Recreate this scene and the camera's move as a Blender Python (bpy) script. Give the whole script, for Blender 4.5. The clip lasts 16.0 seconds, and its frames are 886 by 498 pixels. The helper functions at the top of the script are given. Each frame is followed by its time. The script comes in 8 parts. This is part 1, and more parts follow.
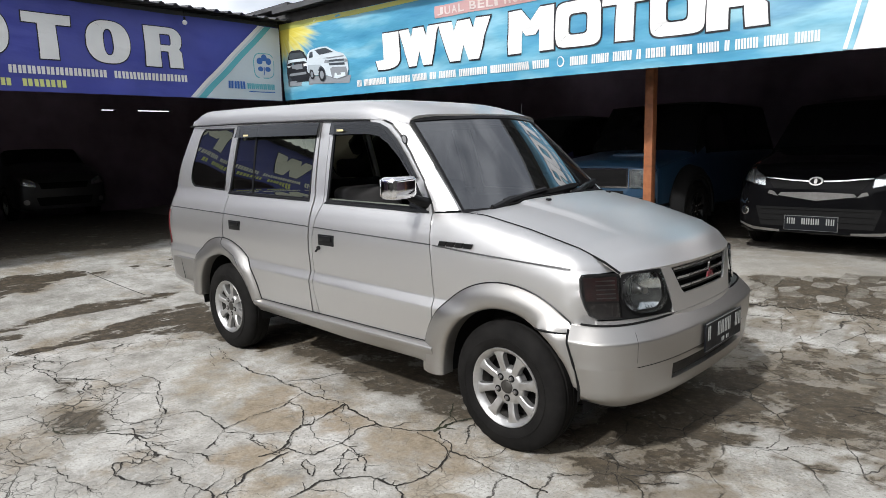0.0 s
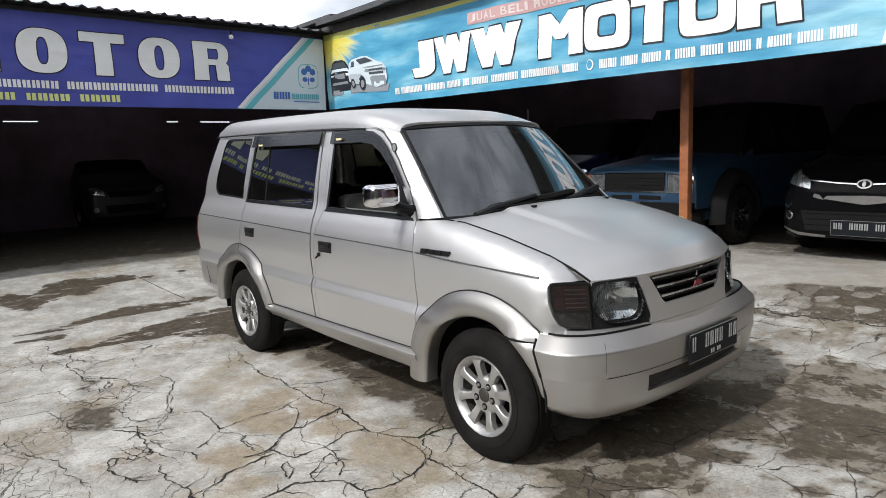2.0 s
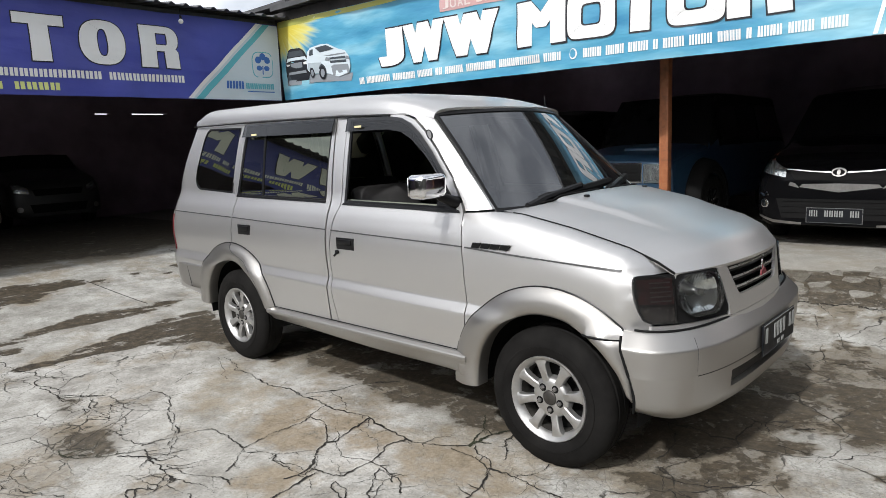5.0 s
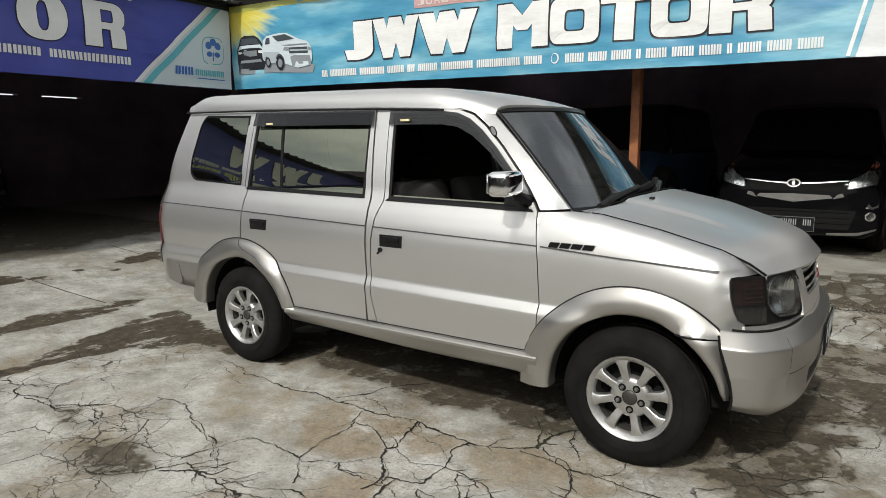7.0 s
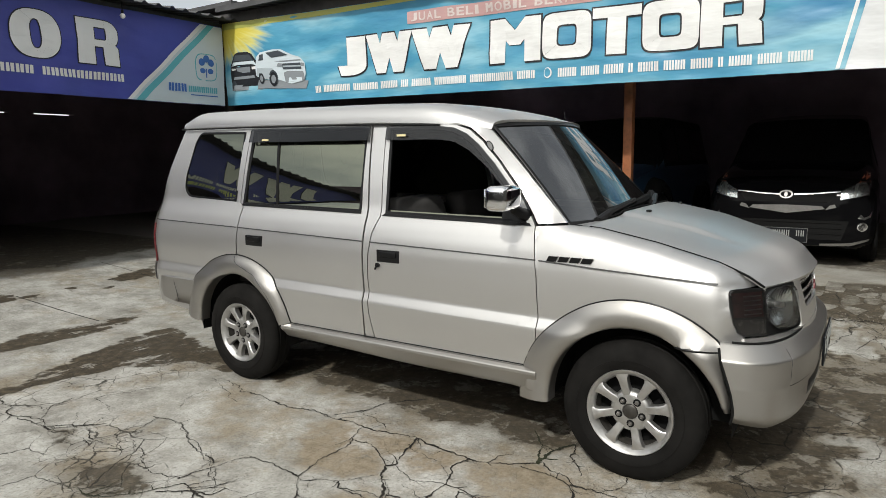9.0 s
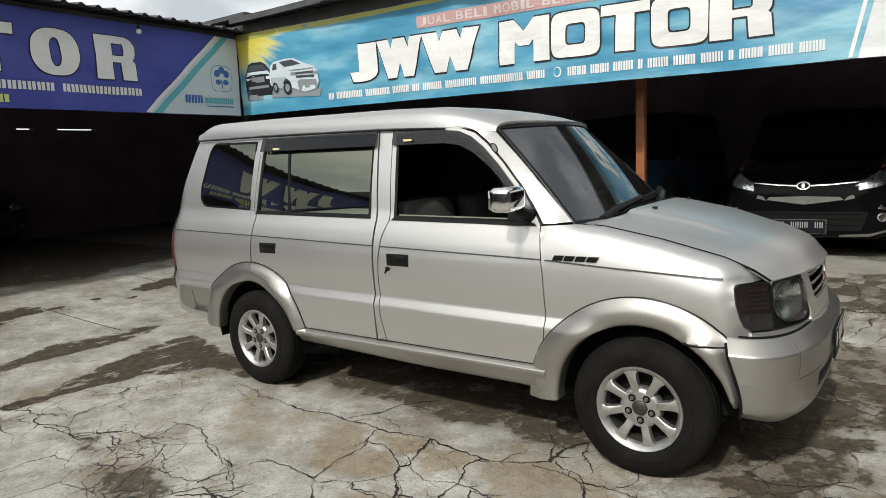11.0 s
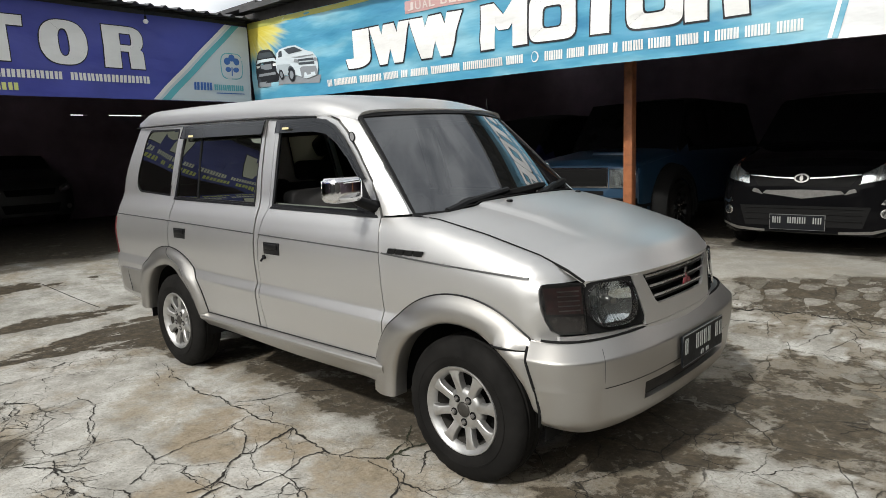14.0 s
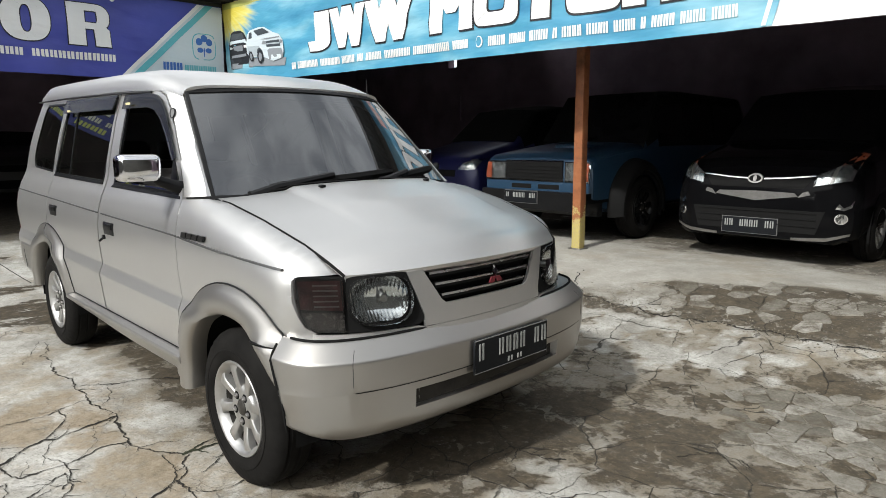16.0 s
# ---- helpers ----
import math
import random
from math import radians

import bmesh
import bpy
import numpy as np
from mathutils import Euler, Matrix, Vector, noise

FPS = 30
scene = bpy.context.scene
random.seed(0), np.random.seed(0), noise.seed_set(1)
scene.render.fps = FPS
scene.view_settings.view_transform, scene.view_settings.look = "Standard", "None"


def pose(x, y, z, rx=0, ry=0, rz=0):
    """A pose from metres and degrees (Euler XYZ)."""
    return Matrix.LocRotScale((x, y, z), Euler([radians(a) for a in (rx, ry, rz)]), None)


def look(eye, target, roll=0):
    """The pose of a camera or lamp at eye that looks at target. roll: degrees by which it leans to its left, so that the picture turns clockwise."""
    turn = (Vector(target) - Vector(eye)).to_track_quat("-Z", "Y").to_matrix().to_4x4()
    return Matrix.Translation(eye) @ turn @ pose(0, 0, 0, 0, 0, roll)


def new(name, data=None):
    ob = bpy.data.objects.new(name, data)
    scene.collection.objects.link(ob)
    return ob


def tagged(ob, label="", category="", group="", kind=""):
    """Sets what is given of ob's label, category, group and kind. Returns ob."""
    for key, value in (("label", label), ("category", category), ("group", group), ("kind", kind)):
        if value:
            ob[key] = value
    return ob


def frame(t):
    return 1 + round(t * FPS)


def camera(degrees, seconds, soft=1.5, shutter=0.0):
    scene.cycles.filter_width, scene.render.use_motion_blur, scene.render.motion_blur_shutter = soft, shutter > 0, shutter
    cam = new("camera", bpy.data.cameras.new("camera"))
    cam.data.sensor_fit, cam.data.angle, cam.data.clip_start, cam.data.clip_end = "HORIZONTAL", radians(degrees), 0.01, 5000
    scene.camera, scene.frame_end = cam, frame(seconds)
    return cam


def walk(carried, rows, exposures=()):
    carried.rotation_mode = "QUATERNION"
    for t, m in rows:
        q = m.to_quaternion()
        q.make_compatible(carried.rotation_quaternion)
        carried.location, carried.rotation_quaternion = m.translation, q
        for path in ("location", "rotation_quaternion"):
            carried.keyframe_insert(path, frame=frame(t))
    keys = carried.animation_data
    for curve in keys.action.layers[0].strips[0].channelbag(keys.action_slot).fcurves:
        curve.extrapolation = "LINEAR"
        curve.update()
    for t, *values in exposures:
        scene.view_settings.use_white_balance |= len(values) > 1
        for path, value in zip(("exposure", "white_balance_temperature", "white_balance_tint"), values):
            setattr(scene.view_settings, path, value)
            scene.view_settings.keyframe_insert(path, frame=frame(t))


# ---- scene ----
cam = camera(68.1, 16.0, soft=0.7)
EXPOSURES = [(0.0, -0.46, 6130, 11), (4.5, -0.46, 6130, 11), (7.0, -0.79, 6440, 7), (12.0, -0.77, 6460, 7), (14.5, -0.53, 6370, 8), (16.0, -0.33, 6290, 8)]
PATH = [
    (0, (4.459, -3.186, 1.482), (3.102, -1.75, 1.173), -1.4),
    (0.5, (4.488, -3.153, 1.49), (3.148, -1.701, 1.176), -2.3),
    (1, (4.604, -3.048, 1.494), (3.14, -1.714, 1.214), -2.7),
    (1.5, (4.72, -2.915, 1.487), (3.19, -1.668, 1.167), -1.9),
    (2, (4.77, -2.87, 1.48), (3.266, -1.583, 1.193), -2.2),
    (2.5, (4.777, -2.86, 1.479), (3.277, -1.572, 1.18), -2.1),
    (3, (4.76, -2.868, 1.477), (3.222, -1.626, 1.173), -3.0),
    (3.5, (4.743, -2.881, 1.476), (3.186, -1.662, 1.177), -2.4),
    (4, (4.691, -2.898, 1.465), (3.141, -1.678, 1.133), -1.1),
    (4.5, (4.467, -3.008, 1.449), (2.97, -1.707, 1.188), 0.6),
    (4.7, (4.346, -3.061, 1.467), (2.927, -1.685, 1.165), -1.5),
    (6.8, (3.485, -3.579, 1.465), (2.366, -1.95, 1.155), -0.8),
    (7, (3.47, -3.594, 1.464), (2.363, -1.959, 1.147), -0.2),
    (7.5, (3.453, -3.595, 1.463), (2.388, -1.928, 1.167), -0.1),
    (8, (3.445, -3.594, 1.466), (2.354, -1.941, 1.191), -0.5),
    (10.3, (3.454, -3.614, 1.47), (2.36, -1.964, 1.186), -0.9),
    (10.5, (3.463, -3.605, 1.468), (2.359, -1.962, 1.183), -1.1),
    (11, (3.527, -3.594, 1.476), (2.38, -1.978, 1.207), -2.5),
    (11.5, (3.684, -3.544, 1.464), (2.515, -1.95, 1.157), -3.8),
    (12, (3.84, -3.515, 1.444), (2.604, -1.967, 1.172), -1.3),
    (12.5, (3.915, -3.366, 1.435), (2.764, -1.752, 1.17), -3.1),
    (13, (3.985, -3.143, 1.449), (2.857, -1.514, 1.179), -3.9),
    (13.5, (4.153, -2.968, 1.433), (2.926, -1.41, 1.173), -3.8),
    (14, (4.375, -2.822, 1.448), (3.039, -1.365, 1.147), -2.1),
    (14.5, (4.464, -2.587, 1.418), (3.164, -1.109, 1.068), -1.4),
    (15, (4.567, -2.341, 1.422), (3.246, -0.886, 1.051), -2.7),
    (15.5, (4.812, -2.063, 1.411), (3.414, -0.682, 1.04), 0.1),
    (16, (4.975, -1.939, 1.387), (3.556, -0.568, 1.063), -0.3),
]
walk(cam, [(t, look(eye, target, roll)) for t, eye, target, roll in PATH], EXPOSURES)

# ---- world and sun ----
world = bpy.data.worlds.new("sky")
scene.world = world
world.use_nodes = True
wn = world.node_tree
wn.nodes.clear()
SUN_TO = Vector((0.12, -1.13, 1.0)).normalized()
sky = wn.nodes.new("ShaderNodeTexSky")
sky.sky_type, sky.sun_disc = "NISHITA", False
sky.sun_elevation = math.asin(SUN_TO.z)
sky.sun_rotation = math.atan2(SUN_TO.x, SUN_TO.y)
sky.dust_density, sky.air_density = 3.0, 1.2
wcoord = wn.nodes.new("ShaderNodeTexCoord")
wmap = wn.nodes.new("ShaderNodeMapping")
wmap.inputs["Scale"].default_value = (1.0, 1.0, 2.4)
cloud = wn.nodes.new("ShaderNodeTexNoise")
cloud.inputs["Scale"].default_value, cloud.inputs["Detail"].default_value = 3.1, 7.0
cloud.inputs["Roughness"].default_value = 0.55
cramp = wn.nodes.new("ShaderNodeValToRGB")
cramp.color_ramp.elements[0].position, cramp.color_ramp.elements[1].position = 0.38, 0.58
cramp.color_ramp.elements[0].color, cramp.color_ramp.elements[1].color = (0.50, 0.50, 0.50, 1), (1.14, 1.14, 1.14, 1)
cmix = wn.nodes.new("ShaderNodeMixRGB")
cmix.inputs["Color2"].default_value = (13.9, 14.0, 14.2, 1)
# thin cloud is brighter towards the sun
near = wn.nodes.new("ShaderNodeVectorMath")
near.operation = "DOT_PRODUCT"
near.inputs[1].default_value = SUN_TO
wn.links.new(wcoord.outputs["Generated"], near.inputs[0])
glow = wn.nodes.new("ShaderNodeValToRGB")
glow.color_ramp.elements[0].position, glow.color_ramp.elements[1].position = 0.55, 0.98
glow.color_ramp.elements[0].color, glow.color_ramp.elements[1].color = (1.50, 1.50, 1.50, 1), (3.1, 3.0, 2.86, 1)
glow.color_ramp.interpolation = "EASE"
wn.links.new(near.outputs["Value"], glow.inputs["Fac"])
# and whiter through the haze low down
level = wn.nodes.new("ShaderNodeSeparateXYZ")
low_sky = wn.nodes.new("ShaderNodeValToRGB")
low_sky.color_ramp.elements[0].position, low_sky.color_ramp.elements[1].position = 0.30, 0.68
low_sky.color_ramp.elements[0].color, low_sky.color_ramp.elements[1].color = (1.45, 1.45, 1.45, 1), (1, 1, 1, 1)
veil = wn.nodes.new("ShaderNodeMixRGB")
veil.blend_type = "MULTIPLY"
veil.inputs["Fac"].default_value = 1.0
wn.links.new(wcoord.outputs["Generated"], level.inputs[0])
wn.links.new(level.outputs["Z"], low_sky.inputs["Fac"])
wn.links.new(low_sky.outputs[0], veil.inputs["Color2"])
haze = wn.nodes.new("ShaderNodeMixRGB")
haze.blend_type = "MULTIPLY"
haze.inputs["Fac"].default_value = 1.0
wbg = wn.nodes.new("ShaderNodeBackground")
wbg.inputs["Strength"].default_value = 0.057
wout = wn.nodes.new("ShaderNodeOutputWorld")
for a, b in ((wcoord.outputs["Generated"], wmap.inputs["Vector"]), (wmap.outputs[0], cloud.inputs["Vector"]),
             (cloud.outputs["Fac"], cramp.inputs["Fac"]), (cramp.outputs[0], cmix.inputs["Fac"]),
             (sky.outputs[0], cmix.inputs["Color1"]), (cmix.outputs[0], haze.inputs["Color1"]), (glow.outputs[0], haze.inputs["Color2"]), (haze.outputs[0], veil.inputs["Color1"]), (veil.outputs[0], wbg.inputs["Color"]), (wbg.outputs[0], wout.inputs["Surface"])):
    wn.links.new(a, b)

sun = new("sun", bpy.data.lights.new("sun", "SUN"))
sun.data.energy, sun.data.angle, sun.data.color = 5.0, radians(2.5), (1.0, 0.965, 0.91)
sun.matrix_world = look(SUN_TO * 40, (0, 0, 0))
scene.view_settings.exposure = 0.0


# ---- materials ----
def nodes_of(name):
    m = bpy.data.materials.new(name)
    m.use_nodes = True
    nt = m.node_tree
    return m, nt, nt.nodes["Principled BSDF"]


def noise_node(nt, scale, detail=4.0, rough=0.5, vector=None):
    n = nt.nodes.new("ShaderNodeTexNoise")
    n.inputs["Scale"].default_value, n.inputs["Detail"].default_value, n.inputs["Roughness"].default_value = scale, detail, rough
    if vector:
        nt.links.new(vector, n.inputs["Vector"])
    return n


def ramp_node(nt, fac, stops):
    r = nt.nodes.new("ShaderNodeValToRGB")
    while len(r.color_ramp.elements) < len(stops):
        r.color_ramp.elements.new(0.5)
    for e, (pos, col) in zip(r.color_ramp.elements, stops):
        e.position = pos
        e.color = (*col, 1) if len(col) == 3 else col
    nt.links.new(fac, r.inputs["Fac"])
    return r


def mix_node(nt, fac, a, b, kind="MIX"):
    m = nt.nodes.new("ShaderNodeMixRGB")
    m.blend_type = kind
    for s, v in zip(("Fac", "Color1", "Color2"), (fac, a, b)):
        if hasattr(v, "is_linked"):
            nt.links.new(v, m.inputs[s])
        elif s == "Fac":
            m.inputs[s].default_value = v
        else:
            m.inputs[s].default_value = (*v, 1)
    return m


def math_node(nt, op, a, b=0.0):
    m = nt.nodes.new("ShaderNodeMath")
    m.operation = op
    for k, v in enumerate((a, b)):
        if hasattr(v, "is_linked"):
            nt.links.new(v, m.inputs[k])
        else:
            m.inputs[k].default_value = v
    return m.outputs[0]


def bump(nt, bsdf, height, strength=0.2, distance=0.01):
    b = nt.nodes.new("ShaderNodeBump")
    b.inputs["Strength"].default_value, b.inputs["Distance"].default_value = strength, distance
    nt.links.new(height, b.inputs["Height"])
    nt.links.new(b.outputs[0], bsdf.inputs["Normal"])


def worn(name, color, rough=0.5, metal=0.0, var=0.15, scale=6.0, fine=60.0, bumps=0.05, coat=0.0, spec=0.5):
    """A painted or plain surface with two scales of variation and slight relief."""
    m, nt, b = nodes_of(name)
    co = nt.nodes.new("ShaderNodeTexCoord").outputs["Object"]
    big, small = noise_node(nt, scale, 5, 0.6, co), noise_node(nt, fine, 3, 0.5, co)
    lo, hi = [c * (1 - var) for c in color], [min(1, c * (1 + var)) for c in color]
    r1 = ramp_node(nt, big.outputs["Fac"], ((0.3, lo), (0.7, hi)))
    mx = mix_node(nt, 0.25, r1.outputs[0], small.outputs["Fac"], "OVERLAY")
    nt.links.new(mx.outputs[0], b.inputs["Base Color"])
    rr = ramp_node(nt, small.outputs["Fac"], ((0.2, [max(0.02, rough - 0.08)] * 3), (0.8, [min(1, rough + 0.08)] * 3)))
    nt.links.new(rr.outputs[0], b.inputs["Roughness"])
    b.inputs["Metallic"].default_value, b.inputs["Coat Weight"].default_value = metal, coat
    b.inputs["Specular IOR Level"].default_value = spec
    if coat:
        b.inputs["Coat Roughness"].default_value = 0.06
    if bumps:
        bump(nt, b, small.outputs["Fac"], bumps, 0.004)
    return m


def car_paint(name, color, metal=0.55, rough=0.34, dust=0.12, dust_color=(0.42, 0.39, 0.34), coat=0.12):
    """Metallic lacquer with fine flake, faint blotches and road dust that thickens low down on the panels."""
    m, nt, b = nodes_of(name)
    co = nt.nodes.new("ShaderNodeTexCoord").outputs["Object"]
    flake, blotch, film = noise_node(nt, 900, 2, 0.5, co), noise_node(nt, 2.2, 5, 0.6, co), noise_node(nt, 9, 6, 0.65, co)
    base = ramp_node(nt, flake.outputs["Fac"], ((0.35, [c * 0.93 for c in color]), (0.65, [min(1, c * 1.05) for c in color])))
    tone = mix_node(nt, 0.06, base.outputs[0], blotch.outputs["Fac"], "OVERLAY")
    amount = math_node(nt, "MULTIPLY", film.outputs["Fac"], dust * 2)
    dirty = mix_node(nt, amount, tone.outputs[0], dust_color)
    nt.links.new(dirty.outputs[0], b.inputs["Base Color"])
    b.inputs["Metallic"].default_value = metal
    rr = ramp_node(nt, film.outputs["Fac"], ((0.25, [rough - 0.015] * 3), (0.75, [rough + 0.03] * 3)))
    nt.links.new(rr.outputs[0], b.inputs["Roughness"])
    b.inputs["Coat Weight"].default_value, b.inputs["Coat Roughness"].default_value = coat, 0.22
    return m


def glass(name, tint, ior=1.5, rough=0.0, film=0.0, gloss=(0.95, 0.97, 1.0)):
    """A thin pane: tinted straight-through light and a Fresnel mirror, with an optional faint film of dust."""
    m, nt, b = nodes_of(name)
    nt.nodes.remove(b)
    out = nt.nodes["Material Output"]
    tr, gl, fr, mx = (nt.nodes.new("ShaderNode" + k) for k in ("BsdfTransparent", "BsdfGlossy", "Fresnel", "MixShader"))
    tr.inputs["Color"].default_value = (*tint, 1)
    gl.inputs["Roughness"].default_value = rough
    gl.inputs["Color"].default_value = (*gloss, 1)
    fr.inputs["IOR"].default_value = ior
    nt.links.new(fr.outputs[0], mx.inputs[0])
    nt.links.new(tr.outputs[0], mx.inputs[1])
    nt.links.new(gl.outputs[0], mx.inputs[2])
    last = mx.outputs[0]
    if film:
        df, m2 = nt.nodes.new("ShaderNodeBsdfDiffuse"), nt.nodes.new("ShaderNodeMixShader")
        df.inputs["Color"].default_value = (0.35, 0.34, 0.33, 1)
        co = nt.nodes.new("ShaderNodeTexCoord").outputs["Object"]
        n = noise_node(nt, 7, 5, 0.6, co)
        nt.links.new(math_node(nt, "MULTIPLY", n.outputs["Fac"], film), m2.inputs[0])
        nt.links.new(last, m2.inputs[1])
        nt.links.new(df.outputs[0], m2.inputs[2])
        last = m2.outputs[0]
    nt.links.new(last, out.inputs["Surface"])
    return m


SILVER = car_paint("silver_paint", (0.607, 0.60, 0.590), 0.88, 0.39, 0.01, coat=0.6)
SILVER_LOW = car_paint("silver_cladding", (0.41, 0.397, 0.378), 0.92, 0.37, 0.03, coat=0.3)
BLACK_TRIM = worn("black_trim", (0.007, 0.007, 0.0075), 0.36, bumps=0.03, spec=0.2)
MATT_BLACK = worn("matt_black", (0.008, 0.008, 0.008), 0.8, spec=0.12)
RUBBER = worn("tyre_rubber", (0.0088, 0.0083, 0.0078), 0.79, var=0.4, scale=10, bumps=0.14, spec=0.105)
ALLOY = worn("alloy", (0.46, 0.455, 0.445), 0.38, 0.85, var=0.04, fine=25, bumps=0.0)
CHROME = worn("chrome", (0.85, 0.85, 0.86), 0.06, 1.0, var=0.04, bumps=0.0)
SLAT_EDGE = worn("brushed_chrome", (0.62, 0.62, 0.62), 0.25, 0.9, var=0.03, fine=3, bumps=0.0)
STEEL = worn("dull_steel", (0.30, 0.29, 0.28), 0.4, 0.9)
TINTED = glass("tinted_glass", (0.05, 0.06, 0.06), 2.9, film=0.012, gloss=(0.93, 0.97, 0.76))
SCREEN = glass("windscreen_glass", (0.12, 0.135, 0.135), 2.45, film=0.04)
VISOR = glass("visor_acrylic", (0.10, 0.10, 0.105), 1.5, 0.20, film=0.02)
LENS = glass("lamp_glass", (0.88, 0.9, 0.9), 1.5, film=0.04)
LENS_SMOKE = glass("smoked_lens", (0.62, 0.58, 0.57), 1.5, film=0.05)
AMBER = worn("amber_lens", (0.40, 0.10, 0.05), 0.25)
SEAT_CLOTH = worn("seat_cloth", (0.055, 0.053, 0.052), 0.9, fine=200, bumps=0.2)
DASH = worn("dashboard_plastic", (0.025, 0.025, 0.026), 0.6)
WHITE_PAINT = worn("white_paint", (0.75, 0.74, 0.72), 0.5)
RED_MARK = worn("red_mark", (0.12, 0.014, 0.02), 0.35)
PLATE_BLACK = worn("plate_black", (0.008, 0.009, 0.011), 0.5, spec=0.15)
PLATE_GREY = worn("plate_lettering", (0.26, 0.27, 0.26), 0.5)
PLATE_RIM = worn("plate_rim_paint", (0.12, 0.12, 0.12), 0.5)
MOULDING = worn("grey_moulding", (0.05, 0.05, 0.05), 0.5)
CREAM_MARK = worn("cream_mark", (0.70, 0.62, 0.35), 0.5)


def part(name, bm, material, parent, label="", smooth=40.0):
    """Links a bmesh as one mesh under a thing or under a part."""
    me = bpy.data.meshes.new(name)
    bm.normal_update()
    if smooth:
        lim = radians(smooth)
        for e in bm.edges:
            e.smooth = len(e.link_faces) == 2 and e.calc_face_angle(0.0) < lim
        for f in bm.faces:
            f.smooth = True
    bm.to_mesh(me)
    bm.free()
    me.materials.append(material)
    ob = new(name, me)
    if parent is not None:
        ob.parent = parent
        ob.matrix_parent_inverse = Matrix.Identity(4)
    if label:
        tagged(ob, label)
    return ob


def thing(name, m, label, category, group="", kind=""):
    ob = new(name)
    ob.empty_display_size = 0.1
    ob.matrix_world = m
    return tagged(ob, label, category, group, kind)


def whole(name, bm, material, label, category="", group="", kind="", m=None, smooth=40.0):
    ob = part(name, bm, material, None, label, smooth)
    if m is not None:
        ob.matrix_world = m
    return tagged(ob, label, category, group, kind)


def box(bm, x0, x1, y0, y1, z0, z1, bevel=0.0, seg=2):
    r = bmesh.ops.create_cube(bm, size=1.0)
    for v in r["verts"]:
        v.co = Vector((x0 + (v.co.x + 0.5) * (x1 - x0), y0 + (v.co.y + 0.5) * (y1 - y0), z0 + (v.co.z + 0.5) * (z1 - z0)))
    if bevel:
        edges = {e for v in r["verts"] for e in v.link_edges}
        bmesh.ops.bevel(bm, geom=list(edges), offset=bevel, segments=seg, affect="EDGES", profile=0.5)
    return bm


def tube(bm, pts, radius, seg=8, closed=False, caps=True):
    """A round bar along points; radius may be a list."""
    rings, n = [], len(pts)
    pts = [Vector(p) for p in pts]
    for k, p in enumerate(pts):
        a, b = pts[(k - 1) % n if closed else max(k - 1, 0)], pts[(k + 1) % n if closed else min(k + 1, n - 1)]
        d = (b - a).normalized()
        u = d.cross(Vector((0, 0, 1)) if abs(d.z) < 0.9 else Vector((1, 0, 0))).normalized()
        w = d.cross(u)
        r = radius[k] if isinstance(radius, (list, tuple)) else radius
        rings.append([bm.verts.new(p + r * (math.cos(t) * u + math.sin(t) * w)) for t in [2 * math.pi * q / seg for q in range(seg)]])
    for k in range(n if closed else n - 1):
        a, b = rings[k], rings[(k + 1) % n]
        for q in range(seg):
            bm.faces.new((a[q], a[(q + 1) % seg], b[(q + 1) % seg], b[q]))
    if caps and not closed:
        bm.faces.new(rings[0][::-1])
        bm.faces.new(rings[-1])
    return bm


def loft(bm, rows, closed=False):
    """Quads between rows of points of equal length."""
    vs = [[bm.verts.new(p) for p in row] for row in rows]
    for a, b in zip(vs, vs[1:]):
        m = len(a)
        for q in range(m if closed else m - 1):
            bm.faces.new((a[q], a[(q + 1) % m], b[(q + 1) % m], b[q]))
    return vs


def thicken(bm, depth):
    """Gives an open sheet a thickness towards the back of its faces."""
    bm.normal_update()
    bmesh.ops.solidify(bm, geom=bm.faces[:], thickness=depth)
    return bm


def interp(x, xs, ys):
    return float(np.interp(x, xs, ys))


def ease(x, a, b):
    t = min(1.0, max(0.0, (x - a) / (b - a)))
    return t * t * (3 - 2 * t)

# ---- ground ----
def ground_z(x, y):
    """The yard: flat in the middle, rising to the floors of both sheds."""
    right = 0.27 * ease(y, 1.55, 3.75)
    left = 0.24 * ease(-x, 1.6, 5.6)
    return max(right, left) + 0.006 * noise.noise(Vector((x * 0.9, y * 0.9, 0))) * (1 if y < 3.6 else 0.2)


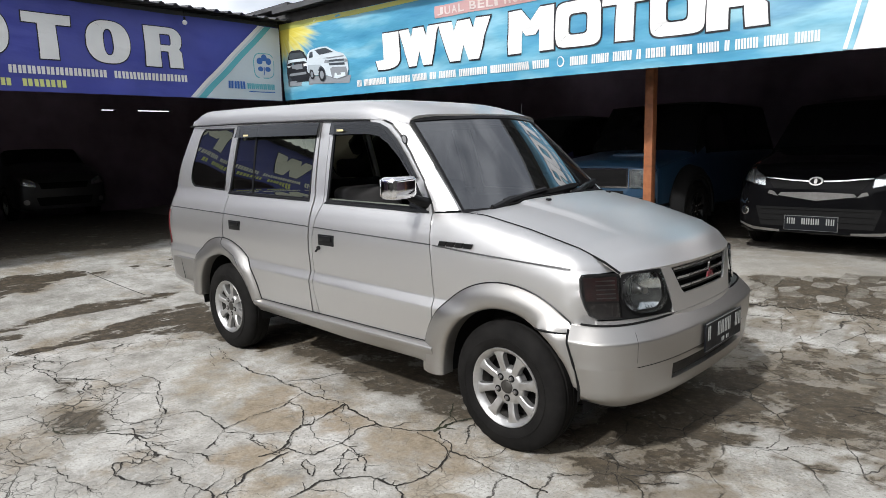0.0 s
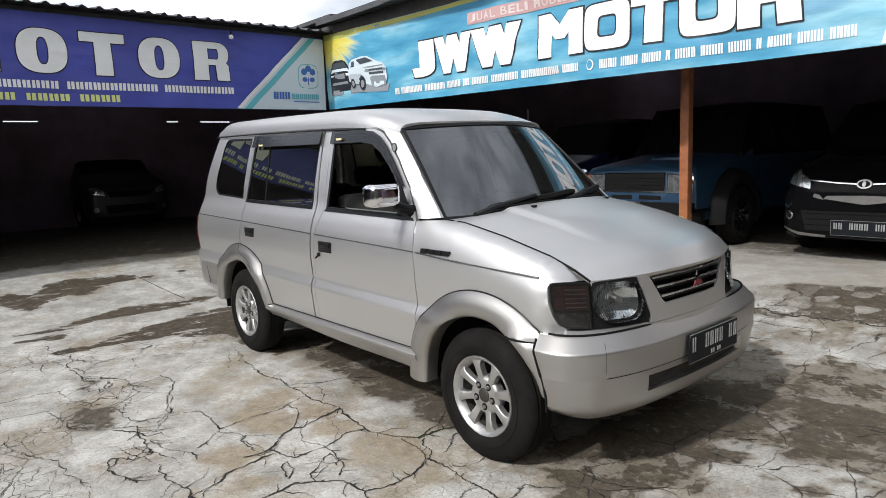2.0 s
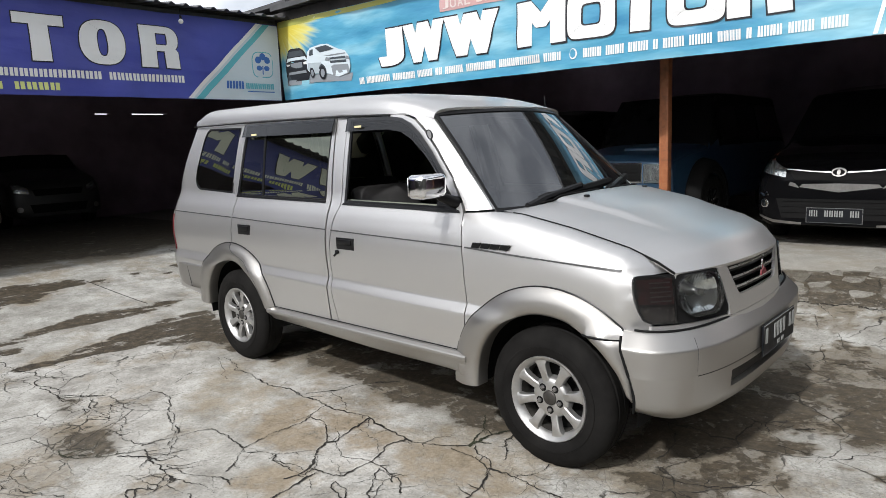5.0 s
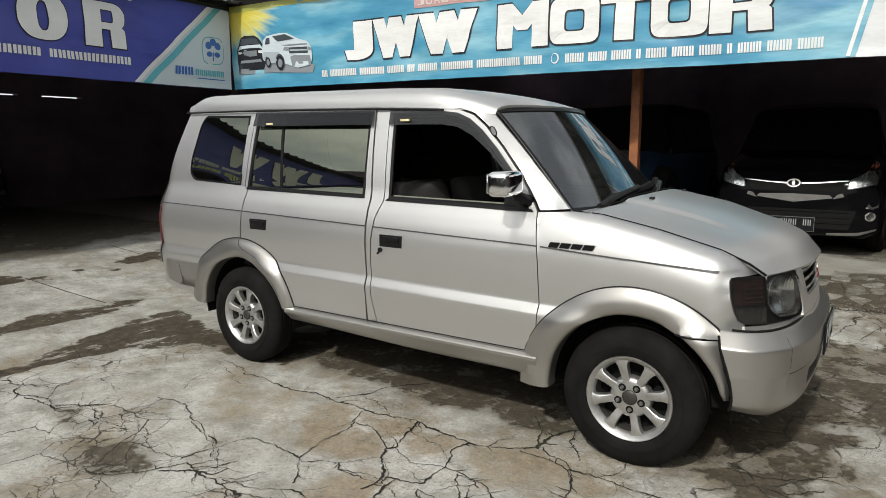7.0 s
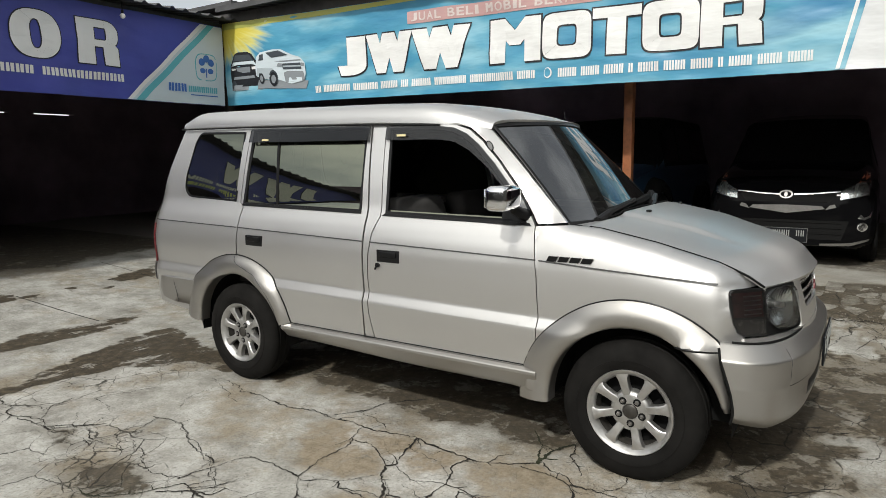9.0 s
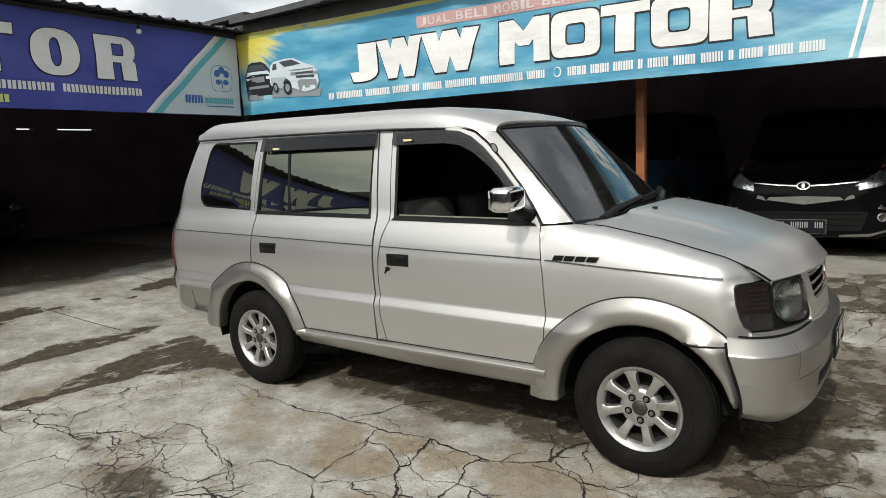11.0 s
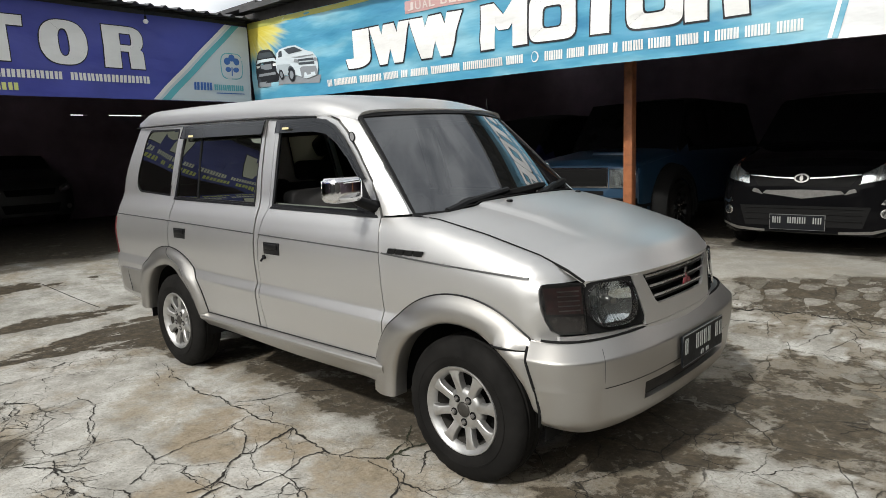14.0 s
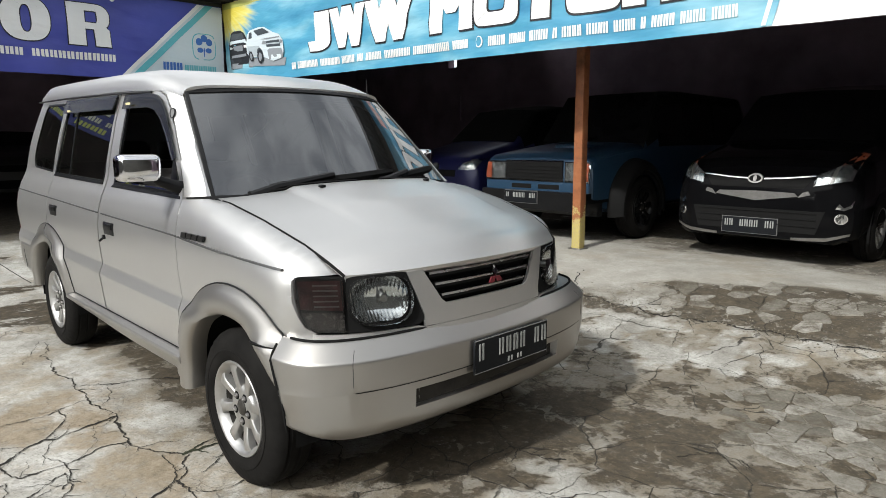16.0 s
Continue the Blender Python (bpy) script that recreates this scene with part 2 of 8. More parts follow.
def concrete_material():
    """Old yard concrete: pale cement, brown earth stains and painted shade, nets of jagged cracks, grit and smooth worn
    patches.
    """
    m, nt, b = nodes_of("cracked_concrete")
    co = nt.nodes.new("ShaderNodeTexCoord").outputs["Object"]
    big, mid, fine = noise_node(nt, 0.55, 6, 0.62, co), noise_node(nt, 3.2, 9, 0.70, co), noise_node(nt, 55, 6, 0.75, co)
    mottle = noise_node(nt, 14, 6, 0.72, co)
    pale = ramp_node(nt, mid.outputs["Fac"], ((0.28, (0.165, 0.156, 0.135)), (0.5, (0.33, 0.32, 0.29)), (0.66, (0.455, 0.447, 0.415))))
    blot = noise_node(nt, 1.9, 10, 0.74, co)
    earth = ramp_node(nt, math_node(nt, "ADD", math_node(nt, "MULTIPLY", big.outputs["Fac"], 0.40), math_node(nt, "MULTIPLY", blot.outputs["Fac"], 0.60)), ((0.50, (0, 0, 0)), (0.58, (1, 1, 1))))
    ochre = mix_node(nt, math_node(nt, "MULTIPLY", earth.outputs[0], 0.55), pale.outputs[0], (0.225, 0.172, 0.10))
    bleach = ramp_node(nt, noise_node(nt, 2.9, 10, 0.76, co).outputs["Fac"], ((0.54, (0, 0, 0)), (0.60, (1, 1, 1))))
    limy = mix_node(nt, math_node(nt, "MULTIPLY", bleach.outputs[0], 0.42), ochre.outputs[0], (0.52, 0.515, 0.485))
    pits = ramp_node(nt, mottle.outputs["Fac"], ((0.30, (1, 1, 1)), (0.42, (0, 0, 0))))
    pitted = mix_node(nt, math_node(nt, "MULTIPLY", pits.outputs[0], 0.55), limy.outputs[0], (0.13, 0.118, 0.095))
    speck = ramp_node(nt, noise_node(nt, 90, 2, 0.5, co).outputs["Fac"], ((0.60, (0, 0, 0)), (0.66, (1, 1, 1))))
    gritty = mix_node(nt, math_node(nt, "MULTIPLY", speck.outputs[0], 0.40), pitted.outputs[0], (0.09, 0.08, 0.065))
    grain = mix_node(nt, 0.52, gritty.outputs[0], fine.outputs["Fac"], "OVERLAY")
    # coordinates bent at two sizes, so that the crack nets wander and are jagged
    def bent(source, scale, detail, amount):
        w = noise_node(nt, scale, detail, 0.6, co)
        add = nt.nodes.new("ShaderNodeMixRGB")
        add.blend_type = "ADD"
        add.inputs["Fac"].default_value = amount
        nt.links.new(source, add.inputs["Color1"])
        nt.links.new(w.outputs["Color"], add.inputs["Color2"])
        return add.outputs[0]
    path = bent(bent(co, 1.8, 2, 0.22), 16, 5, 0.045)
    swell = ramp_node(nt, noise_node(nt, 6, 5, 0.7, co).outputs["Fac"], ((0.35, (0.25,) * 3), (0.65, (1.5,) * 3))).outputs[0]
    def net(scale, width, keep_scale, lo, hi):
        v = nt.nodes.new("ShaderNodeTexVoronoi")
        v.feature = "DISTANCE_TO_EDGE"
        v.inputs["Scale"].default_value = scale
        nt.links.new(path, v.inputs["Vector"])
        d = math_node(nt, "DIVIDE", v.outputs["Distance"], swell)
        line = ramp_node(nt, d, ((width * 0.35, (1, 1, 1)), (width, (0, 0, 0))))
        keep = ramp_node(nt, noise_node(nt, keep_scale, 4, 0.6, co).outputs["Fac"], ((lo, (0, 0, 0)), (hi, (1, 1, 1))))
        return math_node(nt, "MULTIPLY", line.outputs[0], keep.outputs[0])
    wide, thin, tiny = net(2.5, 0.012, 1.3, 0.40, 0.47), net(4.9, 0.015, 1.1, 0.43, 0.50), net(11.5, 0.030, 1.0, 0.52, 0.57)
    sepx = nt.nodes.new("ShaderNodeSeparateXYZ")
    nt.links.new(co, sepx.inputs[0])
    across = math_node(nt, "ADD", math_node(nt, "MULTIPLY", sepx.outputs[0], 0.1), 0.5)
    sparse = ramp_node(nt, across, ((0.73, (1,) * 3), (0.79, (0.18,) * 3))).outputs[0]
    sound = ramp_node(nt, across, ((0.33, (0.12,) * 3), (0.40, (1,) * 3)))
    a = nt.nodes.new("ShaderNodeAttribute")
    a.attribute_name = "stain_shade"
    wild = a.outputs["Alpha"]
    wide = math_node(nt, "MULTIPLY", wide, wild)
    thin = math_node(nt, "MULTIPLY", thin, math_node(nt, "ADD", math_node(nt, "MULTIPLY", wild, 0.92), 0.08))
    tiny = math_node(nt, "MULTIPLY", tiny, math_node(nt, "ADD", math_node(nt, "MULTIPLY", wild, 0.8), 0.2))
    cracks = math_node(nt, "MULTIPLY", math_node(nt, "MAXIMUM", wide, math_node(nt, "MULTIPLY", math_node(nt, "MAXIMUM", thin, tiny), sparse)), sound.outputs[0])
    st = nt.nodes.new("ShaderNodeSeparateColor")
    nt.links.new(a.outputs["Color"], st.inputs[0])
    # towards the west shed the earth lies in long streaks
    smap = nt.nodes.new("ShaderNodeMapping")
    smap.inputs["Scale"].default_value, smap.inputs["Rotation"].default_value = (7.5, 1.5, 1.0), (0, 0, -0.12)
    nt.links.new(co, smap.inputs[0])
    streak = noise_node(nt, 1.0, 8, 0.72, smap.outputs[0])
    drift = ramp_node(nt, across, ((0.055, (0,) * 3), (0.09, (1,) * 3), (0.40, (1,) * 3), (0.46, (0,) * 3))).outputs[0]
    # broken slabs: whole cells of old cement stay clear of the earth
    cells = nt.nodes.new("ShaderNodeTexVoronoi")
    cells.inputs["Scale"].default_value = 9.0
    nt.links.new(path, cells.inputs["Vector"])
    pick = nt.nodes.new("ShaderNodeSeparateColor")
    nt.links.new(cells.outputs["Color"], pick.inputs[0])
    bits = nt.nodes.new("ShaderNodeTexVoronoi")
    bits.inputs["Scale"].default_value = 27.0
    nt.links.new(path, bits.inputs["Vector"])
    pick2 = nt.nodes.new("ShaderNodeSeparateColor")
    nt.links.new(bits.outputs["Color"], pick2.inputs[0])
    both = math_node(nt, "ADD", math_node(nt, "SUBTRACT", pick.outputs[0], 0.5), math_node(nt, "MULTIPLY", math_node(nt, "SUBTRACT", pick2.outputs[0], 0.5), 0.8))
    slab = math_node(nt, "MULTIPLY", both, sound.outputs[0])
    ragged = noise_node(nt, 3.6, 12, 0.80, co)
    wob = math_node(nt, "ADD", math_node(nt, "MULTIPLY", math_node(nt, "SUBTRACT", ragged.outputs["Fac"], 0.5), 4.2), math_node(nt, "MULTIPLY", slab, 0.55))
    wob = math_node(nt, "ADD", wob, math_node(nt, "MULTIPLY", math_node(nt, "MULTIPLY", math_node(nt, "SUBTRACT", streak.outputs["Fac"], 0.47), 7.0), drift))
    def edge(v):
        on = math_node(nt, "MULTIPLY", v, math_node(nt, "ADD", 1.0, wob))
        return ramp_node(nt, on, ((0.38, (0, 0, 0)), (0.60, (1, 1, 1)))).outputs[0]
    mud_shade_tone = ramp_node(nt, mottle.outputs["Fac"], ((0.32, (0.026, 0.020, 0.013)), (0.5, (0.050, 0.039, 0.025)), (0.68, (0.105, 0.083, 0.054))))
    clay = ramp_node(nt, math_node(nt, "ADD", math_node(nt, "MULTIPLY", mottle.outputs["Fac"], 0.6), math_node(nt, "MULTIPLY", fine.outputs["Fac"], 0.4)), ((0.36, (0.100, 0.079, 0.054)), (0.46, (0.208, 0.170, 0.118)), (0.60, (0.285, 0.24, 0.178))))
    where = ramp_node(nt, math_node(nt, "ADD", st.outputs[1], math_node(nt, "MULTIPLY", math_node(nt, "SUBTRACT", ragged.outputs["Fac"], 0.5), 0.9)), ((0.18, (0, 0, 0)), (0.55, (1, 1, 1))))
    damp = mix_node(nt, math_node(nt, "MULTIPLY", where.outputs[0], ramp_node(nt, math_node(nt, "ADD", math_node(nt, "MULTIPLY", mottle.outputs["Fac"], 0.5), math_node(nt, "MULTIPLY", blot.outputs["Fac"], 0.5)), ((0.37, (0.25,) * 3), (0.52, (0.95,) * 3))).outputs[0]), grain.outputs[0], clay.outputs[0])
    # a thin film of dirt round the earth, and pale chips of cement lying in it
    film = ramp_node(nt, math_node(nt, "ADD", st.outputs[0], math_node(nt, "MULTIPLY", math_node(nt, "SUBTRACT", blot.outputs["Fac"], 0.5), 0.7)), ((0.06, (0, 0, 0)), (0.42, (1, 1, 1))))
    dusty = mix_node(nt, math_node(nt, "MULTIPLY", math_node(nt, "MULTIPLY", film.outputs[0], 0.50), math_node(nt, "SUBTRACT", 1.0, math_node(nt, "MULTIPLY", drift, 0.7))), damp.outputs[0], (0.135, 0.116, 0.085))
    chips = ramp_node(nt, noise_node(nt, 38, 8, 0.78, co).outputs["Fac"], ((0.56, (1,) * 3), (0.70, (0.2,) * 3)))
    mud_shade = mix_node(nt, math_node(nt, "MULTIPLY", math_node(nt, "MULTIPLY", edge(st.outputs[0]), math_node(nt, "ADD", 0.86, math_node(nt, "MULTIPLY", drift, 0.11))), math_node(nt, "MAXIMUM", chips.outputs[0], drift)), dusty.outputs[0], mud_shade_tone.outputs[0])
    clean = mix_node(nt, math_node(nt, "MULTIPLY", st.outputs[2], 0.5), mud_shade.outputs[0], (0.33, 0.315, 0.28))
    show = math_node(nt, "MULTIPLY", cracks, math_node(nt, "SUBTRACT", 1.0, st.outputs[2]))
    dark = mix_node(nt, math_node(nt, "MULTIPLY", show, 0.90), clean.outputs[0], (0.030, 0.027, 0.022))
    nt.links.new(dark.outputs[0], b.inputs["Base Color"])
    rough = ramp_node(nt, mid.outputs["Fac"], ((0.3, (0.72,) * 3), (0.7, (0.92,) * 3)))
    nt.links.new(rough.outputs[0], b.inputs["Roughness"])
    b.inputs["Specular IOR Level"].default_value = 0.3
    h = math_node(nt, "ADD", math_node(nt, "MULTIPLY", mid.outputs["Fac"], 0.9), math_node(nt, "MULTIPLY", fine.outputs["Fac"], 0.30))
    h = math_node(nt, "ADD", h, math_node(nt, "MULTIPLY", mottle.outputs["Fac"], 0.35))
    h = math_node(nt, "SUBTRACT", h, math_node(nt, "MULTIPLY", show, 1.2))
    h = math_node(nt, "SUBTRACT", h, math_node(nt, "MULTIPLY", edge(st.outputs[0]), 0.35))
    bump(nt, b, h, 0.60, 0.012)
    return m


CONCRETE = concrete_material()
# Dark earth tones on the yard, partly painted shade: rounded patches, and fields with corners of their own
PATCHES, FIELDS = [], []


def patch(x, y, length, width, turn, mud_shade, ochre):
    PATCHES.append((x, y, length, width, radians(turn), mud_shade, ochre))


def field(mud_shade, ochre, outline):
    xs, ys = [p[0] for p in outline], [p[1] for p in outline]
    FIELDS.append((mud_shade, ochre, outline, min(xs) - 0.2, max(xs) + 0.2, min(ys) - 0.2, max(ys) + 0.2))


def depth_in(x, y, outline):
    """Signed distance to an outline, below zero inside."""
    best, inside = 9.0, False
    for (ax, ay), (bx, by) in zip(outline, outline[1:] + outline[:1]):
        ex, ey = bx - ax, by - ay
        t = min(1.0, max(0.0, ((x - ax) * ex + (y - ay) * ey) / (ex * ex + ey * ey)))
        best = min(best, math.hypot(x - ax - t * ex, y - ay - t * ey))
        if (ay > y) != (by > y) and x < ax + (y - ay) / (by - ay) * ex:
            inside = not inside
    return -best if inside else best


patch(-4.6, -2.9, 0.6, 0.25, 20, 0.8, 0)
patch(-1.9, -2.5, 0.25, 0.1, 10, 0.5, 0.3)
patch(2.75, -1.4, 0.35, 0.2, 15, 0.1, 0.7)
patch(0.4, -2.75, 0.8, 0.3, 30, 0.1, 0.35)
patch(-1, -2.6, 0.9, 0.25, 20, 0.1, 0.3)
patch(5.3, 0.9, 0.8, 0.6, 10, 0.7, 0.3)
patch(3.9, -0.55, 0.8, 0.18, 15, 0.35, 0.5)
patch(5, 2.2, 0.9, 0.2, -5, 0.8, 0.3)
patch(5.2, 3.2, 1, 0.3, 0, 0.9, 0.2)
patch(3.9, 1.3, 1.7, 1.2, 5, 0.42, 0.4)
patch(4.9, 0.6, 1.3, 1, 0, 0.45, 0.4)
patch(3.15, -0.45, 0.3, 0.35, 0, 0.6, 0.3)
patch(3, 3.1, 2, 0.4, 8, 0.3, 0.2)
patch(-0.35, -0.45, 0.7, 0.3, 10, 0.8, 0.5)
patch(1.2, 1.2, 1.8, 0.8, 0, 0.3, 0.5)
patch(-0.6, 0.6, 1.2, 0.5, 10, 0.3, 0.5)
patch(3.3, 0.05, 0.5, 0.1, 12, 0.5, 0.4)
patch(4.5, 1.5, 0.8, 0.4, 10, 0.6, 0.3)
# earth below the bumper, darkened to deepen the shadow there
patch(3.05, 0.35, 0.3, 0.6, 0, 0.9, 0.3)
field(0.0, 0.95, [(0.98, -1.29), (0.92, -1.11), (1.0, -0.99), (1.13, -1.02), (1.2, -1.13), (1.21, -1.33), (1.17, -1.44), (1.08, -1.41)])
field(0.0, 0.95, [(1.29, -1.39), (1.27, -1.17), (1.44, -1.2), (1.54, -1.28), (1.56, -1.35), (1.36, -1.45)])
field(0.0, 0.95, [(1.24, -1.04), (1.42, -0.99), (1.5, -1.0), (1.51, -1.15), (1.38, -1.11)])
field(0.0, 0.95, [(1.6, -1.18), (1.57, -1.04), (1.75, -1.0), (1.84, -1.03), (1.81, -1.15), (1.72, -1.25)])
field(0.0, 0.95, [(1.9, -1.05), (2.19, -0.88), (2.39, -0.97), (2.44, -1.14), (2.3, -1.28), (2.15, -1.31), (2.0, -1.2)])
field(0.0, 0.95, [(1.52, -1.68), (1.53, -1.57), (1.67, -1.54), (1.77, -1.57), (1.73, -1.7), (1.59, -1.79)])
field(0.0, 0.95, [(2.43, -1.04), (2.47, -0.97), (2.62, -1.06), (2.52, -1.17)])
field(0.0, 0.95, [(1.96, -1.79), (1.9, -1.69), (1.99, -1.61), (2.07, -1.64), (2.04, -1.75)])
field(0.0, 0.95, [(1.15, -1.4), (1.2, -1.26), (1.39, -1.24), (1.58, -1.34), (1.48, -1.46), (1.31, -1.49)])
field(0.95, 0.2, [(-3.55, -2.1), (-3.73, -1.91), (-3.5, -1.69), (-3.86, -1.55), (-4.03, -1.28), (-3.98, -0.78), (-3.8, -0.55), (-3.57, -0.69), (-3.49, -1.0), (-3.19, -1.23), (-3.31, -1.37), (-3.2, -1.62), (-2.97, -1.82), (-3.16, -2.0)])
field(0.95, 0.2, [(-3.71, -0.52), (-3.72, -0.36), (-3.49, -0.42), (-3.53, -0.56)])
field(0.95, 0.2, [(-3.73, -0.09), (-3.78, 0.04), (-3.62, -0.04), (-3.64, -0.12)])
field(0.95, 0.2, [(-2.1, -2.1), (-2.0, -1.75), (-2.11, -1.33), (-2.11, -0.95), (-2.14, -0.34), (-2.33, -0.11), (-2.38, -0.69), (-2.44, -1.08), (-2.23, -1.55), (-2.12, -1.92)])
field(0.95, 0.2, [(-1.88, -2.11), (-1.85, -1.94), (-1.84, -1.64), (-1.7, -1.81), (-1.74, -2.02)])
field(0.95, 0.2, [(-1.23, -1.94), (-1.23, -1.68), (-1.38, -1.37), (-1.58, -0.95), (-1.71, -0.51), (-1.74, -0.14), (-0.82, -0.53), (-0.76, -0.88), (-1.03, -1.13), (-1.12, -1.48), (-1.1, -1.88)])
field(0.95, 0.2, [(0.52, -2.18), (0.47, -2.07), (0.35, -1.91), (0.58, -1.93), (0.78, -2.01), (0.83, -2.12), (0.68, -2.16)])
field(0.95, 0.2, [(0.36, -2.16), (0.34, -2.07), (0.37, -1.95), (0.46, -1.89), (0.61, -2.0), (0.72, -2.09), (0.66, -2.17), (0.52, -2.19)])
field(0.95, 0.2, [(-0.29, -1.92), (-0.18, -1.85), (-0.01, -1.96), (-0.06, -1.99)])
field(0.35, 0.5, [(0.21, -2.16), (0.18, -2.07), (0.17, -2.01), (0.36, -1.88), (0.44, -1.91), (0.34, -2.07), (0.36, -2.16), (0.33, -2.22)])
field(0.95, 0.2, [(-3.73, -0.49), (-3.69, -0.38), (-3.52, -0.42), (-3.56, -0.52)])
field(0.95, 0.2, [(-3.75, -0.1), (-3.73, 0.01), (-3.61, -0.08), (-3.65, -0.13)])
field(0.95, 0.2, [(-3.81, 0.42), (-4.07, 1.18), (-3.66, 0.95), (-3.62, 0.48), (-3.4, 0.16), (-3.61, 0.37)])
# under the van: its shade painted as dark earth
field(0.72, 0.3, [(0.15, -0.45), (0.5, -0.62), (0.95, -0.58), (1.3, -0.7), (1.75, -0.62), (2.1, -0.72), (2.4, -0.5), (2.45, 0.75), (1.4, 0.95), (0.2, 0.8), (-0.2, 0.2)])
# earth by the front wheel, with the bumper's shadow painted in
field(0.95, 0.1, [(2.72, -0.62), (2.72, 0.0), (3.05, 0.45), (3.17, 1.05), (3.34, 0.95), (3.38, 0.44), (3.22, -0.01), (3.05, -0.45), (2.86, -0.58)])
field(0.95, 0.2, [(2.99, 0.34), (2.75, 0.71), (2.82, 0.98), (3.07, 1.12), (3.31, 0.95), (3.4, 0.59), (3.41, 0.32), (3.23, 0.25)])
field(0.95, 0.2, [(3.44, 0.54), (3.31, 1.06), (3.51, 1.16), (3.74, 1.1), (3.88, 0.91), (3.88, 0.62), (3.77, 0.31), (3.59, 0.26)])
field(0.95, 0.2, [(3.9, 0.64), (3.99, 0.87), (4.19, 0.87), (4.22, 0.65), (4.02, 0.45)])
field(0.95, 0.2, [(3.04, 1.59), (3.43, 1.52), (3.69, 1.65), (3.92, 1.93), (4.19, 2.2), (4.24, 2.0), (3.97, 1.75), (3.75, 1.5), (3.46, 1.26)])
field(0.95, 0.2, [(3.75, 1.9), (3.92, 2.19), (4.18, 2.27), (4.21, 2.13), (3.96, 1.88)])
field(0.95, 0.2, [(2.42, 3.12), (2.55, 3.58), (3.08, 3.31), (3.23, 3.6), (3.86, 3.65), (4.1, 2.62), (3.59, 2.53), (3.21, 2.57), (2.68, 2.46), (2.69, 2.7)])
field(0.95, 0.2, [(1.85, 2.56), (2.1, 2.61), (2.65, 2.51), (2.74, 2.44), (2.23, 2.41), (2.0, 2.36)])


def stain_shade_at(x, y):
    r = g = 0.0
    for px, py, ln, wd, turn, mud_shade, wet in PATCHES:
        dx, dy = x - px, y - py
        if abs(dx) > 2.6 or abs(dy) > 2.6:
            continue
        ca, sa = math.cos(turn), math.sin(turn)
        u, v = (dx * ca + dy * sa) / ln, (-dx * sa + dy * ca) / wd
        d = math.hypot(u, v) + 0.75 * noise.fractal(Vector((x * 3.4, y * 3.4, px)), 0.7, 2.1, 6)
        k = 1 - ease(d, 0.80, 1.02)
        r, g = max(r, mud_shade * k), max(g, wet * k)
    for mud_shade, wet, outline, x0, x1, y0, y1 in FIELDS:
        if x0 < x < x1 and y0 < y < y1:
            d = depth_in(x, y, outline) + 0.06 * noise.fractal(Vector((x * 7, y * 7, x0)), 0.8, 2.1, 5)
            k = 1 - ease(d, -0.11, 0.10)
            r, g = max(r, mud_shade * k), max(g, wet * k)
    front = interp(x, (0.0, 1.8, 2.42, 3.86, 6.0), (2.55, 2.62, 3.12, 3.60, 3.62))
    smooth = ease(y + 0.10 * noise.noise(Vector((x * 1.7, y * 1.7, 3))), front, front + 0.12)
    # both shed floors are coloured darker to stand for the shade indoors
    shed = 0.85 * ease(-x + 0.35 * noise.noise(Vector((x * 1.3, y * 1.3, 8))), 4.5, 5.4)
    north_shade = 0.85 * ease(y + 0.35 * noise.noise(Vector((x * 1.3, y * 1.3, 9))), 4.0, 4.9)
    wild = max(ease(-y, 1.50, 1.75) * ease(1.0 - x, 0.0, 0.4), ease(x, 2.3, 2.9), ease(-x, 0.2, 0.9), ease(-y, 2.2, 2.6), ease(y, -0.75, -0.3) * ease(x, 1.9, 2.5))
    return max(r * (1 - 0.7 * smooth), shed, north_shade), g, smooth * (1 - north_shade), wild


def build_ground():
    xs = sorted({*np.arange(-6, 6.01, 0.035).round(3)} | {-400, -120, -40, -20, -14, -11, -9.5, -8, -7, 7, 8, 9.5, 12, 16, 24, 40, 120, 400})
    ys = sorted({*np.arange(-3.6, 4.4, 0.035).round(3)} | {-400, -120, -40, -20, -12, -8, -6, -4.8, 5, 6, 7, 8, 10, 14, 20, 40, 120, 400})
    verts = [(x, y, ground_z(x, y)) for y in ys for x in xs]
    n = len(xs)
    faces = [(j * n + i, j * n + i + 1, (j + 1) * n + i + 1, (j + 1) * n + i) for j in range(len(ys) - 1) for i in range(n - 1)]
    me = bpy.data.meshes.new("ground")
    me.from_pydata(verts, [], faces)
    for p in me.polygons:
        p.use_smooth = True
    at = me.color_attributes.new("stain_shade", "FLOAT_COLOR", "POINT")
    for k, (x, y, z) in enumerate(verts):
        at.data[k].color = stain_shade_at(x, y)
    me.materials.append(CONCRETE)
    return tagged(new("ground", me), "worn pale concrete yard, cracked and stained with brown earth", "ground", kind="structure")


build_ground()

# ---- sheds ----
DARK_WALL = worn("dark_wall", (0.19, 0.142, 0.18), 0.85, var=0.3, scale=1.2)
ROOF_IRON = worn("roof_iron", (0.075, 0.075, 0.078), 0.6, 0.3, var=0.3, scale=3)
ROOF_UNDER = worn("roof_beam_steel", (0.05, 0.047, 0.045), 0.7, var=0.3)


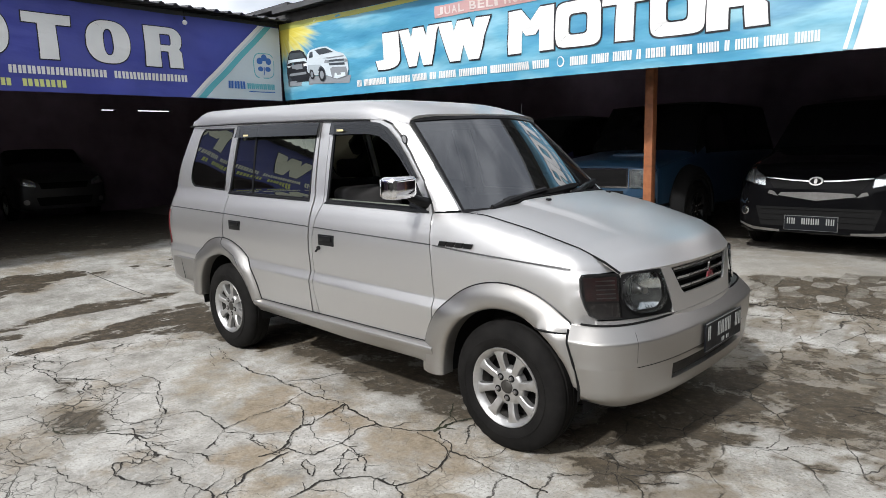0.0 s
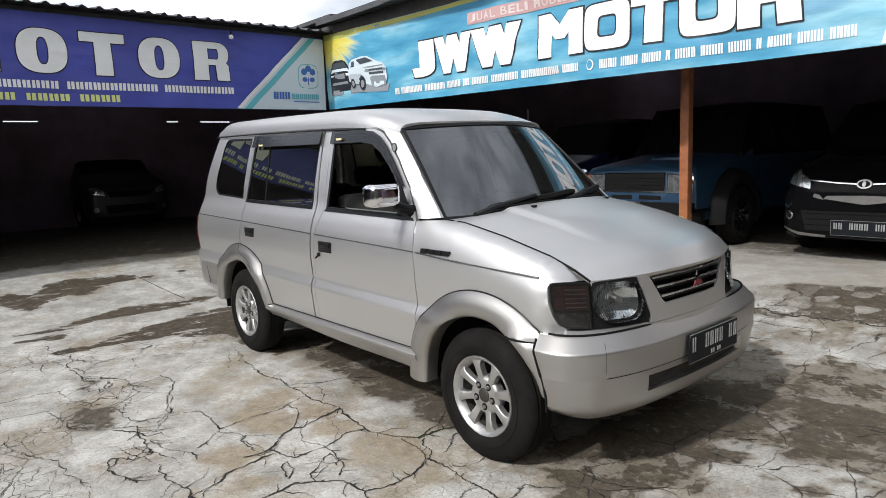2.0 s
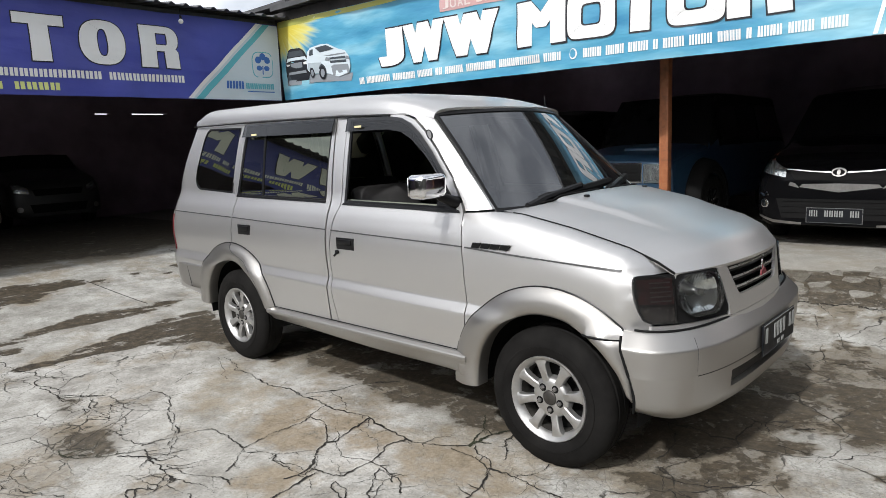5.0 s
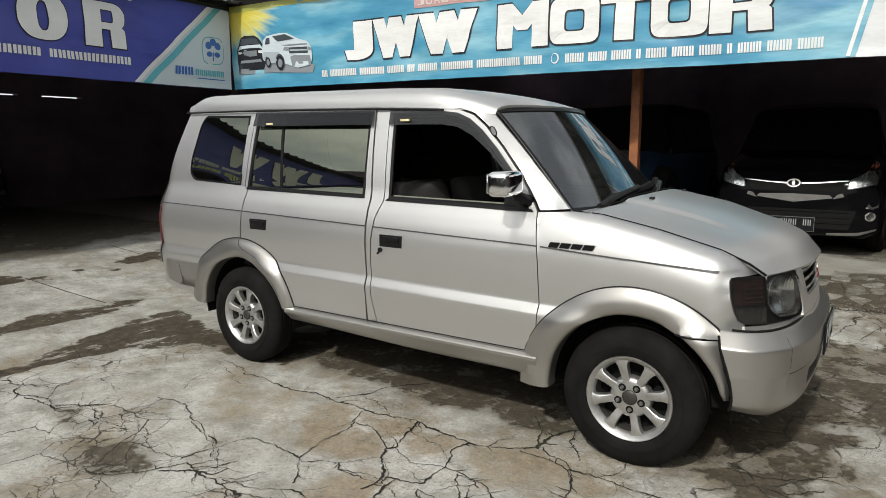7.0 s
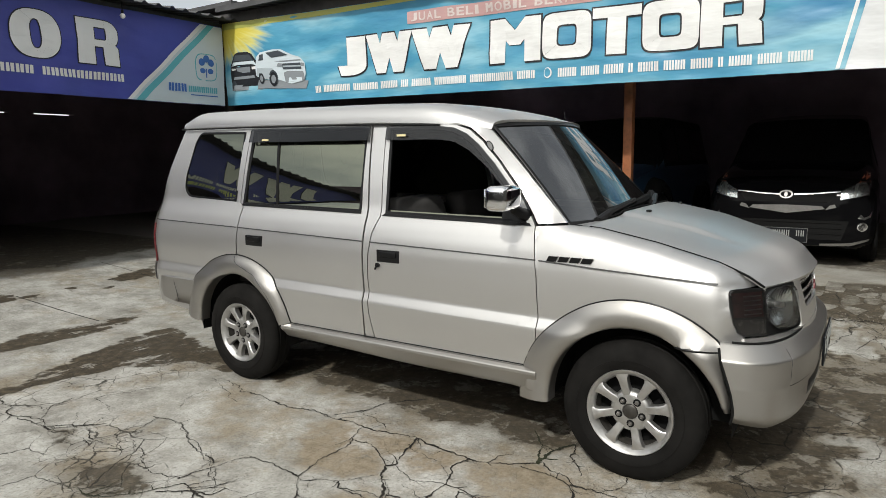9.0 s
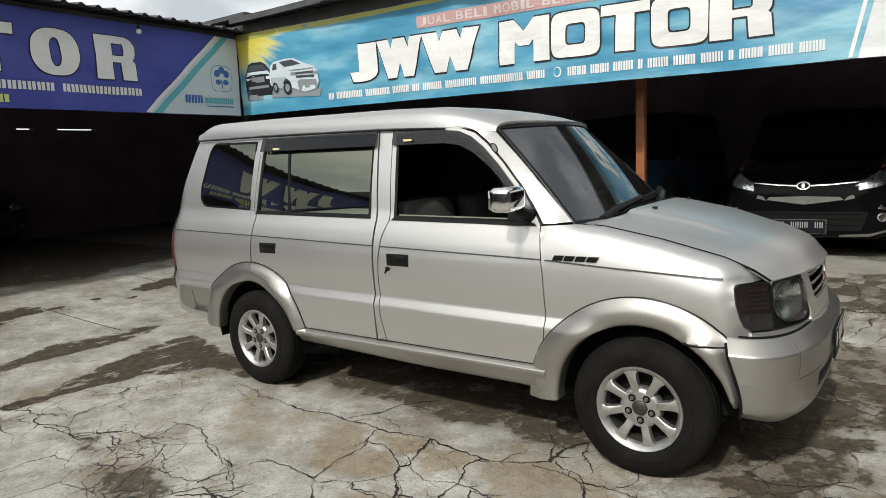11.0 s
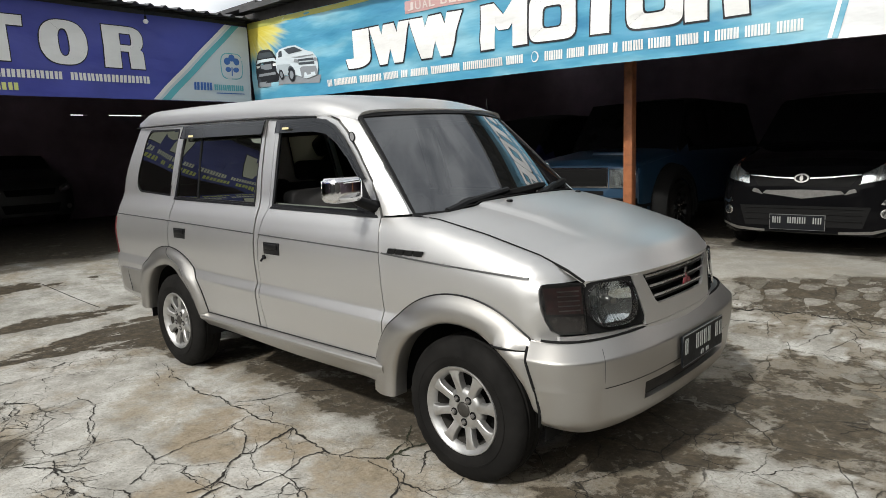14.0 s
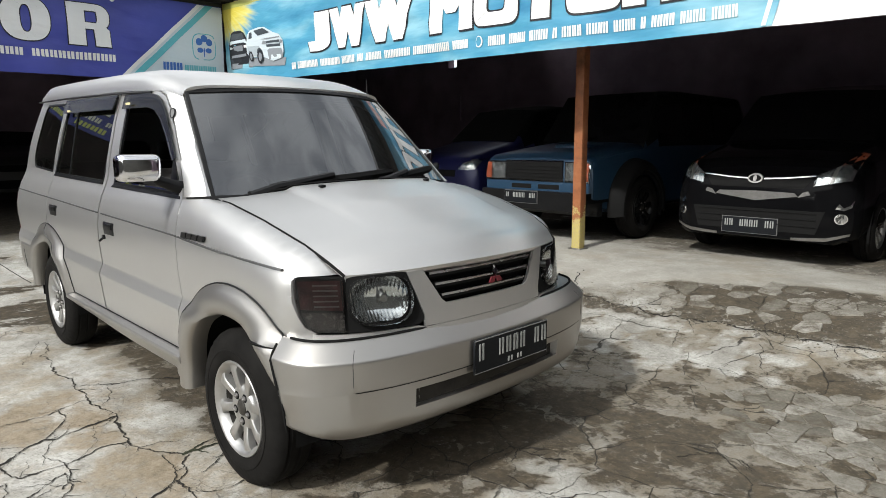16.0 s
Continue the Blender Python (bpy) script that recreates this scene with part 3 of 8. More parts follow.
def rust_post_material():
    m, nt, b = nodes_of("rusty_orange_paint")
    co = nt.nodes.new("ShaderNodeTexCoord").outputs["Object"]
    n, f = noise_node(nt, 7, 7, 0.7, co), noise_node(nt, 60, 3, 0.6, co)
    base = ramp_node(nt, n.outputs["Fac"], ((0.34, (0.17, 0.065, 0.028)), (0.52, (0.30, 0.105, 0.04)), (0.70, (0.36, 0.15, 0.065))))
    sep = nt.nodes.new("ShaderNodeSeparateXYZ")
    nt.links.new(co, sep.inputs[0])
    edge = math_node(nt, "ADD", sep.outputs[2], math_node(nt, "MULTIPLY", math_node(nt, "SUBTRACT", n.outputs["Fac"], 0.5), 1.7))
    low = ramp_node(nt, edge, ((0.34, (1, 1, 1)), (0.42, (0, 0, 0))))
    yellow = ramp_node(nt, f.outputs["Fac"], ((0.4, (0.45, 0.36, 0.18)), (0.6, (0.52, 0.44, 0.12))))
    mx = mix_node(nt, low.outputs[0], base.outputs[0], yellow.outputs[0])
    nt.links.new(mx.outputs[0], b.inputs["Base Color"])
    b.inputs["Roughness"].default_value = 0.6
    bump(nt, b, n.outputs["Fac"], 0.25, 0.004)
    return m


RUST_POST = rust_post_material()


def wall(name, x0, x1, y0, y1, z0, z1, mat=DARK_WALL, label="dark unlit rear wall of the shed"):
    bm = bmesh.new()
    box(bm, x0, x1, y0, y1, z0, z1)
    return whole(name, bm, mat, label, "wall", kind="structure", smooth=0)


def right_y(x):
    """Where the light blue banner hangs."""
    return 2.70 + (x + 4.4) * 0.045


# Outer walls of the two sheds, and unseen walls added at the far sides of the yard.
def slotted(name, boxes):
    bm = bmesh.new()
    for b in boxes:
        box(bm, *b)
    return whole(name, bm, DARK_WALL, "dark unlit rear wall of the shed with daylight gaps", "wall", kind="structure", smooth=0)


slotted("wall_north", [(-11.2, 12.0, 10.0, 10.2, 0, 1.9), (-11.2, -6.745, 10.0, 10.2, 1.9, 2.5), (-6.695, 12.0, 10.0, 10.2, 1.9, 2.5), (-11.2, 12.0, 10.0, 10.2, 2.5, 3.2),
                       (-11.2, -7.15, 10.0, 10.2, 3.2, 3.48), (-6.85, 12.0, 10.0, 10.2, 3.2, 3.48), (-11.2, 12.0, 10.0, 10.2, 3.48, 4.5)])
slotted("wall_west", [(-11.2, -11.0, -12.0, 10.0, 0, 2.44), (-11.2, -11.0, -12.0, -0.78, 2.44, 2.475), (-11.2, -11.0, -0.15, 2.4, 2.44, 2.475), (-11.2, -11.0, 2.72, 3.18, 2.44, 2.475),
                      (-11.2, -11.0, 3.98, 10.0, 2.44, 2.475), (-11.2, -11.0, -12.0, 10.0, 2.475, 4.5)])
# made-up walls; their heights and dark tone shape the sky light
wall("wall_east", 12.0, 12.2, -12.2, 10.2, 0, 6.5, worn("added_wall_plaster", (0.11, 0.105, 0.095), 0.85, var=0.2, scale=1.5), "unseen plain wall added to close the yard and cut low sky light")
wall("wall_south", -11.2, 12.0, -12.2, -12.0, 0, 2.9, bpy.data.materials["added_wall_plaster"], "unseen plain wall added to close the yard and cut low sky light")


# invented end walls that keep daylight out of the sheds
wall("wall_end_east", 9.0, 9.15, 2.95, 10.0, 0, 4.5, DARK_WALL, "unseen end wall added to darken the shed")
wall("wall_end_south", -11.0, -4.45, -8.1, -7.95, 0, 4.5, DARK_WALL, "unseen end wall added to darken the shed")


def corrugated(name, along, origin, run, rise, length, label, pitch=0.19):
    """A roof sheet with rounded ribs: along runs with the eave, run points up the slope."""
    bm = bmesh.new()
    steps = int(length / (pitch / 8))
    a, o = Vector(along), Vector(origin)
    up = Vector(run)
    rows = []
    for s in (0.0, 1.0):
        row = []
        for k in range(steps + 1):
            d = k * pitch / 8
            ph = (d / pitch) % 1.0
            h = 0.034 * max(0.0, math.sin(math.pi * min(1.0, ph / 0.45))) if ph < 0.45 else 0.0
            p = o + a * d + up * s + Vector((0, 0, rise * s + h + 0.012 * noise.noise(Vector((d * 0.6, s, 1)))))
            row.append(p)
        rows.append(row)
    loft(bm, rows)
    thicken(bm, 0.004)
    return whole(name, bm, ROOF_IRON, label, "roof", kind="structure", smooth=50)


corrugated("roof_west", (0, 1, 0), (-4.12, -12.0, 3.37), (-7.0, 0, 0), 1.0, 15.0, "dark corrugated iron roof over the shed")
corrugated("roof_north", (1, 0, 0), (-4.3, 2.52, 3.50), (0, 7.6, 0), 0.9, 16.3, "dark corrugated iron roof over the shed")
for u0, u1, y, z in ((-4.3, -2.52, 2.512, 3.475), (-2.60, 12.0, 2.504, 3.487)):
    bm = bmesh.new()
    loft(bm, [[Vector((x, y + dy, z + dz + 0.012 * noise.noise(Vector((x * 0.8, 4, 2))))) for x in np.linspace(u0, u1, 40)] for dy, dz in ((0, 0), (0, 0.075), (0.006, 0.075), (0.006, 0), (0, 0))])
    whole("trim_eave", bm, ROOF_IRON, "dark sheet-iron board along the eave", "trim", kind="structure", smooth=0)
wall("roof_corner", -11.0, -4.25, 2.75, 10.0, 3.62, 3.68, ROOF_IRON, "dark iron roof over the corner of the sheds")


def beam(name, x0, x1, y0, y1, z0, z1, mat=ROOF_UNDER, label="dark steel eave beam under the roof"):
    bm = bmesh.new()
    box(bm, x0, x1, y0, y1, z0, z1, 0.006, 1)
    return whole(name, bm, mat, label, "beam", kind="structure")


beam("trim_west", -4.50, -4.42, -12.0, 2.7, 3.22, 3.37)
bm = bmesh.new()
loft(bm, [[Vector((x, right_y(x) + dy, z)) for x in np.linspace(-4.5, 11.9, 12)] for dy, z in ((0.03, 3.30), (0.03, 3.50), (0.11, 3.50), (0.11, 3.30), (0.03, 3.30))])
whole("trim_north", bm, ROOF_UNDER, "dark steel eave beam under the roof", "beam", kind="structure", smooth=0)


def post(x, y, size, top, mat, label, foot):
    t = thing("steel_post", pose(x, y, foot), label, "post", "shed posts")
    bm = bmesh.new()
    box(bm, -size / 2, size / 2, -size / 2, size / 2, 0, top - foot, 0.008, 2)
    part("shaft", bm, mat, t)
    bm = bmesh.new()
    box(bm, -size * 0.75, size * 0.75, -size * 0.75, size * 0.75, -0.01, 0.012, 0.003, 1)
    part("base_plate", bm, STEEL, t)
    return t


post(1.08, 3.79, 0.100, 3.55, RUST_POST, "rust-orange painted steel post with a worn yellow foot", 0.27)
post(-5.1, 3.3, 0.10, 3.50, ROOF_UNDER, "dark steel corner post where the two sheds meet", 0.24)
post(7.2, 3.95, 0.100, 3.55, RUST_POST, "rust-orange painted steel post with a worn yellow foot", 0.27)
post(-4.55, -6.2, 0.11, 3.30, ROOF_UNDER, "dark steel post carrying the shed roof", 0.24)

# ---- banners ----
def creases(nt, b, co, fold):
    """Relief of hung vinyl: soft waves and long slanting creases."""
    mp = nt.nodes.new("ShaderNodeMapping")
    mp.inputs["Scale"].default_value, mp.inputs["Rotation"].default_value = (0.8, 0.8, 2.4), (0.6, 0.6, 0)
    nt.links.new(co, mp.inputs[0])
    long = noise_node(nt, 2.6, 3, 0.5, mp.outputs[0])
    h = math_node(nt, "ADD", math_node(nt, "MULTIPLY", long.outputs["Fac"], 1.6), math_node(nt, "MULTIPLY", fold.outputs["Fac"], 0.16))
    bump(nt, b, h, 0.30, 0.035)


def cloth(name, base, var=0.06):
    m, nt, b = nodes_of(name)
    co = nt.nodes.new("ShaderNodeTexCoord").outputs["Object"]
    big, fold = noise_node(nt, 1.3, 4, 0.55, co), noise_node(nt, 9, 4, 0.6, co)
    r = ramp_node(nt, big.outputs["Fac"], ((0.3, [c * (1 - var) for c in base]), (0.7, [min(1, c * (1 + var)) for c in base])))
    nt.links.new(r.outputs[0], b.inputs["Base Color"])
    b.inputs["Roughness"].default_value, b.inputs["Specular IOR Level"].default_value = 0.42, 0.4
    creases(nt, b, co, fold)
    return m


BANNER_BLUE = cloth("banner_navy", (0.055, 0.066, 0.31), 0.18)
BANNER_WHITE = cloth("banner_white", (0.66, 0.67, 0.68))
PRINT_WHITE = cloth("print_white", (0.72, 0.72, 0.71))
PRINT_BLACK = cloth("print_black", (0.015, 0.016, 0.02))
PRINT_LIME = cloth("print_pale_yellow", (0.58, 0.62, 0.22))
PRINT_TEAL = cloth("print_teal", (0.12, 0.42, 0.48))
PRINT_PALE = cloth("print_pale_grey", (0.55, 0.62, 0.66))
PRINT_RED = cloth("print_red", (0.50, 0.31, 0.30))
PRINT_BLUSH = cloth("print_blush", (0.60, 0.53, 0.51))
PRINT_OLIVE = cloth("print_olive", (0.36, 0.37, 0.09))
PRINT_NAVY = cloth("print_blue", (0.05, 0.14, 0.42))
PRINT_FADED = cloth("print_faded_red", (0.34, 0.19, 0.19))
PRINT_MIST = cloth("print_blue_grey", (0.36, 0.41, 0.44))
PRINT_GREY = cloth("print_grey", (0.22, 0.24, 0.26))
PRINT_GLASS = cloth("print_dark_grey", (0.05, 0.06, 0.07))


def cyan_material():
    m, nt, b = nodes_of("banner_cyan")
    co = nt.nodes.new("ShaderNodeTexCoord").outputs["Object"]
    mp = nt.nodes.new("ShaderNodeMapping")
    mp.inputs["Scale"].default_value, mp.inputs["Rotation"].default_value = (0.55, 1, 2.2), (0, 0.35, 0)
    nt.links.new(co, mp.inputs[0])
    n, fold = noise_node(nt, 1.4, 4, 0.5, mp.outputs[0]), noise_node(nt, 8, 4, 0.6, co)
    r = ramp_node(nt, n.outputs["Fac"], ((0.3, (0.035, 0.19, 0.34)), (0.5, (0.075, 0.29, 0.43)), (0.70, (0.27, 0.50, 0.59))))
    # a printed sunburst in the upper corner: yellow paling into the blue
    sep = nt.nodes.new("ShaderNodeSeparateXYZ")
    nt.links.new(co, sep.inputs[0])
    du, dz = math_node(nt, "ADD", sep.outputs[0], 4.38), math_node(nt, "SUBTRACT", 3.36, sep.outputs[2])
    turn = noise_node(nt, 1.0, 2, 0.5)
    way = nt.nodes.new("ShaderNodeCombineXYZ")
    nt.links.new(math_node(nt, "MULTIPLY", math_node(nt, "ARCTAN2", dz, du), 9.0), way.inputs[0])
    nt.links.new(way.outputs[0], turn.inputs["Vector"])
    far = math_node(nt, "SQRT", math_node(nt, "ADD", math_node(nt, "MULTIPLY", du, du), math_node(nt, "MULTIPLY", math_node(nt, "MULTIPLY", dz, dz), 2.6)))
    reach = math_node(nt, "ADD", far, math_node(nt, "MULTIPLY", math_node(nt, "SUBTRACT", turn.outputs["Fac"], 0.5), 1.0))
    burst = ramp_node(nt, reach, ((0.42, (0.58, 0.49, 0.07)), (0.74, (0.60, 0.57, 0.20)), (0.95, (0.46, 0.60, 0.56)), (1.3, (0.36, 0.56, 0.63))))
    hold = ramp_node(nt, reach, ((0.70, (1, 1, 1)), (1.7, (0, 0, 0))))
    r = mix_node(nt, hold.outputs[0], r.outputs[0], burst.outputs[0])
    # and a deeper blue wave near the other end
    wu = math_node(nt, "SUBTRACT", sep.outputs[0], 2.72)
    wz = math_node(nt, "SUBTRACT", math_node(nt, "SUBTRACT", sep.outputs[2], 2.60), math_node(nt, "MULTIPLY", wu, 0.22))
    wu, wz = math_node(nt, "DIVIDE", wu, 0.62), math_node(nt, "DIVIDE", wz, 0.17)
    wave = math_node(nt, "ADD", math_node(nt, "MULTIPLY", wu, wu), math_node(nt, "MULTIPLY", wz, wz))
    wave = ramp_node(nt, math_node(nt, "ADD", wave, math_node(nt, "MULTIPLY", math_node(nt, "SUBTRACT", n.outputs["Fac"], 0.5), 2.0)), ((0.1, (0.85,) * 3), (1.0, (0, 0, 0))))
    r = mix_node(nt, wave.outputs[0], r.outputs[0], (0.030, 0.165, 0.36))
    nt.links.new(r.outputs[0], b.inputs["Base Color"])
    b.inputs["Roughness"].default_value, b.inputs["Specular IOR Level"].default_value = 0.42, 0.4
    creases(nt, b, co, fold)
    return m


BANNER_CYAN = cyan_material()


def fold_depth(u, z, seed):
    """Slack folds of a hung banner, in metres out of its plane."""
    return (0.034 * noise.noise(Vector((u * 0.8, z * 1.1, seed))) + 0.030 * noise.noise(Vector((u * 2.1 + z * 1.4, z * 1.6 - u * 0.5, seed + 7)))
            + 0.011 * noise.noise(Vector((u * 2.6 + z * 6, z * 6 - u * 1.2, seed + 3))) + 0.004 * noise.noise(Vector((u * 7 - z * 9, z * 12 + u * 3, seed + 5))))


def west_map(u, z, lift=0.0):
    """u runs along +y; the face looks to +x."""
    return Vector((-4.38 + fold_depth(u, z, 1.0) + lift, u, z))


def north_map(u, z, lift=0.0):
    """u runs along +x; the face looks to -y. The cloth hangs a little lower towards its far end."""
    sag = -0.010 * (u + 4.3)
    return Vector((u, right_y(u) - fold_depth(u, z, 5.0) - lift, z + sag))


def cut_grid(bm, step, u0, u1, z0, z1):
    for axis, lo, hi in ((0, u0, u1), (2, z0, z1)):
        k = math.ceil(lo / step)
        while k * step < hi:
            co, no = Vector((0, 0, 0)), Vector((0, 0, 0))
            co[axis], no[axis] = k * step, 1
            bmesh.ops.bisect_plane(bm, geom=bm.verts[:] + bm.edges[:] + bm.faces[:], plane_co=co, plane_no=no)
            k += 1


def printed(name, polys, mapping, lift, mat, parent, step=0.12, label=""):
    """Flat shapes laid on a banner, following its folds. polys: lists of (u, z)."""
    bm = bmesh.new()
    for poly in polys:
        bm.faces.new([bm.verts.new((u, 0, z)) for u, z in poly])
    bm.normal_update()
    bmesh.ops.triangulate(bm, faces=[f for f in bm.faces if len(f.verts) > 4])
    us, zs = [u for p in polys for u, z in p], [z for p in polys for u, z in p]
    cut_grid(bm, step, min(us), max(us), min(zs), max(zs))
    bmesh.ops.triangulate(bm, faces=[f for f in bm.faces if len(f.verts) > 4])
    for v in bm.verts:
        v.co = mapping(v.co.x, v.co.z, lift)
    bmesh.ops.recalc_face_normals(bm, faces=bm.faces[:])
    ob = part(name, bm, mat, parent, label)
    return tagged(ob, kind="stuff") if len(polys) > 5 else ob


def sheet(name, u0, u1, z0, z1, mapping, mat, parent, label=""):
    bm = bmesh.new()
    nu, nz = int((u1 - u0) / 0.04), 28
    loft(bm, [[mapping(u0 + (u1 - u0) * k / nu, z0 + (z1 - z0) * q / nz) for k in range(nu + 1)] for q in range(nz + 1)])
    return part(name, bm, mat, parent, label)


def glyph(ch, u0, u1, z0, z1, bold, mapping, lift, mat, parent, name="letter"):
    """One letter of the built-in font, fitted to a box and laid on the cloth. M and W are made bold by overlapping strokes."""
    cu = bpy.data.curves.new("glyph", "FONT")
    many = ch in "MW"
    cu.body, cu.size, cu.offset, cu.resolution_u = ch, 1.0, 0.0 if many else min(bold, 0.055) if ch == "R" else bold, 9
    tmp = new("glyph", cu)
    me = bpy.data.meshes.new_from_object(tmp.evaluated_get(bpy.context.evaluated_depsgraph_get()))
    bpy.data.objects.remove(tmp)
    bm = bmesh.new()
    shift = (u1 - u0) * 0.095 if many else 0.0
    for k, d in enumerate(np.linspace(-shift, shift, 11) if many else (0.0,)):
        one = bmesh.new()
        one.from_mesh(me)
        xs, ys = [v.co.x for v in one.verts], [v.co.y for v in one.verts]
        for v in one.verts:
            v.co = Vector((u0 + shift + d + (v.co.x - min(xs)) / (max(xs) - min(xs)) * (u1 - u0 - 2 * shift), 0, z0 + (v.co.y - min(ys)) / (max(ys) - min(ys)) * (z1 - z0)))
        bmesh.ops.triangulate(one, faces=one.faces[:])
        cut_grid(one, 0.12, u0, u1, z0, z1)
        bmesh.ops.triangulate(one, faces=[f for f in one.faces if len(f.verts) > 4])
        for v in one.verts:
            v.co = mapping(v.co.x, v.co.z, lift + 0.0002 * k)
        bmesh.ops.recalc_face_normals(one, faces=one.faces[:])
        tm = bpy.data.meshes.new("glyph_copy")
        one.to_mesh(tm)
        one.free()
        bm.from_mesh(tm)
        bpy.data.meshes.remove(tm)
    bpy.data.meshes.remove(me)
    bpy.data.curves.remove(cu)
    return part(name, bm, mat, parent)


def block(ch, u0, u1, z0, z1, grow, mapping, lift, mat, parent, name="letter", square=False):
    """Heavy plain letters O, T and R in a box; grow widens every stroke for the dark edge, square gives a boxy cut."""
    w, h = u1 - u0, z1 - z0
    gu, gz = grow / w, grow / h
    polys = []
    def rect(a, b, c, d):
        polys.append([(a - gu, c - gz), (b + gu, c - gz), (b + gu, d + gz), (a - gu, d + gz)])
    def ring(cx, cz, ro, ri, a0, a1, n, power):
        def at(r, g, t):
            c, s = math.cos(t), math.sin(t)
            return cx + (r[0] + g * gu) * math.copysign(abs(c) ** power, c), cz + (r[1] + g * gz) * math.copysign(abs(s) ** power, s)
        ts = [a0 + (a1 - a0) * k / n for k in range(n + 1)]
        for p, q in zip(ts, ts[1:]):
            polys.append([at(ri, -1, p), at(ro, 1, p), at(ro, 1, q), at(ri, -1, q)])
    if ch == "O" and square:
        ring(0.5, 0.5, (0.5, 0.5), (0.20, 0.235), 0, 2 * math.pi, 40, 0.36)
    elif ch == "O":
        ring(0.5, 0.5, (0.5, 0.5), (0.115, 0.31), 0, 2 * math.pi, 36, 0.80)
    elif ch == "T":
        rect(0, 1, 0.78, 1)
        rect(0.31, 0.69, 0, 0.78)
    else:
        bar = 0.36 if square else 0.40
        rect(0, bar, 0, 1)
        rect(bar, 0.66, 0.83, 1)
        rect(bar, 0.66, 0.40, 0.55)
        ring(0.66, 0.70, (0.33, 0.30), (0.03, 0.135), -math.pi / 2, math.pi / 2, 14, 0.55 if square else 0.85)
        polys.append([(0.60 - gu, 0.46), (0.63 - gu, 0.0 - gz), (1.0 + gu, 0.0 - gz), (0.97 + gu, 0.40), (0.86, 0.50)])
    bm = bmesh.new()
    for k, poly in enumerate(polys):
        one = bmesh.new()
        one.faces.new([one.verts.new((u0 + a * w, 0, z0 + b * h)) for a, b in poly])
        cut_grid(one, 0.12, u0 - 0.1, u1 + 0.1, z0 - 0.1, z1 + 0.1)
        bmesh.ops.triangulate(one, faces=[f for f in one.faces if len(f.verts) > 4])
        for v in one.verts:
            v.co = mapping(v.co.x, v.co.z, lift + 0.0002 * (k % 12))
        bmesh.ops.recalc_face_normals(one, faces=one.faces[:])
        tm = bpy.data.meshes.new("block_copy")
        one.to_mesh(tm)
        one.free()
        bm.from_mesh(tm)
        bpy.data.meshes.remove(tm)
    return part(name, bm, mat, parent)


def bars(words, u0, u1, z0, z1):
    """Plain upright bars in groups, in place of unreadable or withheld writing. words: group lengths."""
    total = sum(words) + 0.8 * (len(words) - 1)
    w = (u1 - u0) / total
    out, u = [], u0
    for n in words:
        for k in range(n):
            for a, b in ((0.04, 0.38), (0.50, 0.86)):
                out.append([(u + a * w, z0), (u + b * w, z0), (u + b * w, z1), (u + a * w, z1)])
            u += w
        u += 0.8 * w
    return out


def disc(u, z, ru, rz, n=20):
    return [(u + ru * math.cos(2 * math.pi * k / n), z + rz * math.sin(2 * math.pi * k / n)) for k in range(n)]


# Navy banner on the west shed.
WB = thing("navy_banner", pose(0, 0, 0), "navy blue shop banner with large white lettering under the eave", "banner")
sheet("cloth", -7.4, 2.66, 2.23, 3.31, west_map, BANNER_BLUE, WB)
for ch, a, b in (("J", -5.55, -5.12), ("W", -5.02, -4.22), ("W", -4.12, -3.30), ("M", -2.40, -1.62), ("O", -1.44, -0.91), ("T", -0.77, -0.25), ("O", -0.09, 0.43), ("R", 0.62, 1.12)):
    if ch in "OTR":
        block(ch, a, b, 2.613, 3.128, 0.012, west_map, 0.006, PRINT_BLACK, WB, "letter_edge")
        block(ch, a, b, 2.613, 3.128, 0.0, west_map, 0.011, PRINT_WHITE, WB)
        continue
    glyph(ch, a - 0.016, b + 0.016, 2.600, 3.141, 0.097, west_map, 0.006, PRINT_BLACK, WB, "letter_edge")
    glyph(ch, a, b, 2.613, 3.128, 0.095, west_map, 0.011, PRINT_WHITE, WB)
printed("address_line", bars((2, 8, 8, 5, 2, 5, 8, 11, 10), -5.2, 1.17, 2.435, 2.525), west_map, 0.008, PRINT_WHITE, WB, 0.5)
printed("phone_line", bars((4, 4, 4, 1, 4, 4, 4), -3.9, -0.35, 2.29, 2.375), west_map, 0.008, PRINT_LIME, WB, 0.5)
printed("white_corner", [[(1.22, 2.235), (2.655, 2.235), (2.655, 3.30), (2.33, 3.30)]], west_map, 0.006, PRINT_PALE, WB)
printed("teal_stripe", [[(1.30, 2.235), (1.42, 2.235), (2.52, 3.30), (2.41, 3.30)]], west_map, 0.011, PRINT_TEAL, WB)
printed("white_stripe", [[(1.18, 2.235), (1.25, 2.235), (2.36, 3.30), (2.29, 3.30)]], west_map, 0.013, PRINT_WHITE, WB)
petals = [disc(2.37 + 0.075 * math.cos(t), 2.775 + 0.075 * math.sin(t), 0.048, 0.050, 12) for t in (0.35, 1.57, 2.79)] + [disc(2.37 + 0.06 * math.cos(t), 2.68 + 0.03 * math.sin(t), 0.045, 0.036, 12) for t in (0.2, 2.9)]
def shield(ru, rz):
    return [(2.37 + ru * math.copysign(abs(math.cos(t)) ** 0.5, math.cos(t)), 2.735 + rz * math.copysign(abs(math.sin(t)) ** 0.6, math.sin(t))) for t in [2 * math.pi * k / 32 for k in range(32)]]
printed("emblem_rim", [shield(0.170, 0.182)], west_map, 0.009, PRINT_TEAL, WB, 0.05)
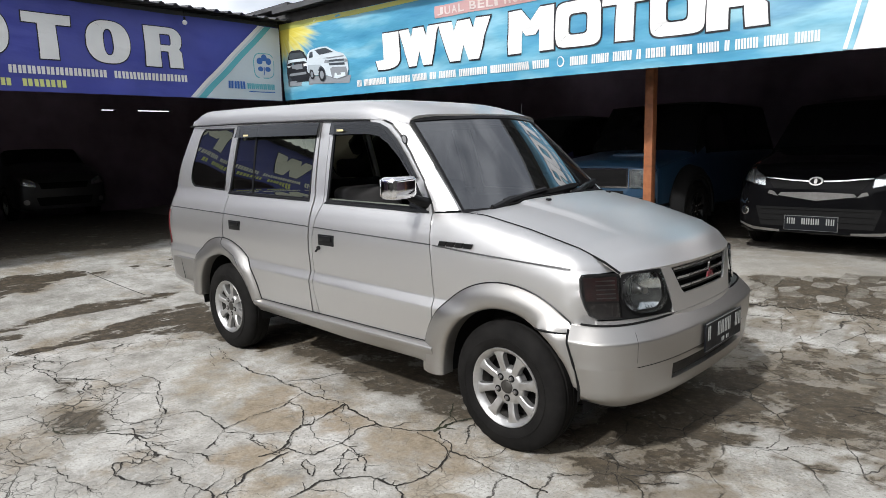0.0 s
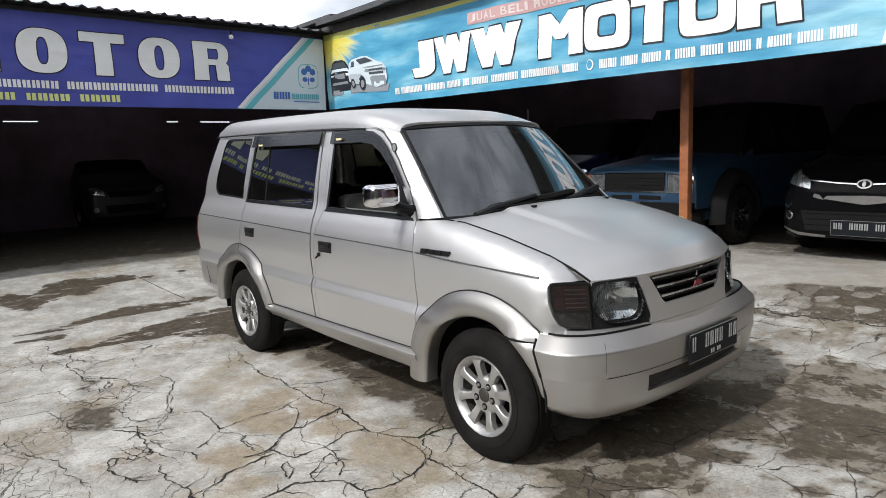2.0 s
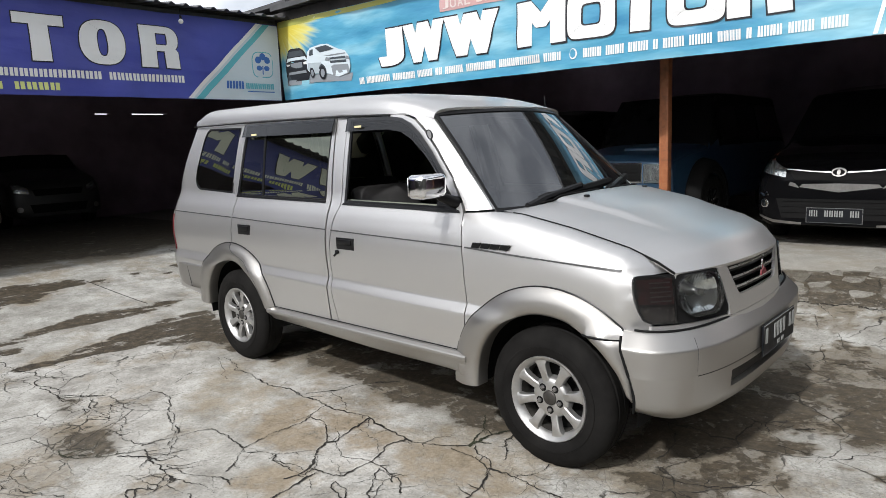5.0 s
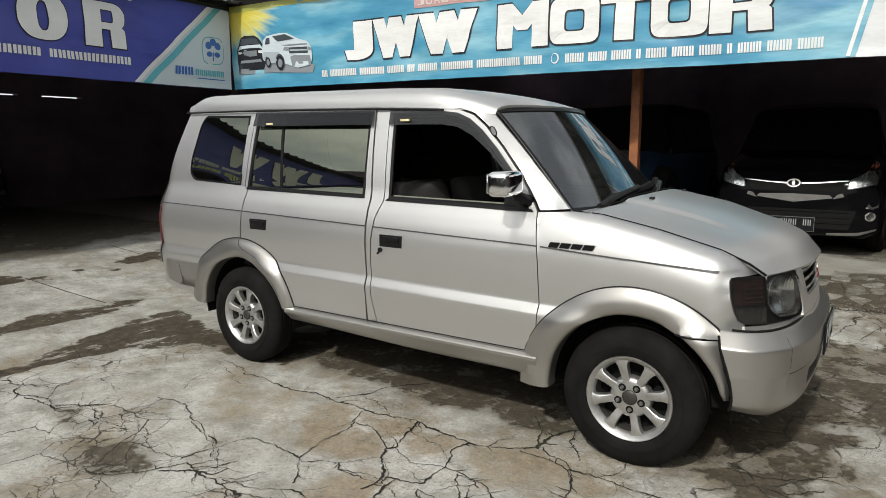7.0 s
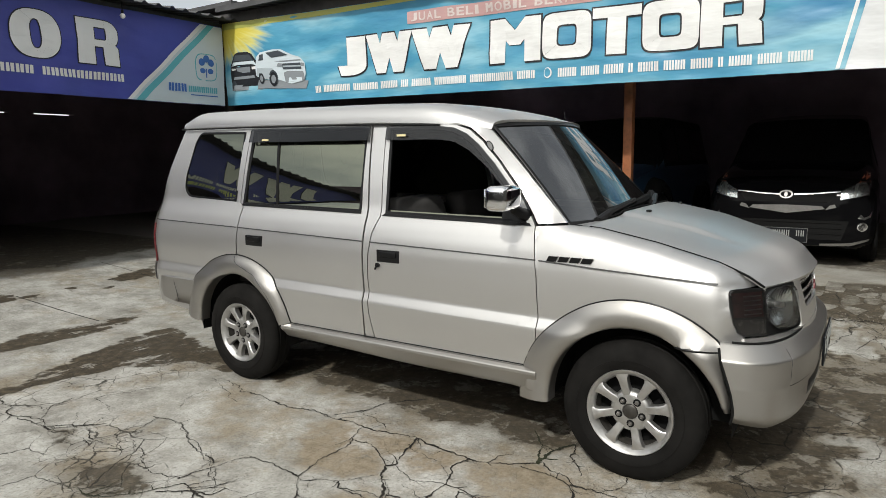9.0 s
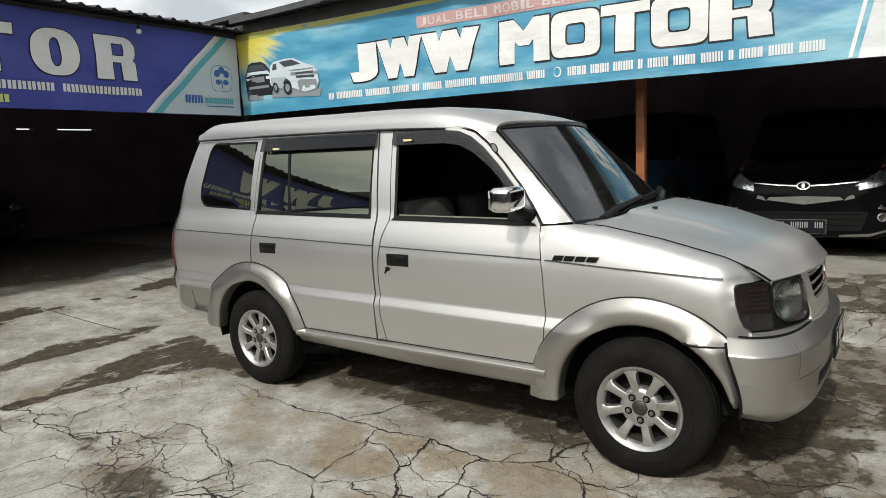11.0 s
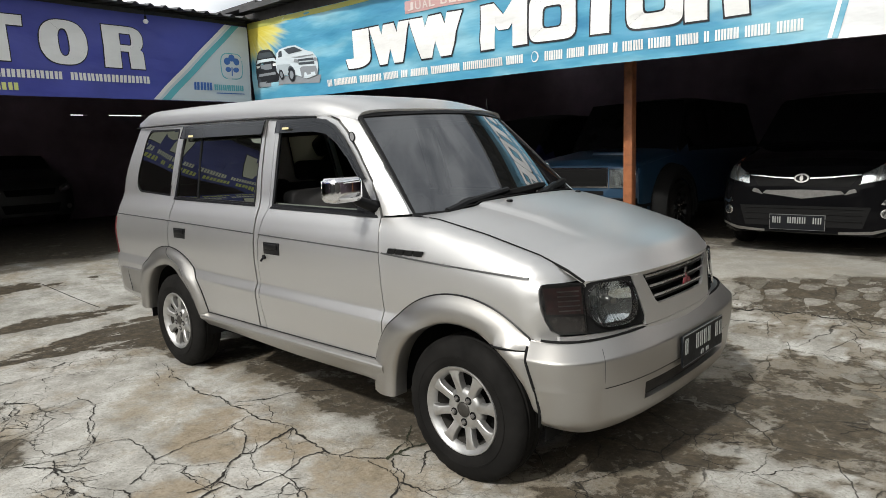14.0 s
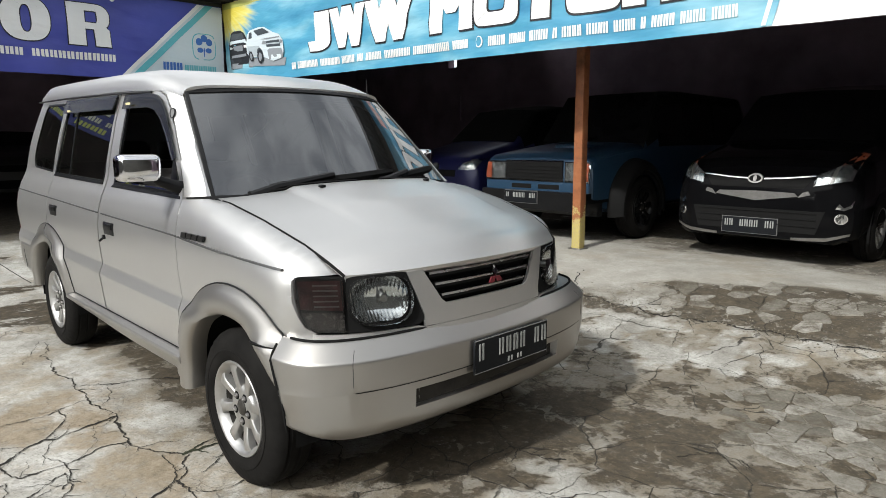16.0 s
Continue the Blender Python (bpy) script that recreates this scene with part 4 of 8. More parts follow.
printed("emblem_field", [shield(0.158, 0.170)], west_map, 0.012, PRINT_PALE, WB, 0.05)
for petal in petals:
    printed("emblem_petal", [petal], west_map, 0.016, PRINT_NAVY, WB, 0.05)
printed("emblem_stem", [[(2.362, 2.60), (2.378, 2.60), (2.378, 2.72), (2.362, 2.72)]], west_map, 0.015, PRINT_NAVY, WB, 0.5)
printed("brand_line", bars((3,), 1.77, 2.05, 2.385, 2.49), west_map, 0.016, PRINT_NAVY, WB, 0.5)
printed("brand_line", bars((7,), 2.07, 2.54, 2.39, 2.47), west_map, 0.016, PRINT_TEAL, WB, 0.5)
printed("brand_rule", [[(2.10, 2.345), (2.54, 2.345), (2.54, 2.358), (2.10, 2.358)]], west_map, 0.016, PRINT_NAVY, WB, 0.5)

# Light blue banner on the north shed.
NB = thing("light_blue_banner", pose(0, 0, 0), "light blue shop banner with white outlined lettering under the eave", "banner")
sheet("cloth", -4.40, 3.12, 2.24, 3.36, north_map, BANNER_CYAN, NB)
SLOTS = (("J", -2.33, -1.90), ("W", -1.89, -1.20), ("W", -1.21, -0.44), ("M", -0.19, 0.41), ("O", 0.43, 0.95), ("T", 0.96, 1.44), ("O", 1.45, 1.97), ("R", 1.98, 2.51))
for ch, a, b in SLOTS:
    if ch in "OTR":
        block(ch, a, b, 2.520, 2.978, 0.016, north_map, 0.006, PRINT_BLACK, NB, "letter_edge", True)
        block(ch, a, b, 2.520, 2.978, 0.0, north_map, 0.011, PRINT_WHITE, NB, "letter", True)
        continue
    glyph(ch, a - 0.018, b + 0.018, 2.502, 2.996, 0.108, north_map, 0.006, PRINT_BLACK, NB, "letter_edge")
    glyph(ch, a, b, 2.520, 2.978, 0.105, north_map, 0.011, PRINT_WHITE, NB)
printed("address_line", bars((2, 8, 7, 5, 2, 5, 8, 10, 4), -2.74, 0.35, 2.340, 2.425), north_map, 0.008, PRINT_WHITE, NB, 0.5)
printed("phone_line", bars((4, 4, 4, 1, 4, 4, 4, 1, 4, 4, 4), 0.60, 2.92, 2.335, 2.425), north_map, 0.008, PRINT_WHITE, NB, 0.5)
printed("telephone_mark", [disc(0.49, 2.385, 0.045, 0.055, 14)], north_map, 0.008, PRINT_WHITE, NB, 0.5)
printed("telephone_mark", [disc(0.485, 2.387, 0.034, 0.044, 14)], north_map, 0.010, BANNER_CYAN, NB, 0.5)
printed("olive_border", [[(-4.38, 3.27), (-0.3, 3.315), (-0.3, 3.355), (-4.38, 3.355)]], north_map, 0.004, PRINT_OLIVE, NB)
printed("red_strip", [[(-1.27, 3.05), (1.05, 3.05), (1.05, 3.19), (-1.27, 3.19)]], north_map, 0.006, PRINT_RED, NB)
u = -1.22
for word in ("JUAL", "BELI", "MOBIL", "BEKAS"):
    for ch in word:
        w = 0.045 if ch == "I" else 0.088
        glyph(ch, u, u + w, 3.075, 3.168, 0.02, north_map, 0.011, PRINT_BLUSH, NB)
        u += w + 0.022
    u += 0.07

def flat(name, u, z, size, outline, lift, mat):
    printed("printed_" + name, [[(u + size * a, z + size * b) for a, b in outline]], north_map, lift, mat, NB, 0.5)


def printed_wagon(u, z, size):
    """The picture of a dark wagon seen from its front: flat shapes."""
    flat("shadow", u, z, size, [(-0.62, -0.04), (0.70, -0.06), (0.70, 0.10), (-0.62, 0.12)], 0.006, PRINT_GREY)
    flat("wagon_body", u, z, size, [(-0.62, 0.40), (-0.60, 0.68), (-0.52, 0.82), (-0.40, 1.02), (-0.25, 1.07), (0.16, 1.06), (0.34, 0.98), (0.52, 0.78), (0.58, 0.58), (0.60, 0.24), (0.50, 0.06), (-0.50, 0.06), (-0.60, 0.20)], 0.008, PRINT_BLACK)
    flat("wagon_screen", u, z, size, [(-0.46, 0.82), (-0.36, 0.99), (0.24, 0.98), (0.42, 0.80)], 0.011, PRINT_GLASS)
    flat("wagon_bonnet", u, z, size, [(-0.55, 0.66), (-0.46, 0.79), (0.44, 0.78), (0.54, 0.64), (0.36, 0.69), (-0.30, 0.70)], 0.012, PRINT_PALE)
    flat("wagon_grille", u, z, size, [(-0.30, 0.46), (-0.34, 0.62), (0.28, 0.62), (0.26, 0.46)], 0.012, PRINT_GREY)
    flat("wagon_lamp", u, z, size, [(-0.56, 0.52), (-0.56, 0.62), (-0.38, 0.60), (-0.38, 0.54)], 0.013, PRINT_WHITE)
    flat("wagon_lamp", u, z, size, [(0.34, 0.54), (0.34, 0.61), (0.52, 0.62), (0.52, 0.53)], 0.013, PRINT_WHITE)
    flat("wagon_guard", u, z, size, [(-0.50, 0.28), (-0.46, 0.36), (0.42, 0.36), (0.46, 0.28)], 0.013, PRINT_GREY)
    flat("wagon_tyre", u, z, size, disc(-0.50, 0.10, 0.10, 0.16, 14), 0.009, PRINT_GLASS)


def printed_pickup(u, z, size):
    """The picture of a white pickup seen from its front corner: flat shapes."""
    flat("shadow", u, z, size, [(-0.95, 0.02), (0.95, -0.08), (1.06, 0.14), (-0.9, 0.26)], 0.007, PRINT_GREY)
    flat("pickup_body", u, z, size, [(-0.96, 0.62), (-0.90, 0.93), (-0.75, 1.04), (-0.22, 1.08), (0.10, 1.06), (0.55, 0.87), (0.84, 0.79), (0.98, 0.62), (1.0, 0.34), (0.92, 0.14), (0.43, 0.08), (-0.06, 0.22), (-0.80, 0.28), (-0.94, 0.39)], 0.016, PRINT_PALE)
    flat("pickup_flank", u, z, size, [(-0.93, 0.40), (-0.90, 0.60), (-0.30, 0.56), (-0.12, 0.40), (-0.20, 0.26), (-0.80, 0.30)], 0.018, PRINT_MIST)
    flat("pickup_screen", u, z, size, [(-0.51, 1.01), (0.02, 1.035), (0.39, 0.88), (-0.29, 0.85)], 0.019, PRINT_GLASS)
    flat("pickup_window", u, z, size, [(-0.82, 0.80), (-0.78, 0.97), (-0.62, 0.99), (-0.48, 0.82)], 0.019, PRINT_GLASS)
    flat("pickup_bonnet_edge", u, z, size, [(-0.20, 0.74), (0.20, 0.70), (0.86, 0.70), (0.86, 0.73), (0.20, 0.74)], 0.019, PRINT_GREY)
    flat("pickup_grille", u, z, size, [(0.14, 0.50), (0.12, 0.66), (0.84, 0.64), (0.86, 0.46)], 0.019, PRINT_GLASS)
    flat("pickup_grille_bar", u, z, size, [(0.16, 0.56), (0.16, 0.60), (0.84, 0.57), (0.84, 0.53)], 0.021, PRINT_MIST)
    flat("pickup_lamp", u, z, size, [(-0.10, 0.60), (-0.04, 0.69), (0.12, 0.66), (0.12, 0.58)], 0.020, PRINT_GREY)
    flat("pickup_lamp", u, z, size, [(0.86, 0.54), (0.86, 0.64), (0.97, 0.62), (0.97, 0.54)], 0.020, PRINT_GREY)
    flat("pickup_bumper", u, z, size, [(0.20, 0.14), (0.16, 0.40), (0.30, 0.44), (0.92, 0.40), (0.96, 0.20), (0.90, 0.14)], 0.019, PRINT_GREY)
    flat("pickup_guard", u, z, size, [(0.32, 0.14), (0.36, 0.26), (0.84, 0.24), (0.86, 0.14)], 0.021, PRINT_PALE)
    for a, b, ru, rz in ((-0.74, 0.29, 0.09, 0.15), (-0.28, 0.25, 0.15, 0.20)):
        flat("pickup_arch", u, z, size, disc(a, b + 0.03, ru * 1.18, rz * 1.15), 0.020, PRINT_GLASS)
        flat("tyre", u, z, size, disc(a, b, ru, rz), 0.022, PRINT_BLACK)
        flat("rim", u, z, size, disc(a, b, ru * 0.62, rz * 0.62, 14), 0.024, PRINT_GREY)


printed_wagon(-4.00, 2.46, 0.46)
printed_pickup(-3.33, 2.44, 0.46)
# The white banner that follows it, with two slanted bands between.
WH = thing("white_banner", pose(0, 0, 0), "white shop banner with faded red writing under the eave", "banner")
sheet("cloth", 3.12, 8.6, 2.24, 3.36, north_map, BANNER_WHITE, WH)
printed("blue_edge", [[(3.105, 2.245), (3.155, 2.245), (3.395, 3.355), (3.105, 3.355)]], north_map, 0.006, BANNER_CYAN, WH)
printed("slanted_stripe", [[(3.085, 2.25), (3.115, 2.25), (3.345, 3.35), (3.315, 3.35)]], north_map, 0.010, PRINT_WHITE, WH)
printed("faded_line", bars((4, 7), 3.50, 6.2, 2.56, 2.82), north_map, 0.008, PRINT_FADED, WH, 0.5)

# ---- the silver minivan ----
VAN = thing("minivan", pose(0, 0.02, 0), "silver minivan with dark windows and alloy wheels parked on the yard", "car")
ZK = (0.28, 0.42, 0.55, 0.60, 0.655, 0.712, 0.76, 0.85, 0.95, 1.03, 1.10, 1.16, 1.20, 1.25, 1.30, 1.35, 1.40, 1.45, 1.50, 1.55, 1.60, 1.64, 1.70, 1.74)
WK = (0.785, 0.810, 0.827, 0.833, 0.838, 0.816, 0.820, 0.826, 0.824, 0.811, 0.790, 0.762, 0.746, 0.7355, 0.7245, 0.712, 0.699, 0.685, 0.6705, 0.655, 0.639, 0.6255, 0.604, 0.590)
SEAM_X, SEAM_Z, SEAM_W = (2.05, 2.39, 2.65, 2.91, 3.02, 3.085), (1.168, 1.140, 1.086, 1.014, 0.962, 0.912), (0.735, 0.705, 0.692, 0.672, 0.650, 0.620)


def base_width(z):
    return sum(interp(z + d, ZK, WK) for d in (-0.006, -0.003, 0, 0.003, 0.006)) / 5


def crease_rise(x):
    """The crease along the doors climbs a little towards the rear."""
    return 0.027 - 0.0138 * x


def half_width(x, z):
    """Half the body's width at a place along it and a height."""
    taper = 0.028 * ease(x, 2.25, 3.05) + 0.007 * ease(-x, 0.2, 0.85)
    b = base_width(z - crease_rise(x) * (1 - ease(z, 0.80, 0.95)) * ease(z, 0.50, 0.60)) - taper - (0.016 if x > 1.15 else 0.005) * min(1.5, abs((x - 1.15) / 1.2)) ** 2 * ease(z, 0.9, 1.2) * (1 if x < 2.0 else 0) + 0.006
    if x > 2.08:
        zt, ws = interp(x, SEAM_X, SEAM_Z), interp(x, SEAM_X, SEAM_W)
        zb = zt - 0.15
        if z > zb:
            e = min(1.0, (z - zb) / (zt - zb))
            b += (ws + (base_width(zb) - taper - ws) * math.sqrt(max(0.0, 1 - e * e)) - b) * ease(x, 2.08, 2.34)
    if x > 2.9:
        b -= 5.6 * (x - 2.9) ** 2
    if x < -0.86:
        q = min(1.0, (-0.86 - x) / 0.102)
        b -= 0.06 * (1 - math.sqrt(max(0.0, 1 - q * q)))
    return b


def skin(name, outline, s, mat, parent=VAN, off=0.0, step=0.022, flange=0.02, label="", width=half_width):
    """A body panel: an outline in (x, z) laid on the body's side s, with an edge that turns inwards."""
    bm = bmesh.new()
    f = bm.faces.new([bm.verts.new((x, 0, z)) for x, z in outline])
    f.normal_update()
    xs, zs = [p[0] for p in outline], [p[1] for p in outline]
    cut_grid(bm, step, min(xs), max(xs), min(zs), max(zs))
    for z in (0.649, 0.661, 0.706, 0.718):
        if step < 0.04 and min(zs) < z < max(zs):
            bmesh.ops.bisect_plane(bm, geom=bm.verts[:] + bm.edges[:] + bm.faces[:], plane_co=(0, 0, z + crease_rise(0)), plane_no=(-crease_rise(1) + crease_rise(0), 0, 1))
    bmesh.ops.triangulate(bm, faces=[f for f in bm.faces if len(f.verts) > 4])
    for v in bm.verts:
        v.co.y = s * (width(v.co.x, v.co.z) + off)
    if name == "fender":
        free = [v for v in bm.verts if v.co.z > 0.78 and not v.is_boundary]
        for _ in range(14):
            mean = [sum(e.other_vert(v).co.y for e in v.link_edges) / len(v.link_edges) for v in free]
            for v, y in zip(free, mean):
                v.co.y += 0.6 * (y - v.co.y) * ease(interp(v.co.x, SEAM_X, SEAM_Z) - v.co.z, 0.045, 0.10)
    bm.normal_update()
    if sum(f.normal.y * f.calc_area() for f in bm.faces) * s < 0:
        bmesh.ops.reverse_faces(bm, faces=bm.faces[:])
    if flange:
        rim = [e for e in bm.edges if len(e.link_faces) == 1]
        got = bmesh.ops.extrude_edge_only(bm, edges=rim)
        for v in got["geom"]:
            if isinstance(v, bmesh.types.BMVert):
                v.co.y -= s * flange
    return part(name, bm, mat, parent, label, 35)


def arc(cx, cz, r, a0, a1, n):
    return [(cx + r * math.cos(radians(a0 + (a1 - a0) * k / n)), cz + r * math.sin(radians(a0 + (a1 - a0) * k / n))) for k in range(n + 1)]


def area(poly):
    return sum(a[0] * b[1] - b[0] * a[1] for a, b in zip(poly, poly[1:] + poly[:1])) / 2


def ringed(outer, hole):
    """An outline with a hole, joined by a hair-wide slit between their two nearest corners."""
    outer, hole = (outer if area(outer) > 0 else outer[::-1]), (hole if area(hole) < 0 else hole[::-1])
    _, i, k = min((math.dist(a, b), i, k) for i, a in enumerate(outer) for k, b in enumerate(hole))
    outer, hole = outer[i:] + outer[:i], hole[k:] + hole[:k]
    (a, b), (c, d) = outer[0], hole[0]
    nx, nz = (d - b), -(c - a)
    ln = math.hypot(nx, nz) / 0.0012
    return outer + [(a - nx / ln, b - nz / ln), (c - nx / ln, d - nz / ln)] + hole[1:][::1] + [hole[0]]


Q_WIN = [(-0.105, 1.655), (-0.55, 1.672), (-0.605, 1.655), (-0.635, 1.60), (-0.675, 1.36), (-0.668, 1.27), (-0.62, 1.222), (-0.54, 1.208), (-0.088, 1.195)]
R_WIN = [(-0.018, 1.182), (1.000, 1.168), (0.962, 1.645), (-0.030, 1.660)]
F_WIN = [(1.178, 1.162), (2.045, 1.150), (1.93, 1.292), (1.80, 1.430), (1.69, 1.528), (1.61, 1.580), (1.54, 1.607), (1.44, 1.622), (1.128, 1.628)]


def rounded_corners(poly, r):
    """Each corner replaced by a short curve of about radius r."""
    out = []
    for a, p, b in zip(poly[-1:] + poly[:-1], poly, poly[1:] + poly[:1]):
        a, p, b = Vector(a), Vector(p), Vector(b)
        ra, rb = min(r, 0.45 * (a - p).length), min(r, 0.45 * (b - p).length)
        e, g = p + (a - p).normalized() * ra, p + (b - p).normalized() * rb
        out += [tuple(e.lerp(p, t).lerp(p.lerp(g, t), t)) for t in (0.0, 0.33, 0.67, 1.0)]
    return out


Q_TOP, Q_LOW = Q_WIN[0], Q_WIN[-1]
Q_WIN = [Q_TOP] + rounded_corners(Q_WIN[1:-1], 0.03)[2:-2] + [Q_LOW]
R_ARC = arc(-0.025, 0.325, 0.435, 93, 184, 16)
QUARTER = ([(-0.955, 0.46), (-0.958, 1.05), (-0.938, 1.22), (-0.785, 1.695), (-0.06, 1.682), (-0.062, 1.66)] + Q_WIN + [(-0.05, 1.192), (-0.014, 1.165), (-0.020, 0.98), (-0.022, 0.80)]
           + R_ARC + [(-0.465, 0.40)])
RD_OUT = ([(1.046, 1.150), (1.050, 0.80), (1.050, 0.60), (1.044, 0.455), (0.43, 0.455)] + arc(-0.025, 0.325, 0.46, 18, 88, 14) + [(-0.012, 0.98), (-0.006, 1.165), (-0.045, 1.196), (-0.052, 1.676), (0.984, 1.660)])
FD_OUT = [(1.150, 1.150), (1.115, 1.060), (1.098, 0.93), (1.092, 0.80), (1.100, 0.60), (1.128, 0.452), (2.095, 0.452), (2.125, 0.58), (2.133, 0.70), (2.124, 0.90), (2.092, 1.143), (1.985, 1.298), (1.845, 1.450), (1.735, 1.552), (1.65, 1.612), (1.56, 1.640), (1.45, 1.652), (1.095, 1.658)]
B_PILLAR = [(1.054, 0.455), (1.058, 0.80), (1.055, 1.150), (0.992, 1.666), (1.088, 1.662), (1.141, 1.150), (1.106, 1.060), (1.089, 0.93), (1.084, 0.80), (1.092, 0.60), (1.118, 0.455)]
FENDER = ([(2.100, 0.452), (2.130, 0.58), (2.138, 0.70), (2.129, 0.90), (2.098, 1.140), (2.25, 1.148)] + [(x, interp(x, SEAM_X, SEAM_Z) - 0.002) for x in (2.32, 2.39, 2.48, 2.57, 2.65, 2.73, 2.82, 2.91, 2.965, 3.02, 3.05, 3.072)]
          + [(3.06, 0.915), (3.02, 0.914), (2.985, 0.915), (2.968, 0.912), (2.963, 0.90), (2.971, 0.84), (2.987, 0.768), (3.002, 0.733), (3.024, 0.713), (3.024, 0.664), (2.96, 0.664)] + arc(2.585, 0.325, 0.42, 52, 178, 18) + [(2.158, 0.335)])
A_PILLAR = [(2.108, 1.150), (2.0, 1.302), (1.858, 1.454), (1.748, 1.558), (1.66, 1.622), (1.57, 1.650), (1.45, 1.654), (1.44, 1.660), (1.60, 1.646), (1.68, 1.632), (1.76, 1.608), (1.90, 1.482), (2.08, 1.312), (2.235, 1.158)]


def pillar_width(x, z):
    """The windscreen pillar leans in more than the doors do towards its front edge."""
    edge = interp(z, (1.158, 1.312, 1.482, 1.618, 1.668), (2.235, 2.08, 1.90, 1.76, 1.70))
    return half_width(min(x, 2.05), z) - 0.045 * (1 - ease(edge - x, 0.0, 0.11)) ** 2 + 0.003


def line_z(x):
    return interp(x, (-0.94, 0.0, 1.0, 2.1, 2.96), (1.052, 1.035, 1.010, 0.985, 0.935))


for s in (-1, 1):
    q = skin("quarter_panel", QUARTER, s, SILVER)
    skin("quarter_window", [(x, z) for x, z in Q_WIN], s, TINTED, VAN, -0.004, 0.03, 0.0, "dark tinted quarter window")
    skin("rear_pillar", [(-0.098, 1.196), (-0.053, 1.194), (-0.059, 1.679), (-0.114, 1.668)], s, SILVER, VAN, -0.002)
    rd = skin("rear_door", ringed(RD_OUT, R_WIN), s, SILVER)
    skin("window", R_WIN, s, TINTED, rd, -0.010, 0.03, 0.0, "dark tinted window glass")
    skin("window_bar", [(0.285, 1.18), (0.305, 1.18), (0.222, 1.655), (0.202, 1.655)], s, BLACK_TRIM, rd, -0.004, 0.3, 0.01)
    skin("window_strip", [(-0.02, 1.174), (1.004, 1.159), (1.002, 1.172), (-0.02, 1.187)], s, BLACK_TRIM, rd, 0.005, 0.2, 0.012)
    fd = skin("front_door", ringed(FD_OUT, F_WIN), s, SILVER)
    if s > 0:
        skin("window", F_WIN, s, TINTED, fd, -0.010, 0.08, 0.0, "dark tinted window glass")
    else:
        skin("window", [(1.18, 1.150), (2.04, 1.140), (2.03, 1.172), (1.18, 1.184)], s, TINTED, fd, -0.012, 0.2, 0.004, "door window wound down to its top edge")
    skin("window_strip", [(1.16, 1.153), (2.075, 1.140), (2.06, 1.153), (1.176, 1.166)], s, BLACK_TRIM, fd, 0.005, 0.2, 0.012)
    skin("mirror_triangle", [(1.905, 1.157), (2.05, 1.150), (1.90, 1.325)], s, BLACK_TRIM, fd, 0.003, 0.1, 0.012)
    skin("pillar", B_PILLAR, s, SILVER, VAN, -0.003)
    skin("fender", FENDER, s, SILVER, VAN, 0.0, 0.018)
    skin("windscreen_pillar", A_PILLAR, s, SILVER, VAN, 0.0, 0.035, 0.02, "", pillar_width)
    # black seals round the glass
    for own, ring, inset in ((VAN, Q_WIN, 0.012), (rd, R_WIN, 0.010), (fd, F_WIN, 0.010)):
        cx, cz = sum(p[0] for p in ring) / len(ring), sum(p[1] for p in ring) / len(ring)
        inner = [(x + (cx - x) * 0.035, z + (cz - z) * 0.055) for x, z in ring]
        bm = bmesh.new()
        n = len(ring)
        vo = [[bm.verts.new((x, s * (half_width(x, z) + o), z)) for x, z in pts] for pts, o in ((ring, 0.002), (inner, 0.001), (inner, -0.010))]
        for a, b in zip(vo, vo[1:]):
            for k in range(n):
                bm.faces.new((a[k], a[(k + 1) % n], b[(k + 1) % n], b[k]))
        bmesh.ops.recalc_face_normals(bm, faces=bm.faces[:])
        part("seal", bm, BLACK_TRIM, own)
    # thin moulding line along the side, one piece a panel
    for own, a, b in ((q, -0.925, -0.024), (rd, -0.008, 1.046), (fd, 1.104, 2.118), (VAN, 2.136, 2.925)):
        xs = np.linspace(a, b, 14)
        skin("moulding", [(x, line_z(x) - 0.0032) for x in xs] + [(x, line_z(x) + 0.0032) for x in xs[::-1]], s, MOULDING, own, 0.005, 0.05, 0.008)
    # handles
    for own, x, z in ((rd, 0.153, 0.958), (fd, 1.237, 0.936)):
        bm = bmesh.new()
        w = half_width(x, z)
        box(bm, x - 0.078, x + 0.078, min(s * (w - 0.015), s * (w + 0.003)), max(s * (w - 0.015), s * (w + 0.003)), z - 0.034, z + 0.034, 0.004, 2)
        h = part("handle_bezel", bm, BLACK_TRIM, own, "black recessed door handle")
        bm = bmesh.new()
        box(bm, x - 0.060, x + 0.060, min(s * (w - 0.004), s * (w + 0.011)), max(s * (w - 0.004), s * (w + 0.011)), z - 0.004, z + 0.026, 0.005, 2)
        part("grip", bm, BLACK_TRIM, h)
    if s < 0:
        bm = bmesh.new()
        tube(bm, [(1.168, s * half_width(1.168, 0.885), 0.885), (1.168, s * (half_width(1.168, 0.885) + 0.012), 0.885)], 0.013, 12)
        tube(bm, [(1.168, s * (half_width(1.168, 0.885) + 0.008), 0.882), (1.168, s * (half_width(1.168, 0.885) + 0.03), 0.865)], 0.006, 6)
        part("key_lock", bm, BLACK_TRIM, fd)
        # plain slanted bars in place of the model badge
        for k in range(4):
            bm = bmesh.new()
            x, z = 2.176 + 0.056 * k, line_z(2.2) + 0.004
            w = half_width(x, z)
            box(bm, x, x + 0.046, s * (w - 0.006), s * (w + 0.006), z + 0.002, z + 0.026)
            for v in bm.verts:
                v.co.x += 0.5 * (v.co.z - z)
            part("badge_bar", bm, BLACK_TRIM, VAN, "dark plain badge bar" if k == 0 else "", 0)
